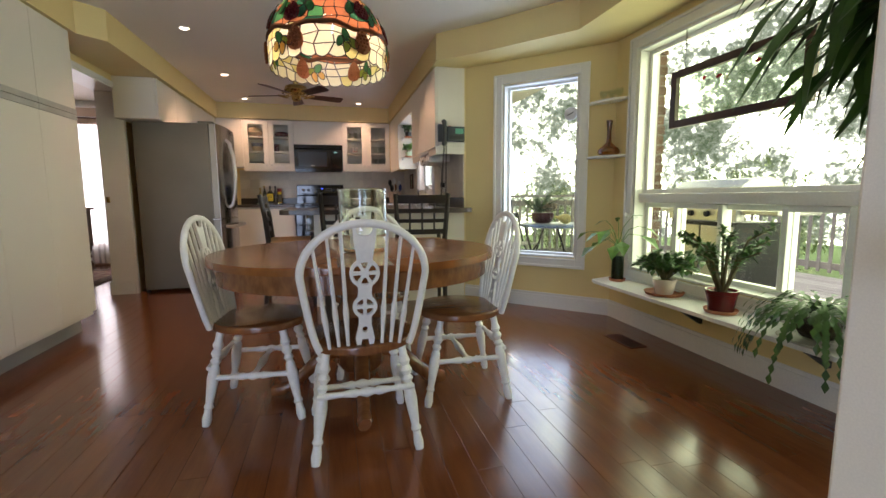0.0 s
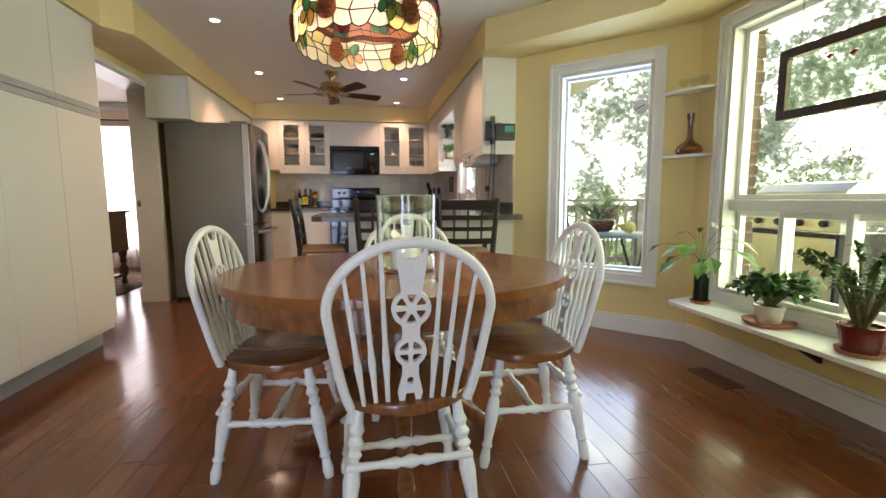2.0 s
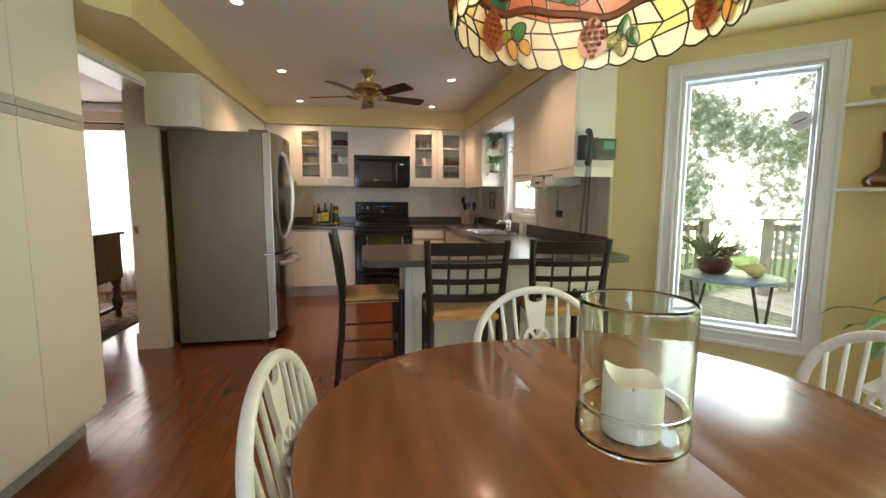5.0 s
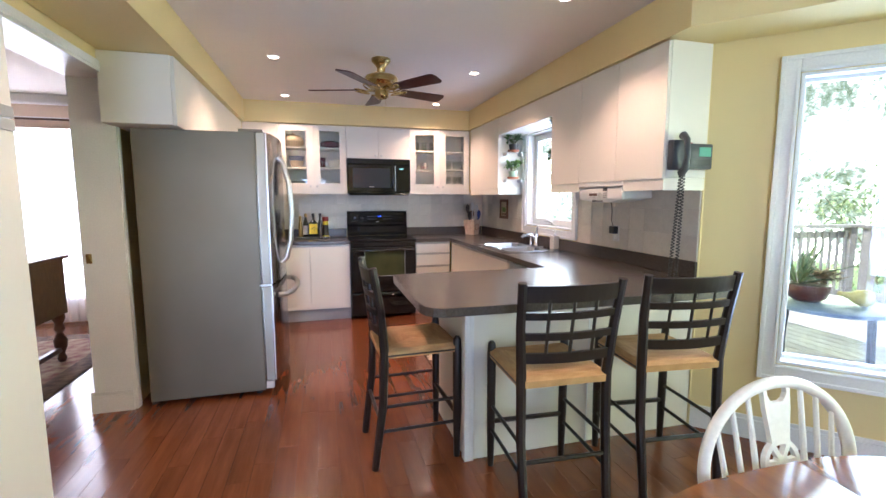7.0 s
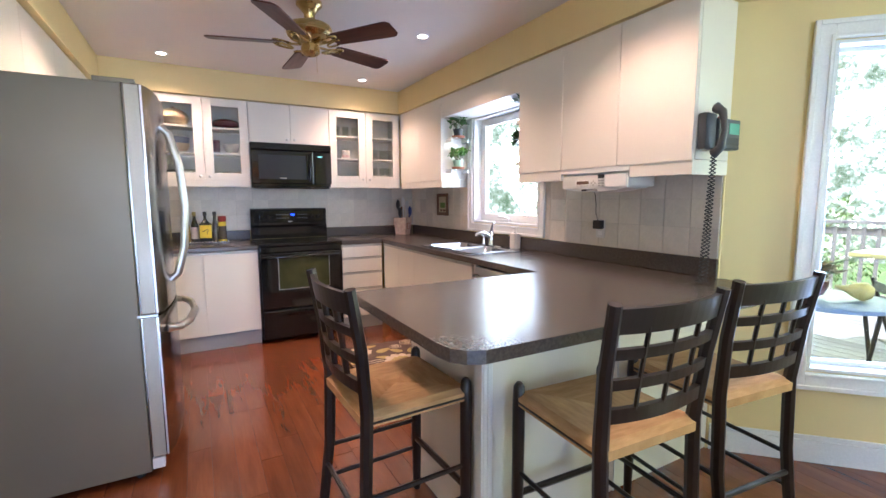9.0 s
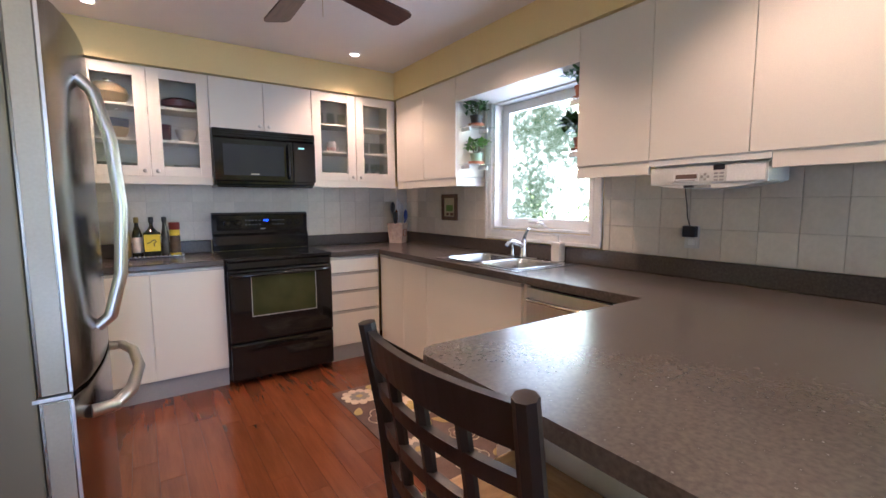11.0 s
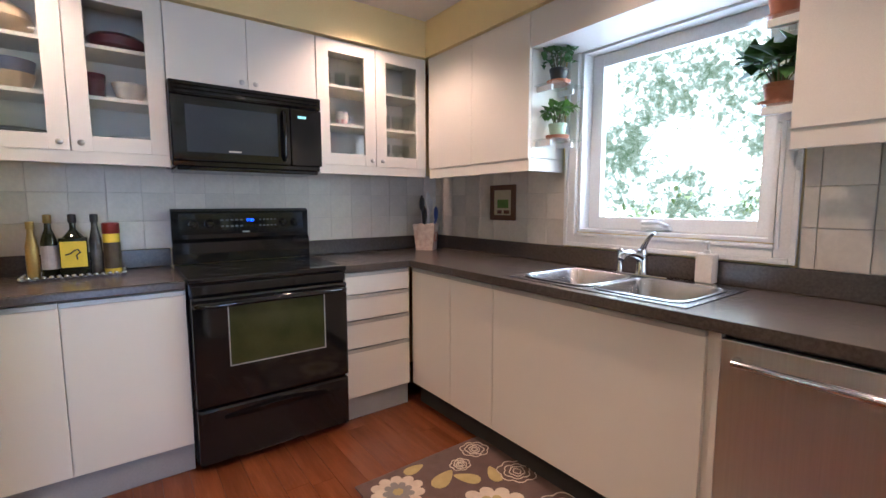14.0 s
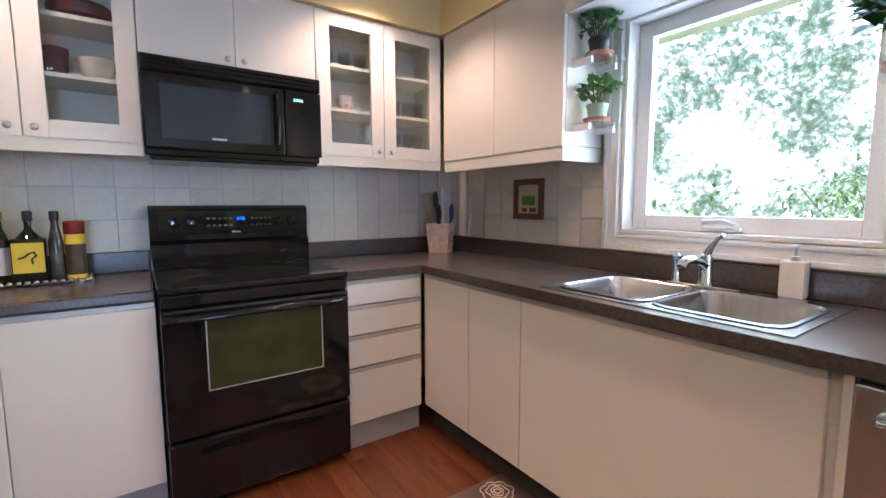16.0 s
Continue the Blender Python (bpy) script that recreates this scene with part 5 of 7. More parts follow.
part("bulb", lathe([(0.012, 0.259), (0.03, 0.23), (0.034, 0.20), (0.024, 0.17), (0.002, 0.162)], 16), glow_mat("warm bulb", (1.0, 0.85, 0.62), 14), lampshade, "lit bulb", smooth=True)
chain = bmesh.new()
top = CEIL - LZ - 0.03
zc = 0.44
k = 0
while zc < top - 0.03:
    pts = [(0.007 * math.cos(t) if k % 2 else 0, 0 if k % 2 else 0.007 * math.cos(t), zc + 0.017 + 0.017 * math.sin(t)) for t in [2 * math.pi * i / 12 for i in range(12)]]
    add_tube(chain, pts, 0.0018, 5, True)
    zc += 0.028
    k += 1
part("chain", chain, M_BRASS, lampshade)
part("ceiling_rose", lathe([(0.004, top - 0.03), (0.02, top - 0.01), (0.06, top + 0.012), (0.062, top + 0.029)], 24), M_BRASS, lampshade, smooth=True)
bulb = new("pendant_bulb", bpy.data.lights.new("pendant_bulb", "POINT"))
bulb.data.energy, bulb.data.color, bulb.data.shadow_soft_size = 4.0, (1.0, 0.80, 0.55), 0.035
bulb.matrix_world = pose(LX, LY, LZ + 0.135)

# ---------------------------------------------------------------- counter stools
def stool(at):
    """Tall dark counter stool with a lattice back and a rush seat; it faces local +y."""
    ob = thing("counter_stool", "dark wood counter stool with lattice back and rush seat", "stool", at, "stools at the breakfast bar")
    for s in (-1, 1):
        part("back_post", tube([(0.195 * s, -0.25, 0.0), (0.20 * s, -0.205, 0.35), (0.20 * s, -0.195, 0.63), (0.215 * s, -0.215, 0.85), (0.225 * s, -0.25, 1.05)], [0.019, 0.022, 0.023, 0.021, 0.019], 8, flat=1.0), M_BLACKWOOD, ob, smooth=True)
        part("leg", lathe([(0.016, 0), (0.022, 0.25), (0.023, 0.60), (0.020, 0.655), (0.010, 0.668)], 10, pose(0.20 * s, 0.19, 0)), M_BLACKWOOD, ob, smooth=True)
        part("seat_rail", tube([(0.20 * s, -0.19, 0.60), (0.20 * s, 0.19, 0.60)], 0.016, 8), M_BLACKWOOD, ob)
        for z in (0.20, 0.33):
            part("stretcher", tube([(0.198 * s, -0.215, z), (0.20 * s, 0.19, z)], 0.009, 8), M_BLACKWOOD, ob, smooth=True)
    part("seat_rail", tube([(-0.20, 0.19, 0.60), (0.20, 0.19, 0.60)], 0.016, 8), M_BLACKWOOD, ob)
    part("seat_rail", tube([(-0.20, -0.195, 0.60), (0.20, -0.195, 0.60)], 0.016, 8), M_BLACKWOOD, ob)
    part("footrest", tube([(-0.20, 0.19, 0.24), (0.20, 0.19, 0.24)], 0.013, 8, flat=1.5), M_BLACKWOOD, ob, smooth=True)
    part("stretcher", tube([(-0.19, -0.22, 0.26), (0.19, -0.22, 0.26)], 0.010, 8), M_BLACKWOOD, ob, smooth=True)

    def back(x, z):
        f = (z - 0.66) / 0.39
        return Vector((x, -0.198 - 0.052 * max(f, 0) ** 1.4 - 0.03 * (1 - (x / 0.21) ** 2), z))
    for z, h in ((0.72, 0.022), (0.815, 0.016), (0.905, 0.016), (1.00, 0.036)):
        bm = bmesh.new()
        vs = []
        for k in range(13):
            x = -0.205 + 0.41 * k / 12
            vs.append([bm.verts.new(back(x, z + dz) + Vector((0, dy, 0))) for dz, dy in ((-h, -0.009), (h, -0.009), (h, 0.009), (-h, 0.009))])
        for a, b in zip(vs, vs[1:]):
            for k in range(4):
                bm.faces.new((a[k], a[(k + 1) % 4], b[(k + 1) % 4], b[k]))
        bm.faces.new(vs[0]), bm.faces.new(vs[-1][::-1])
        part("back_rail", bm, M_BLACKWOOD, ob)
    for x in (-0.105, -0.0, 0.105):
        part("back_slat", tube([back(x, 0.735), back(x, 0.86), back(x, 0.98)], 0.0125, 6, flat=0.55), M_BLACKWOOD, ob)
    for k, (p0, p1) in enumerate((((-0.19, -0.19), (0.19, -0.19)), ((0.19, -0.19), (0.19, 0.185)), ((0.19, 0.185), (-0.19, 0.185)), ((-0.19, 0.185), (-0.19, -0.19)))):
        bm = bmesh.new()
        n = 9
        mid = Vector((0, 0, 0.622))
        a, b = Vector((*p0, 0.630)), Vector((*p1, 0.630))
        rows = []
        for i in range(n + 1):
            f = i / n
            rows.append([bm.verts.new(a.lerp(mid, f) + Vector((0, 0, 0.006 * math.sin(f * 3.1 + 0.4)))), bm.verts.new(b.lerp(mid, f) + Vector((0, 0, 0.006 * math.sin(f * 3.1 + 0.4))))])
        for r0, r1 in zip(rows[:-1], rows[1:]):
            try:
                bm.faces.new((r0[0], r0[1], r1[1], r1[0]))
            except ValueError:
                pass
        ed = (b - a).normalized()
        out = Vector((ed.y, -ed.x, 0)) * 0.024
        sk = [bm.verts.new(q) for q in (a + out - Vector((0, 0, 0.012)), b + out - Vector((0, 0, 0.012)), b + out - Vector((0, 0, 0.042)), a + out - Vector((0, 0, 0.042)))]
        bm.faces.new((rows[0][1], rows[0][0], sk[0], sk[1]))
        bm.faces.new((sk[1], sk[0], sk[3], sk[2]))
        part("rush_seat", bm, M_RUSH if k % 2 == 0 else M_RUSHY, ob, "woven rush seat quarter")
    return ob


st = stool(pose(0.28, 3.94, 0, 0, 0, -3))
copy_thing(st, pose(0.905, 3.945, 0, 0, 0, -6))
copy_thing(st, pose(-0.252, 4.46, 0, 0, 0, -88))

# ---------------------------------------------------------------- range and microwave
rg = thing("range_cooker", "black freestanding electric range with glass oven window", "cooker")
part("body", box(-0.418, 0.333, 7.20, BACK - 0.03, 0.03, 0.895, 0.004), M_BLACK, rg)
part("cooktop", box(-0.420, 0.335, 7.165, BACK - 0.085, 0.896, 0.922, 0.007), M_BLACKGLASS, rg, "black glass hob")
d = part("oven_door", box(-0.414, 0.329, 7.150, 7.198, 0.318, 0.835, 0.012), M_BLACK, rg)
part("oven_window", box(-0.262, 0.196, 7.1475, 7.1505, 0.50, 0.79, 0.002), mat("greenish oven glass", (0.030, 0.036, 0.012), (0.05, 0.055, 0.02), 6, 0.05, rough_var=0.02), d, "dark reflective oven window")
part("window_rim", frame_rect(bmesh.new(), -0.267, 0.201, 0.495, 0.795, 0.005, 7.1465, 7.1498, 0.001), M_PULL, d)
part("handle", tube([(-0.40, 7.152, 0.80), (-0.385, 7.125, 0.802), (-0.36, 7.115, 0.803), (0.275, 7.115, 0.803), (0.30, 7.125, 0.802), (0.315, 7.152, 0.80)], 0.016, 10, flat=0.8), M_BLACK, d, smooth=True)
dr = part("drawer", box(-0.414, 0.329, 7.154, 7.198, 0.035, 0.306, 0.014), M_BLACK, rg)
bm = bmesh.new()
vs = []
for k in range(17):
    x = -0.30 + 0.50 * k / 16
    s = math.sin(math.pi * k / 16)
    vs.append([bm.verts.new((x, 7.1535, 0.262 + 0.022 * s)), bm.verts.new((x, 7.132, 0.252 + 0.022 * s)), bm.verts.new((x, 7.1535, 0.242 - 0.004 * s))])
for a, b in zip(vs, vs[1:]):
    for k in range(2):
        bm.faces.new((a[k], a[k + 1], b[k + 1], b[k]))
part("drawer_pull", bm, M_BLACK, dr, smooth=True)
part("vent_strip", box(-0.41, 0.325, 7.168, 7.198, 0.842, 0.888, 0.004), M_BLACK, rg)
bm = bmesh.new()
add_prism(bm, [(7.735, 0.923), (7.80, 0.923), (7.80, 1.215), (7.775, 1.23), (7.75, 1.215), (7.755, 1.06), (7.735, 1.04)], -0.420, 0.335, Matrix(((0, 0, 1, 0), (1, 0, 0, 0), (0, 1, 0, 0), (0, 0, 0, 1))))
part("backguard", bm, M_BLACK, rg, "raised control panel")
M_KEY = mat("faint key print", (0.12, 0.12, 0.12), None, 5, 0.3)
cp = part("control_panel", box(-0.385, 0.30, 7.742, 7.7505, 1.085, 1.205, 0.003), M_BLACKGLASS, rg)
for x in (-0.315, -0.235, 0.175, 0.245):
    part("dial", lathe([(0.024, 0), (0.024, 0.008), (0.017, 0.012), (0.016, 0.024), (0.0, 0.025)], 18, pose(x, 7.742, 1.143, 90)), M_BLACK, cp, smooth=True)
for r in range(2):
    for c in range(5):
        part("key", box(-0.175 + 0.026 * c, -0.160 + 0.026 * c, 7.7405, 7.7425, 1.160 - 0.035 * r, 1.168 - 0.035 * r), M_KEY, cp)
        part("key", box(0.035 + 0.022 * c, 0.047 + 0.022 * c, 7.7405, 7.7425, 1.160 - 0.035 * r, 1.168 - 0.035 * r), M_KEY, cp)
part("display", box(-0.040, 0.015, 7.7395, 7.7425, 1.152, 1.172), M_BLACKGLASS, cp)
for x in (-0.033, -0.017, -0.006):
    bm = frame_rect(bmesh.new(), x, x + 0.009, 1.155, 1.169, 0.002, 7.7385, 7.7395, 0)
    add_box(bm, x + 0.002, x + 0.007, 7.7385, 7.7395, 1.161, 1.163)
    part("digit", bm, M_BLUELED, cp, "lit blue digit")
part("badge", box(-0.06, -0.02, 7.7395, 7.7425, 1.09, 1.098), M_PULL, cp)
M_RING = mat("faint grey ring", (0.05, 0.05, 0.05), None, 5, 0.2)
for x, y, r in ((-0.24, 7.33, 0.10), (0.15, 7.33, 0.08), (-0.24, 7.58, 0.08), (0.15, 7.58, 0.10)):
    bm = bmesh.new()
    ring_plate(bm, (0, 0), r - 0.003, r, -0.0006, 0.0, 36)
    part("burner_ring", bm, M_RING, rg, at=pose(x, y, 0.9222, -90))

mw = thing("microwave", "black over-range microwave with dark window", "microwave")
part("body", box(-0.418, 0.333, 7.50, BACK - 0.02, 1.445, 1.86, 0.006), M_BLACK, mw)
part("vent_grille", box(-0.42, 0.335, 7.470, 7.499, 1.79, 1.858, 0.008), M_BLACK, mw)
for k in range(3):
    part("louvre", box(-0.40, 0.315, 7.463, 7.4705, 1.798 + 0.019 * k, 1.808 + 0.019 * k, 0.002), M_BLACK, mw)
d = part("door", box(-0.42, 0.155, 7.468, 7.499, 1.472, 1.787, 0.008), M_BLACK, mw)
part("window", box(-0.355, 0.085, 7.4655, 7.4685, 1.515, 1.745, 0.001), mat("grey microwave mesh glass", (0.035, 0.042, 0.055), None, 3, 0.10, rough_var=0.03), d, "grey reflective window")
part("handle", tube([(0.118, 7.468, 1.50), (0.118, 7.445, 1.52), (0.118, 7.44, 1.63), (0.118, 7.445, 1.74), (0.118, 7.468, 1.76)], 0.011, 10), M_BLACK, d, smooth=True)
cp = part("control_panel", box(0.158, 0.335, 7.468, 7.499, 1.472, 1.787, 0.006), M_BLACKGLASS, mw)
for k in range(4):
    part("digit", box(0.20 + 0.012 * k, 0.208 + 0.012 * k, 7.4665, 7.468, 1.735, 1.748), M_CYANLED, cp, "lit clock digit")
for r in range(6):
    for c in range(3):
        part("key", box(0.19 + 0.04 * c, 0.213 + 0.04 * c, 7.467, 7.4684, 1.69 - 0.033 * r, 1.699 - 0.033 * r), M_BLACK, cp)
part("underside", box(-0.40, 0.315, 7.485, BACK - 0.04, 1.425, 1.4445, 0.006), M_BLACK, mw)
part("badge", box(-0.165, -0.105, 7.4645, 7.4658, 1.522, 1.530), M_PULL, mw)

# dishwasher
dw = thing("dishwasher", "stainless dishwasher with a bar handle under the worktop", "dishwasher")
part("body", box(0.803, RIGHT - 0.02, 4.885, 5.475, 0.10, 0.868), M_DARK, dw)
d = part("door", box(0.775, 0.802, 4.883, 5.477, 0.12, 0.855, 0.004), M_STEEL, dw, "brushed steel door")
part("handle", tube([(0.775, 4.93, 0.80), (0.735, 4.93, 0.80), (0.735, 5.43, 0.80), (0.775, 5.43, 0.80)], 0.012, 10), M_CHROME, d, smooth=True)
# recess shade painted in here too, to match the sink run
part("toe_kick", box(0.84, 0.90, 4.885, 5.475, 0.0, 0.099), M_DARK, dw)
part("filler", box(0.782, 0.81, 5.479, 5.497, 0.0, 0.872, 0.001), M_CAB, dw, "white filler strip")

# sink and tap
sk = thing("sink", "stainless double-bowl sink set into the worktop", "sink")
SX0, SX1, SY0, SY1 = 0.815, 1.345, 5.60, 6.405
bm = bmesh.new()
rimz = TOPZ + 0.004
bowls = ((0.86, 1.245, 5.64, 5.99), (0.86, 1.245, 6.02, 6.365))


def bowl_loop(b, z, inset, r):
    x0, x1, y0, y1 = b[0] + inset, b[1] - inset, b[2] + inset, b[3] - inset
    pts = []
    for cx, cy, a0 in ((x1 - r, y1 - r, 0), (x0 + r, y1 - r, 90), (x0 + r, y0 + r, 180), (x1 - r, y0 + r, 270)):
        for k in range(5):
            a = radians(a0 + 22.5 * k)
            pts.append((cx + r * math.cos(a), cy + r * math.sin(a), z))
    return pts


for b in bowls:
    bm2 = bmesh.new()
    loops = [[bm2.verts.new(p) for p in bowl_loop(b, z, i, r)] for z, i, r in ((rimz + 0.004, -0.012, 0.07), (rimz + 0.006, -0.004, 0.066), (rimz - 0.004, 0.004, 0.06), (0.80, 0.014, 0.05), (0.765, 0.03, 0.05), (0.757, 0.07, 0.05))]
    for a, c in zip(loops, loops[1:]):
        for k in range(20):
            bm2.faces.new((a[k], a[(k + 1) % 20], c[(k + 1) % 20], c[k]))
    bm2.faces.new(loops[-1])
    part("bowl", bm2, M_SINK, sk, smooth=True)
    cx, cy = (b[0] + b[1]) / 2, (b[2] + b[3]) / 2
    part("drain", lathe([(0.04, 0.758), (0.04, 0.761), (0.03, 0.762), (0.0, 0.760)], 20, pose(cx, cy, 0)), M_CHROME, sk)
for x0, x1, y0, y1 in ((SX0, 0.86, SY0, SY1), (1.245, SX1, SY0, SY1), (0.86, 1.245, SY0, 5.64), (0.86, 1.245, 6.365, SY1), (0.86, 1.245, 5.99, 6.02)):
    part("rim", box(x0, x1, y0, y1, TOPZ + 0.0005, rimz, 0.001), M_SINK, sk)
tap = thing("tap", "chrome single-lever kitchen tap with side spray", "tap", pose(1.30, 6.025, rimz))
part("base_plate", box(-0.028, 0.028, -0.13, 0.13, 0, 0.012, 0.005), M_CHROME, tap, smooth=True)
part("column", lathe([(0.03, 0.012), (0.026, 0.03), (0.024, 0.10), (0.022, 0.125), (0.0, 0.135)], 20), M_CHROME, tap, smooth=True)
part("spout", tube([(0, 0, 0.075), (-0.04, 0.005, 0.10), (-0.09, 0.012, 0.112), (-0.13, 0.018, 0.105), (-0.145, 0.02, 0.088)], [0.020, 0.019, 0.018, 0.017, 0.016], 12), M_CHROME, tap, smooth=True)
part("lever", tube([(0, 0, 0.125), (-0.005, -0.015, 0.155), (-0.012, -0.04, 0.19), (-0.016, -0.062, 0.205)], [0.016, 0.012, 0.009, 0.008], 10), M_CHROME, tap, smooth=True)
part("side_spray", lathe([(0.018, 0.0), (0.016, 0.03), (0.012, 0.06), (0.016, 0.08), (0.018, 0.10), (0.008, 0.112)], 14, pose(0.0, 0.11, 0.012)), M_CHROME, tap, smooth=True)
sp = thing("soap_dispenser", "white pump soap bottle beside the sink", "soap bottle", pose(1.352, 5.767, rimz))
part("bottle", box(-0.03, 0.03, -0.036, 0.036, 0.0, 0.125, 0.010), mat("cream soap bottle", (0.70, 0.64, 0.56), None, 6, 0.4), sp, smooth=True)
part("pump", lathe([(0.014, 0.125), (0.014, 0.14), (0.005, 0.142), (0.005, 0.168), (0.009, 0.17), (0.009, 0.178), (0.0, 0.179)], 12), M_PLASTIC, sp, smooth=True)
part("nozzle", box(-0.040, 0.005, -0.006, 0.006, 0.170, 0.178, 0.002), M_PLASTIC, sp)

# ---------------------------------------------------------------- ceiling fan
fan = thing("ceiling_fan", "brass ceiling fan with five dark wooden blades", "ceiling fan", pose(-0.235, 5.73, CEIL))
part("canopy", lathe([(0.075, 0.0), (0.075, -0.02), (0.05, -0.045), (0.032, -0.07), (0.032, -0.125)], 28), M_BRASS, fan, smooth=True)
part("motor", lathe([(0.04, -0.115), (0.085, -0.120), (0.122, -0.135), (0.130, -0.150), (0.130, -0.168), (0.136, -0.172), (0.136, -0.182), (0.128, -0.190), (0.10, -0.215), (0.055, -0.235)], 36), M_BRASS, fan, smooth=True)
part("switch_housing", lathe([(0.05, -0.235), (0.056, -0.262), (0.054, -0.285), (0.035, -0.303), (0.0, -0.308)], 24), M_BRASS, fan, smooth=True)
part("pull_chain", tube([(0.03, -0.02, -0.305), (0.03, -0.02, -0.40)], 0.0012, 5), M_BRASS, fan)
for k in range(5):
    arm = part("blade_arm", box(0.05, 0.125, -0.012, 0.012, -0.006, 0.002, 0.002), M_BRASS, fan, at=pose(0, 0, -0.24, 0, 0, 19 + 72 * k))
    for sgn in (-1, 1):
        loop = [(0.155 + 0.052 * math.cos(t), sgn * 0.033 + 0.026 * math.sin(t), -0.004 + 0.01 * math.cos(t)) for t in [2 * math.pi * i / 16 for i in range(16)]]
        part("blade_iron", tube(loop, 0.0058, 7, True), M_BRASS, arm, "looped brass blade iron", smooth=True)
    out = [(0.165, -0.042), (0.185, -0.054), (0.535, -0.068), (0.556, -0.062), (0.57, -0.044), (0.57, 0.044), (0.556, 0.062), (0.535, 0.068), (0.185, 0.054), (0.165, 0.042)]
    part("paddle", prism(out, -0.004, 0.004, 0.0, pose(0, 0, 0.006, -12)), M_BLADE, arm, "dark rosewood paddle")
    for x in (0.185, 0.205):
        part("screw", lathe([(0.006, -0.001), (0.005, -0.006), (0.0, -0.007)], 8, pose(x, 0, 0.0)), M_BRASS, arm)

# ---------------------------------------------------------------- wall tiles
def tile_wall(name, at, x0, x1, z0, z1, holes=(), size=0.152):
    ob = tagged(thing(name, "", "", at), kind="structure")
    cuts = [x0] + [v for q in holes for v in q[:2]] + [x1]
    for a, b in zip(cuts[::2], cuts[1::2]):
        part("grout", box(a, b, -0.004, -0.001, z0, z1), M_GROUT, ob)
    cache = {}
    r = 0
    z = z0
    while z < z1 - 0.02:
        h = min(size, z1 - z)
        x = x0
        while x < x1 - 0.02:
            w_ = min(size, x1 - x)
            inside = [q for q in holes if x + 0.01 < q[1] and x + w_ - 0.01 > q[0] and z + 0.01 < q[3] and z + h - 0.01 > q[2]]
            if inside:
                q = inside[0]
                if x < q[0] - 0.02:
                    w_ = q[0] - x
                elif x + w_ > q[1] + 0.02:
                    x, w_ = q[1], x + w_ - q[1]
                else:
                    x += w_
                    continue
            key = (round(w_, 3), round(h, 3))
            if key not in cache:
                cache[key] = mesh_of("tile", box(0.0012, w_ - 0.0012, -0.0095, -0.0042, 0.0012, h - 0.0012, 0.0016), M_TILE)
            t = new("tile", cache[key])
            t.parent = ob
            t.matrix_basis = pose(x, 0, z)
            x += w_
        z += h
    return ob


tile_wall("wall_tiles_north", pose(0, BACK, 0), -1.30, RIGHT - 0.005, 1.0125, 1.47)
tile_wall("wall_tiles_east", ATK, 0.005, 3.62, 1.0125, 1.47, ((WIN_K[0] - 4.2 - 0.082, WIN_K[1] - 4.2 + 0.082, 0.9, 3.0),))

# ---------------------------------------------------------------- worktop things
ob = thing("tray", "silver embossed oblong tray on the worktop", "tray", pose(-0.825, 7.63, TOPZ))
part("base", box(-0.185, 0.185, -0.075, 0.075, 0.006, 0.011, 0.002), M_SINK, ob)
bm = bmesh.new()
for k in range(40):
    f = k / 40 * 2 * (0.37 + 0.15)
    if f < 0.37:
        x, y = -0.185 + f, -0.075
    elif f < 0.52:
        x, y = 0.185, -0.075 + f - 0.37
    elif f < 0.89:
        x, y = 0.185 - (f - 0.52), 0.075
    else:
        x, y = -0.185, 0.075 - (f - 0.89)
    add_lathe(bm, [(0.001, 0.004), (0.010, 0.010), (0.011, 0.016), (0.008, 0.022), (0.001, 0.024)], 8, pose(x, y, 0))
part("rim", bm, M_SINK, ob, "beaded silver rim", smooth=True)
for x in (-0.15, 0.15):
    part("foot", box(x - 0.012, x + 0.012, -0.05, 0.05, 0.0, 0.006), M_SINK, ob)
M_OLIVEGL = mat("dark olive bottle glass", (0.018, 0.020, 0.008), (0.012, 0.012, 0.006), 8, 0.07, rough_var=0.02)
M_GOLDB = mat("gold bottle", (0.42, 0.30, 0.10), (0.32, 0.22, 0.07), 6, 0.3, metal=0.7)
M_LABEL = mat("yellow label", (0.72, 0.55, 0.03), None, 10, 0.6)
M_PALELAB = mat("pale paper label", (0.50, 0.46, 0.44), (0.40, 0.36, 0.36), 20, 0.6)
M_BROWNCAP = mat("brown cap", (0.12, 0.035, 0.02), None, 10, 0.4)


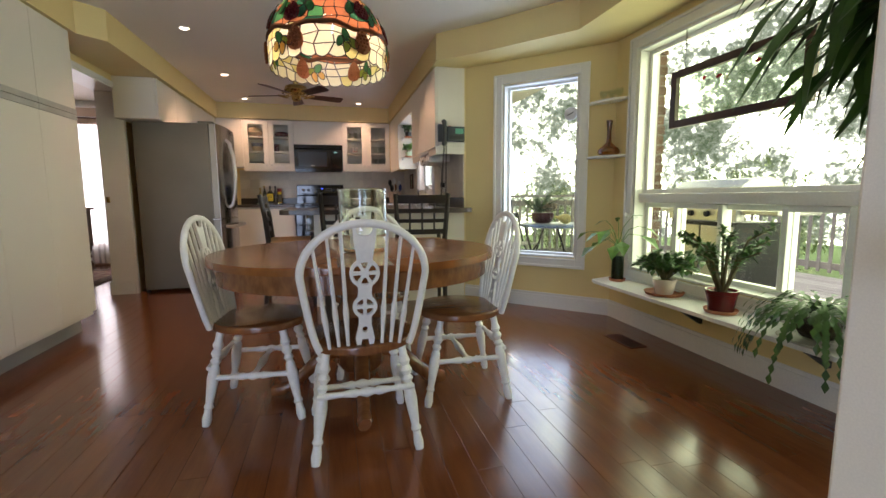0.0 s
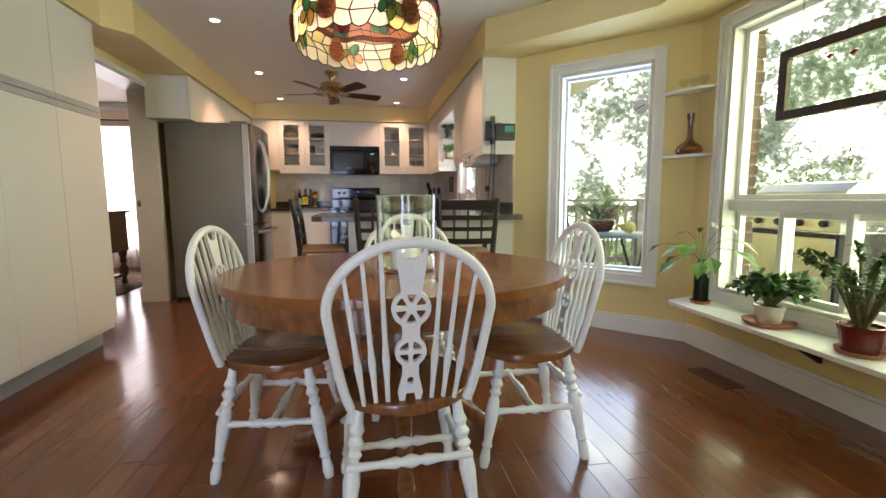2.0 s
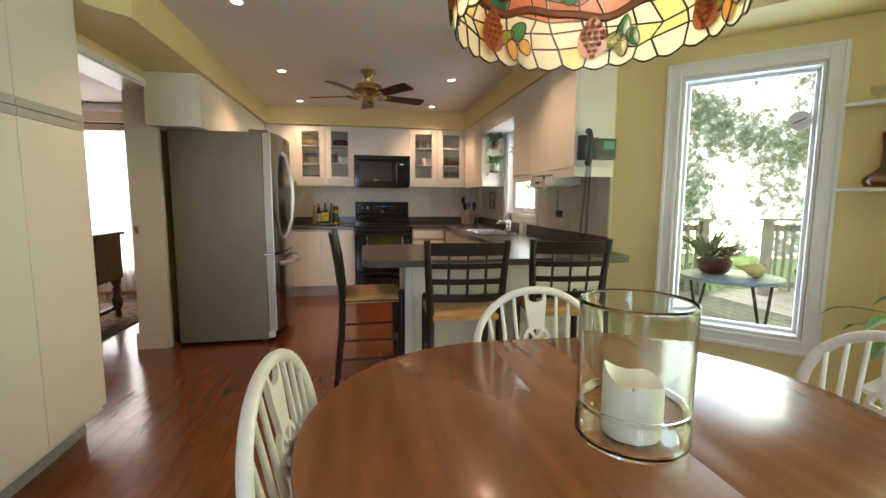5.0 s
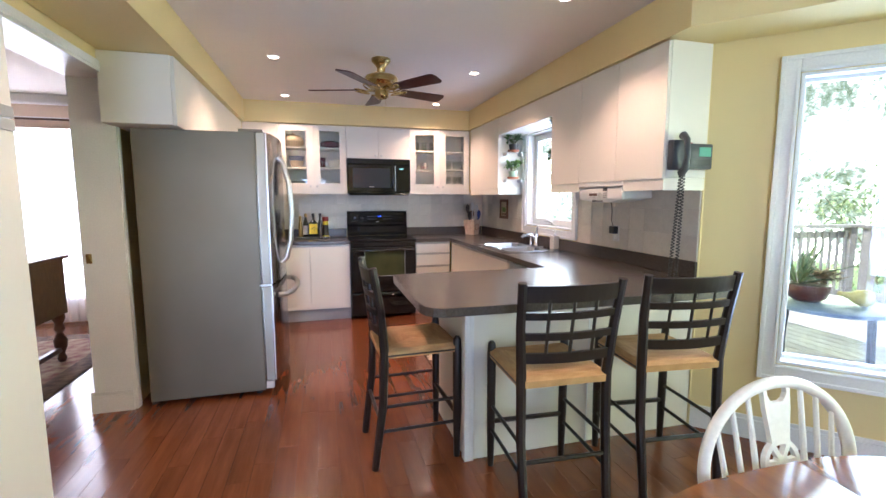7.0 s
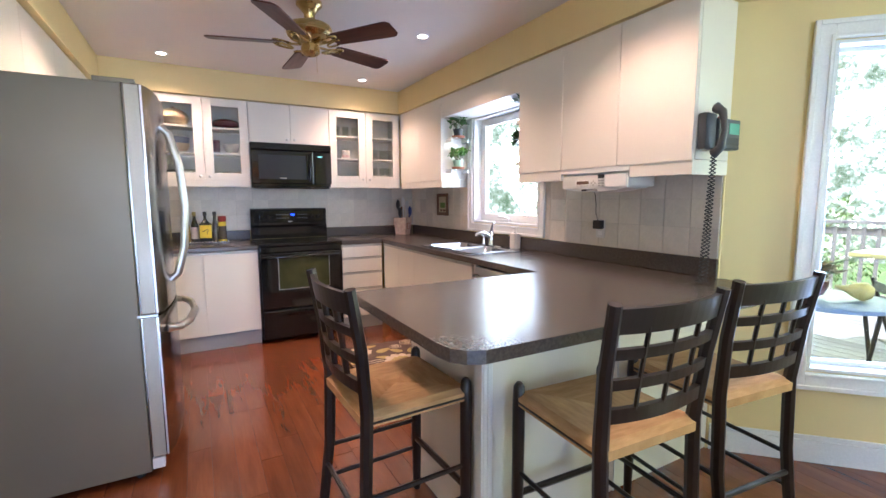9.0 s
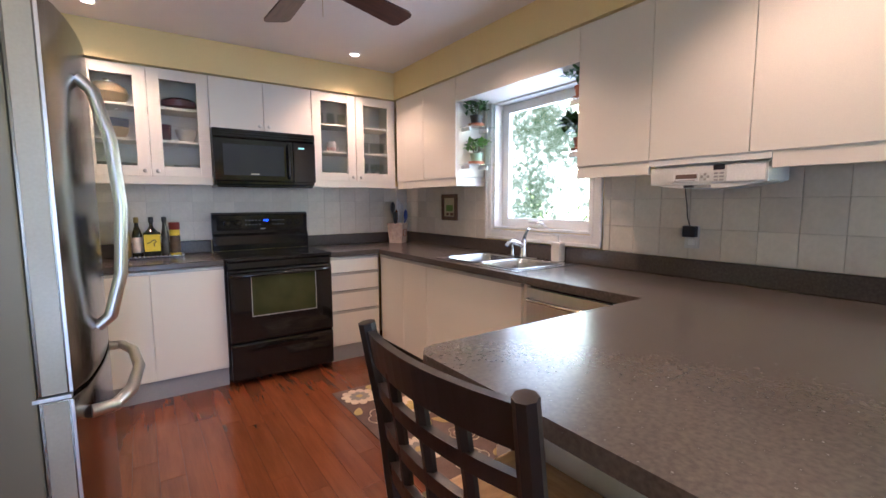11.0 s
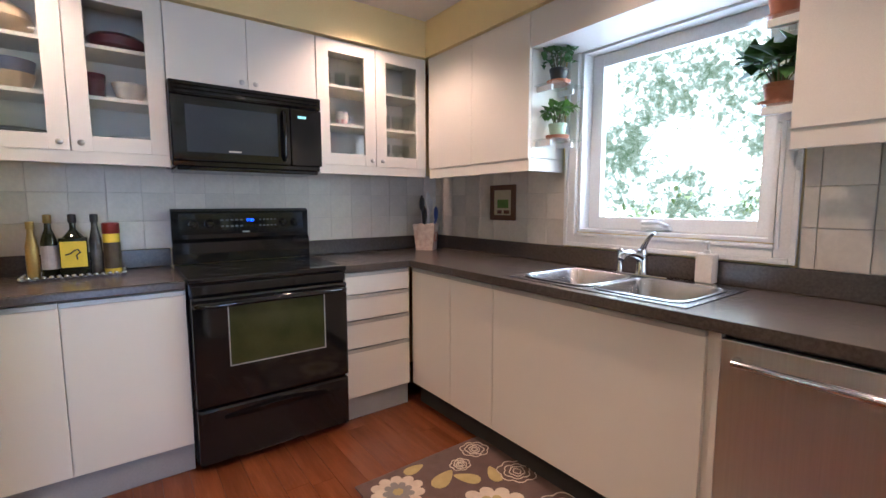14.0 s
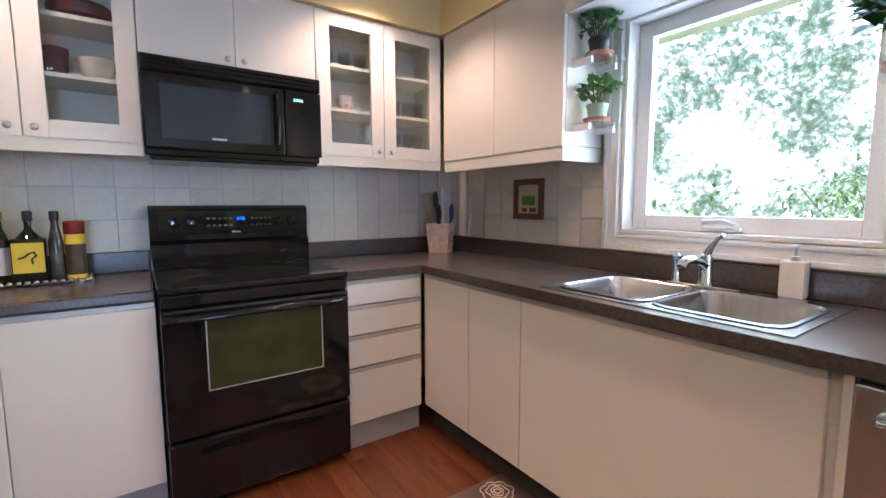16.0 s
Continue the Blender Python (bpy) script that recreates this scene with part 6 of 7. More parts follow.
def bottle(x, h, r, body, cap, label_m, label, square=False):
    ob = thing("bottle", label, "bottle", pose(x, 7.63, TOPZ + 0.0115), "bottles on the tray")
    if square:
        part("body", box(-r, r, -r * 0.8, r * 0.8, 0, h * 0.62, 0.006), body, ob, smooth=True)
        part("neck", lathe([(r * 0.8, h * 0.62), (r * 0.35, h * 0.72), (0.012, h * 0.76), (0.012, h * 0.86)], 16), body, ob, smooth=True)
    else:
        part("body", lathe([(r * 0.9, 0), (r, 0.006), (r, h * 0.55), (r * 0.8, h * 0.65), (0.014, h * 0.76), (0.012, h * 0.86)], 18), body, ob, smooth=True)
    part("cap", lathe([(0.015, h * 0.86), (0.016, h * 0.865), (0.016, h * 0.99), (0.010, h), (0.0, h)], 14), cap, ob, smooth=True)
    if label_m:
        if square:
            part("label", box(-r * 0.92, r * 0.92, -r * 0.8 - 0.0015, -r * 0.8 + 0.001, h * 0.14, h * 0.56), label_m, ob, "bright paper label")
        else:
            part("label", lathe([(r + 0.0008, h * 0.12), (r + 0.0012, h * 0.13), (r + 0.0012, h * 0.49), (r + 0.0008, h * 0.50)], 18, caps=False), label_m, ob, "printed paper label")
    return ob


bottle(-0.972, 0.255, 0.024, M_GOLDB, M_GOLDB, None, "slim gold-coloured oil bottle on the tray")
bottle(-0.912, 0.285, 0.031, M_OLIVEGL, M_GOLDB, M_PALELAB, "dark wine-style bottle with pale label on the tray")
b3 = bottle(-0.825, 0.285, 0.052, M_OLIVEGL, M_BLACKM, M_LABEL, "square dark oil bottle with yellow label", True)
bm = tube([(-0.030, -0.0435, 0.098), (-0.012, -0.0435, 0.104), (0.004, -0.0435, 0.118), (0.016, -0.0435, 0.122), (0.024, -0.0435, 0.108), (0.010, -0.0435, 0.096), (0.012, -0.0435, 0.075)], 0.0035, 6)
part("label_mark", bm, M_BLACKM, b3, "black bird mark")
bottle(-0.744, 0.285, 0.025, mat("smoky clear bottle", (0.10, 0.10, 0.09), (0.03, 0.025, 0.02), 14, 0.08), M_BLACKM, None, "slim smoky glass bottle with black cap")
can = thing("seasoning_canister", "yellow canister with a dark label and red cap", "canister", pose(-0.683, 7.63, TOPZ + 0.0115), "bottles on the tray")
part("body", lathe([(0.030, 0), (0.034, 0.004), (0.034, 0.185), (0.032, 0.188)], 20), M_LABEL, can, smooth=True)
part("label", lathe([(0.0345, 0.02), (0.0348, 0.022), (0.0348, 0.145), (0.0345, 0.147)], 20, caps=False), mat("dark olive label", (0.07, 0.06, 0.03), (0.05, 0.03, 0.02), 30, 0.5), can, "dark printed label")
part("cap", lathe([(0.034, 0.189), (0.036, 0.192), (0.036, 0.238), (0.032, 0.242), (0.0, 0.243)], 20), mat("dark red plastic cap", (0.20, 0.015, 0.012), None, 6, 0.35), can, "red plastic cap", smooth=True)

ob = thing("utensil_crock", "cream tapered square crock full of cooking utensils", "crock", pose(1.20, 7.66, TOPZ, 0, 0, 40) @ Matrix.Scale(1.3, 4))
M_CROCK = mat("cream printed crock", (0.66, 0.54, 0.44), (0.50, 0.36, 0.28), 40, 0.45)
bm = bmesh.new()
vs = [[bm.verts.new((sx * w_, sy * w_, z)) for sx, sy in ((-1, -1), (1, -1), (1, 1), (-1, 1))] for z, w_ in ((0, 0.048), (0.15, 0.062), (0.15, 0.056), (0.02, 0.044))]
for a, b in zip(vs, vs[1:]):
    for k in range(4):
        bm.faces.new((a[k], a[(k + 1) % 4], b[(k + 1) % 4], b[k]))
bm.faces.new(vs[0][::-1]), bm.faces.new(vs[-1])
part("pot", bm, M_CROCK, ob)
part("pattern_band", frame_rect(bmesh.new(), -0.03, 0.03, 0.05, 0.10, 0.004, -0.0605, -0.0545, 0.001), M_TERRA, ob, "faded floral print")
for x, y, dx, dy, h, mt, shp in ((-0.03, 0.0, -0.05, 0, 0.27, M_BLACKM, "spoon"), (-0.01, -0.02, -0.02, 0.0, 0.29, M_PLASTIC, "slot"), (0.02, 0.02, 0.01, 0.0, 0.21, M_OAKX, "spatula"), (0.035, 0.0, 0.05, 0.0, 0.26, M_PLASTIC, "spoon"), (0.02, -0.03, 0.04, -0.01, 0.21, mat("blue silicone", (0.03, 0.06, 0.25), None, 8, 0.4), "spatula"), (-0.03, -0.02, -0.03, 0.01, 0.20, M_BLACKM, "spatula")):
    u = thing("cooking_utensil", "long-handled kitchen utensil standing in the crock", "utensil", pose(1.20, 7.66, TOPZ + 0.027, 0, 0, 40) @ Matrix.Scale(1.3, 4), "utensils in the crock")
    part("handle", tube([(x * 0.5, y * 0.5, 0.0), (x + dx, y + dy, h - 0.06)], 0.006, 8), mt, u, smooth=True)
    m = pose(x + dx * 1.15, y + dy * 1.15, h - 0.025) @ Matrix.Diagonal((1.35, 0.5, 1.7, 1))
    part("head", lathe([(0.002, -0.03), (0.020, -0.015), (0.024, 0.0), (0.020, 0.016), (0.002, 0.026)], 12, m), mt, u, smooth=True)

ob = thing("picture", "small brown-framed picture of a green landscape on the tiles", "picture", ATK @ pose(2.845, -0.011, 1.262))
part("frame", frame_rect(bmesh.new(), -0.115, 0.115, -0.115, 0.115, 0.034, -0.018, -0.001, 0.003), mat("brown picture frame", (0.13, 0.055, 0.025), None, 10, 0.4), ob)
part("print", box(-0.081, 0.081, -0.008, -0.001, -0.081, 0.081), mat("cream print", (0.56, 0.50, 0.34), (0.50, 0.42, 0.26), 12, 0.6), ob)
part("print_field", box(-0.05, 0.05, -0.0095, -0.0082, -0.035, 0.02), M_LEAFB, ob, "green field")
part("print_cows", box(-0.06, -0.01, -0.0095, -0.0082, -0.073, -0.05), M_BROWNCAP, ob)
part("print_cows", box(0.01, 0.05, -0.0095, -0.0082, -0.073, -0.05), M_BROWNCAP, ob)

ob = thing("power_outlet", "white double wall outlet with a black plug-in adapter", "outlet", ATK @ pose(0.745, -0.011, 1.125))
part("plate", box(-0.036, 0.036, -0.006, -0.0, -0.058, 0.058, 0.003), M_PLASTIC, ob)
part("socket", box(-0.016, 0.016, -0.008, -0.006, -0.042, -0.012, 0.002), M_TRIM, ob)
part("adapter", box(-0.030, 0.030, -0.045, -0.0062, 0.0, 0.055, 0.006), M_BLACKM, ob, "black plug-in adapter")
part("cord", tube([(0.0, -0.03, 0.055), (0.01, -0.04, 0.10), (0.02, -0.03, 0.16), (0.03, -0.03, 0.22), (0.02, -0.06, 0.256)], 0.0025, 6), M_BLACKM, ob, smooth=True)

ob = thing("under_cabinet_radio", "white under-cabinet radio with display and buttons", "radio")
part("body", box(1.152, 1.36, 4.545, 5.018, 1.385, 1.499, 0.010), M_PLASTIC, ob, smooth=True)
part("face", box(1.128, 1.1515, 4.542, 5.021, 1.378, 1.458, 0.006), M_PLASTIC, ob, "rounded white front", smooth=True)
lip = [(4.545 + 0.473 * k / 12, 1.378 - 0.022 * math.sin(math.pi * k / 12)) for k in range(13)]
bm = bmesh.new()
add_prism(bm, [(4.545, 1.3835)] + lip + [(5.018, 1.3835)], 1.132, 1.30, Matrix(((0, 0, 1, 0), (1, 0, 0, 0), (0, 1, 0, 0), (0, 0, 0, 1))))
part("lower_lip", bm, M_PLASTIC, ob, "bowed lower lip")
part("disc_slot", box(1.129, 1.1325, 4.75, 4.865, 1.362, 1.373, 0.001), M_BLACKM, ob, "dark slot")
part("slot_cover", box(1.1275, 1.1295, 4.75, 4.82, 1.3625, 1.3725, 0.001), M_KICK, ob)
part("display_bezel", box(1.1255, 1.1285, 4.80, 4.912, 1.388, 1.426, 0.002), M_TRIM, ob)
part("display", box(1.124, 1.1256, 4.808, 4.900, 1.402, 1.421), mat("brownish display", (0.16, 0.11, 0.09), None, 6, 0.15), ob, "dim brownish display")
part("key_bar", box(1.124, 1.1256, 4.815, 4.905, 1.392, 1.396), M_KICK, ob)
for dy, dz in ((0.0, 0.011), (0.0, -0.011), (0.013, 0.0), (-0.013, 0.0)):
    part("button", lathe([(0.006, 0), (0.006, 0.002), (0.004, 0.003)], 12, pose(1.128, 4.775 + dy, 1.408 + dz, 0, -90)), M_PULL, ob, smooth=True)
for k in range(3):
    for c in range(2):
        part("button", box(1.1255, 1.1285, 4.700 + 0.022 * c, 4.717 + 0.022 * c, 1.388 + 0.014 * k, 1.396 + 0.014 * k, 0.001), M_KICK, ob)
part("latch", box(1.1255, 1.1285, 4.698, 4.742, 1.434, 1.456, 0.001), M_BLACKM, ob, "black eject latch")
part("speaker_panel", box(1.1255, 1.1285, 4.548, 4.690, 1.384, 1.452, 0.003), M_TRIM, ob)

ph = thing("wall_phone", "dark grey corded phone hung on the cabinet end", "phone", pose(1.24, 4.189, 1.62))
part("base", box(-0.02, 0.155, -0.055, -0.0005, -0.075, 0.065, 0.010), M_PHONE, ph, smooth=True)
part("cradle", box(-0.105, -0.02, -0.045, -0.0005, -0.08, 0.085, 0.012), M_PHONE, ph, smooth=True)
part("display", box(0.060, 0.140, -0.0575, -0.0545, -0.005, 0.045, 0.001), M_SCREEN, ph, "lit green display")
part("key_strip", box(0.0, 0.14, -0.0570, -0.0545, -0.055, -0.020, 0.001), M_BLACKM, ph)
part("handset", tube([(-0.05, -0.052, -0.10), (-0.055, -0.085, -0.075), (-0.058, -0.10, 0.0), (-0.055, -0.085, 0.08), (-0.05, -0.052, 0.105)], [0.026, 0.022, 0.016, 0.022, 0.028], 12, flat=0.8), M_PHONE, ph, smooth=True)
part("message_light", box(-0.005, 0.025, -0.045, -0.035, 0.0655, 0.070), mat("red lamp", (0.4, 0.02, 0.02), None, 5, 0.3), ph)
coil = []
for k in range(520):
    f = k / 519
    if f < 0.45:
        g = f / 0.45
        p = Vector((-0.05 - 0.04 * g, -0.05, -0.11 - 0.575 * g))
    elif f < 0.55:
        g = (f - 0.45) / 0.10
        p = Vector((-0.09 + 0.05 * g, -0.05 + 0.03 * math.sin(math.pi * g), -0.692))
    else:
        g = (f - 0.55) / 0.45
        p = Vector((-0.04 + 0.015 * g, -0.045, -0.685 + 0.60 * g))
    a = k * 0.9
    coil.append(p + Vector((math.cos(a) * 0.0085, math.sin(a) * 0.0085, 0)))
part("coiled_cord", tube(coil, 0.0030, 5), M_BLACKM, ph, "dangling coiled cord", smooth=True)


# dishes behind the cabinet glass
def dish(name, label, cat, prof, at, m, n=24, group="dishes in the glazed cabinets"):
    ob = thing(name, label, cat, at, group)
    part("body", lathe(prof, n), m, ob, smooth=True)
    return ob


M_CREAM = mat("cream stoneware", (0.60, 0.46, 0.32), (0.52, 0.39, 0.26), 8, 0.35)
M_PURPLE = mat("plum enamel", (0.10, 0.015, 0.025), None, 8, 0.25)
M_BLUEC = mat("blue ceramic", (0.12, 0.14, 0.24), None, 8, 0.35)
M_WHITEC = mat("white china", (0.70, 0.66, 0.62), None, 8, 0.25)
t = dish("casserole", "cream stoneware tureen with a domed lid", "casserole", [(0.07, 0), (0.11, 0.03), (0.125, 0.07), (0.11, 0.11), (0.06, 0.145), (0.015, 0.155), (0.018, 0.17), (0.0, 0.175)], pose(-1.02, 7.69, 1.983), M_CREAM)
dish("casserole", "plum oval casserole dish with lid", "casserole", [(0.08, 0), (0.115, 0.02), (0.12, 0.055), (0.10, 0.075), (0.04, 0.09), (0.0, 0.092)], pose(-0.60, 7.68, 1.983), M_PURPLE)
dish("bowl", "stacked cream mixing bowl", "bowl", [(0.05, 0), (0.075, 0.04), (0.085, 0.075), (0.08, 0.075), (0.0, 0.02)], pose(-0.99, 7.68, 1.753), M_CREAM)
dish("bowl", "blue and red banded bowl stacked on another", "bowl", [(0.075, 0.0), (0.082, 0.02), (0.088, 0.055), (0.083, 0.055), (0.0, 0.02)], pose(-0.99, 7.68, 1.829), M_BLUEC)
dish("jar", "glass jar with plum lid", "jar", [(0.04, 0), (0.042, 0.09), (0.045, 0.092), (0.045, 0.12), (0.0, 0.12)], pose(-0.70, 7.68, 1.753), M_PURPLE)
dish("bowl", "white bowl with yellow rim", "bowl", [(0.035, 0), (0.06, 0.04), (0.072, 0.09), (0.068, 0.09), (0.0, 0.03)], pose(-0.565, 7.68, 1.753), M_WHITEC)
dish("bowl", "white serving bowl in the cabinet", "bowl", [(0.045, 0), (0.07, 0.03), (0.085, 0.07), (0.08, 0.07), (0.0, 0.02)], pose(-0.57, 7.69, 1.516), M_WHITEC)
for k in range(7):
    dish("plate", "white dinner plate in a stack", "plate", [(0.05, 0), (0.09, 0.002), (0.125, 0.008), (0.124, 0.010), (0.09, 0.005), (0.0, 0.004)], pose(-1.0, 7.685, 1.5165 + 0.0105 * k), M_WHITEC, 28, "stack of plates")
mg = dish("mug", "white mug with red flowers", "mug", [(0.034, 0), (0.036, 0.004), (0.039, 0.085), (0.036, 0.085), (0.033, 0.006), (0.0, 0.006)], pose(0.545, 7.655, 1.753), M_WHITEC)
part("handle", tube([(0.037, 0, 0.07), (0.058, 0, 0.062), (0.06, 0, 0.035), (0.037, 0, 0.02)], 0.005, 8), M_WHITEC, mg, smooth=True)
part("flower_print", lathe([(0.0365, 0.010), (0.0385, 0.014), (0.0392, 0.032), (0.0388, 0.036)], 20, caps=False), mat("red flower print", (0.45, 0.05, 0.05), (0.70, 0.62, 0.58), 60, 0.3), mg)
TUMB = [(0.022, 0.0), (0.030, 0.002), (0.034, 0.11), (0.032, 0.11), (0.028, 0.008), (0.0, 0.006)]
for x in (0.46, 0.56, 0.66):
    dish("tumbler", "clear glass tumbler on a cabinet shelf", "glass", TUMB, pose(x, 7.70, 1.983), M_CLEAR, 18, "tumblers in the cabinet")
for x in (0.80, 0.88, 0.97, 1.04):
    dish("tumbler", "clear glass tumbler on a cabinet shelf", "glass", TUMB, pose(x, 7.69, 1.753), M_CLEAR, 18, "tumblers in the cabinet")
    dish("wine_glass", "clear stemmed glass on a cabinet shelf", "glass", [(0.03, 0), (0.028, 0.003), (0.004, 0.006), (0.004, 0.06), (0.02, 0.075), (0.033, 0.10), (0.030, 0.15), (0.028, 0.15), (0.030, 0.10), (0.0, 0.068)], pose(x, 7.69, 1.516), M_CLEAR, 16, "wine glasses in the cabinet")


# ---------------------------------------------------------------- plants
def pot(ob, r, h, m, z=0.0):
    part("pot", lathe([(r * 0.72, z), (r * 0.78, z + 0.004), (r * 0.95, z + h * 0.80), (r, z + h * 0.82), (r * 1.03, z + h), (r * 0.94, z + h), (r * 0.90, z + h * 0.9), (0.0, z + h * 0.88)], 24), m, ob, smooth=True)
    part("soil", lathe([(r * 0.89, z + h * 0.885), (r * 0.5, z + h * 0.91), (0.0, z + h * 0.915)], 18), M_SOIL, ob)


def saucer(ob, r, m):
    part("saucer", lathe([(r * 0.8, 0), (r * 0.9, 0.003), (r, 0.022), (r * 0.96, 0.022), (r * 0.85, 0.007), (0.0, 0.006)], 28), m, ob, "shallow saucer", smooth=True)


def leafy(ob, seed, n, base, spread, height, size, wide, m, stems=14, droop=0.2, up=0.5, stem_r=0.004):
    """Stems that fan out from the pot, each with leaves along it."""
    rng = random.Random(seed)
    bs, bl = bmesh.new(), bmesh.new()
    for i in range(stems):
        a = 6.283 * (i + rng.uniform(-0.4, 0.4)) / stems
        r, h = spread * rng.uniform(0.45, 1.0), height * rng.uniform(0.5, 1.0)
        p0 = Vector((math.cos(a) * 0.015, math.sin(a) * 0.015, base))
        p1 = p0 + Vector((math.cos(a) * r * 0.45, math.sin(a) * r * 0.45, h * 0.75))
        p2 = p0 + Vector((math.cos(a) * r, math.sin(a) * r, h * (1 - droop)))
        add_tube(bs, [p0, p1, p2], [stem_r, stem_r * 0.8, stem_r * 0.5], 6)
        for k in range(n // stems):
            f = rng.uniform(0.3, 1.0)
            p = p0.lerp(p1, f * 2) if f < 0.5 else p1.lerp(p2, f * 2 - 1)
            d = rand_dir(rng, up) + Vector((math.cos(a), math.sin(a), 0)) * 0.5
            leaf_mesh(bl, p, d, Vector((0, 0, 1)), size * rng.uniform(0.7, 1.25), size * wide, 0.12, 0.25)
    part("stem", bs, M_STEM, ob)
    part("foliage", bl, m, ob)


LEDGE = 0.362
bm = prism([(2.388, 3.14), (2.388, 1.15), (2.10, 1.15), (2.10, 3.00), (2.12, 3.05)], 0.338, LEDGE, 0.003)
ob = thing("plant_ledge", "white painted plant shelf under the bay window", "shelf")
part("board", bm, M_TRIM, ob)
for y in (2.24, 1.49):
    bm = prism([(0, 0), (0.20, 0), (0.20, -0.016), (0.016, -0.13), (0.0, -0.13)], -0.012, 0.012, 0.0, pose(2.386, y, 0.337, 90, 0, 180))
    part("bracket", bm, M_BLACKM, ob, "dark iron bracket")

ob = thing("potted_plant", "lucky bamboo vine in a green glass cylinder", "plant", pose(2.262, 2.93, LEDGE), "plants on the ledge")
saucer(ob, 0.062, M_TERRA)
part("vase", lathe([(0.038, 0.007), (0.045, 0.012), (0.045, 0.20), (0.042, 0.20), (0.042, 0.02), (0.0, 0.016)], 24), M_GREENGL, ob, "green glass cylinder", smooth=True)
part("bamboo_canes", lathe([(0.030, 0.018), (0.033, 0.10), (0.030, 0.24), (0.034, 0.245), (0.028, 0.29), (0.0, 0.292)], 12), mat("dark green canes", (0.05, 0.09, 0.025), (0.10, 0.11, 0.04), 30, 0.5), ob)
rng = random.Random(5)
bs, bl = bmesh.new(), bmesh.new()
for a, r, h, l_ in ((200, 0.26, 0.10, 0.11), (185, 0.20, 0.02, 0.10), (40, 0.14, 0.16, 0.13), (15, 0.18, 0.10, 0.14), (330, 0.20, 0.06, 0.13), (300, 0.16, 0.14, 0.14), (260, 0.12, 0.12, 0.12), (150, 0.10, 0.22, 0.06), (240, 0.10, 0.20, 0.07), (280, 0.22, 0.02, 0.12), (315, 0.12, 0.02, 0.13)):
    a = radians(a - 90)
    p0, p1 = Vector((0, 0, 0.27)), Vector((math.cos(a) * r, math.sin(a) * r, 0.27 + h))
    add_tube(bs, [p0, p0.lerp(p1, 0.5) + Vector((0, 0, 0.05)), p1], 0.0025, 5)
    leaf_mesh(bl, p1, Vector((math.cos(a), math.sin(a), -0.2)), Vector((0, 0, 1)), l_ * 1.35, l_ * 0.72, 0.1, 0.35)
part("stem", bs, M_LEAFB, ob)
part("foliage", bl, M_LEAFB, ob, "bright heart-shaped leaves")
bl = bmesh.new()
for k in range(7):
    leaf_mesh(bl, Vector((0.02 + 0.012 * k, -0.05 - 0.012 * k, 0.50 + 0.012 * math.sin(k))), rand_dir(rng, 0.3), Vector((0, 0, 1)), 0.045, 0.03)
bs = tube([(0, 0, 0.28), (0.015, -0.03, 0.42), (0.05, -0.09, 0.51), (0.10, -0.13, 0.51)], 0.002, 5)
part("flower_stem", bs, M_LEAFB, ob)
part("flowers", bl, M_WHITE, ob, "small white flowers")

ob = thing("potted_plant", "bushy dark-leaved plant in a white pot on a terracotta saucer", "plant", pose(2.262, 2.43, LEDGE), "plants on the ledge")
saucer(ob, 0.125, M_TERRA)
pot(ob, 0.072, 0.10, M_WHITEC, 0.0075)
leafy(ob, 31, 520, 0.10, 0.20, 0.25, 0.055, 0.75, M_LEAF, 26, 0.5, 0.4)
ob = thing("potted_plant", "jade plant with thick branches in a red pot", "plant", pose(2.235, 1.96, LEDGE), "plants on the ledge")
saucer(ob, 0.088, M_TERRA)
pot(ob, 0.082, 0.125, M_REDPOT, 0.0075)
leafy(ob, 32, 620, 0.12, 0.27, 0.42, 0.046, 0.55, M_LEAF, 14, 0.05, 0.7, 0.009)
ob = thing("potted_plant", "trailing cactus with drooping flat stems in a glass bowl", "plant", pose(2.235, 1.45, LEDGE), "plants on the ledge")
part("plate", lathe([(0.08, 0), (0.12, 0.004), (0.15, 0.012), (0.148, 0.014), (0.11, 0.007), (0.0, 0.005)], 28), M_WHITEC, ob, "white plate", smooth=True)
part("bowl", lathe([(0.05, 0.008), (0.085, 0.03), (0.095, 0.08), (0.085, 0.12), (0.082, 0.12), (0.09, 0.08), (0.08, 0.035), (0.0, 0.014)], 24), M_CLEAR, ob, "clear glass bowl", smooth=True)
part("soil", lathe([(0.06, 0.02), (0.08, 0.05), (0.084, 0.09), (0.0, 0.10)], 18), M_SOIL, ob)
rng = random.Random(41)
bl = bmesh.new()
for i in range(80):
    a = rng.uniform(0, 6.28)
    p, d = Vector((0, 0, 0.10)), Vector((math.cos(a), math.sin(a), rng.uniform(0.6, 2.2)))
    for k in range(rng.randint(5, 10)):
        d = (d + Vector((0, 0, -0.34))).normalized()
        if p.z < 0.03 and math.hypot(p.x, p.y) < 0.16 or p.x > 0.13:
            break
        leaf_mesh(bl, p, d, Vector((0, 0, 1)), 0.055, 0.028, 0.1, 0.1)
        p = p + d * 0.047
part("trailing_foliage", bl, M_LEAF, ob)

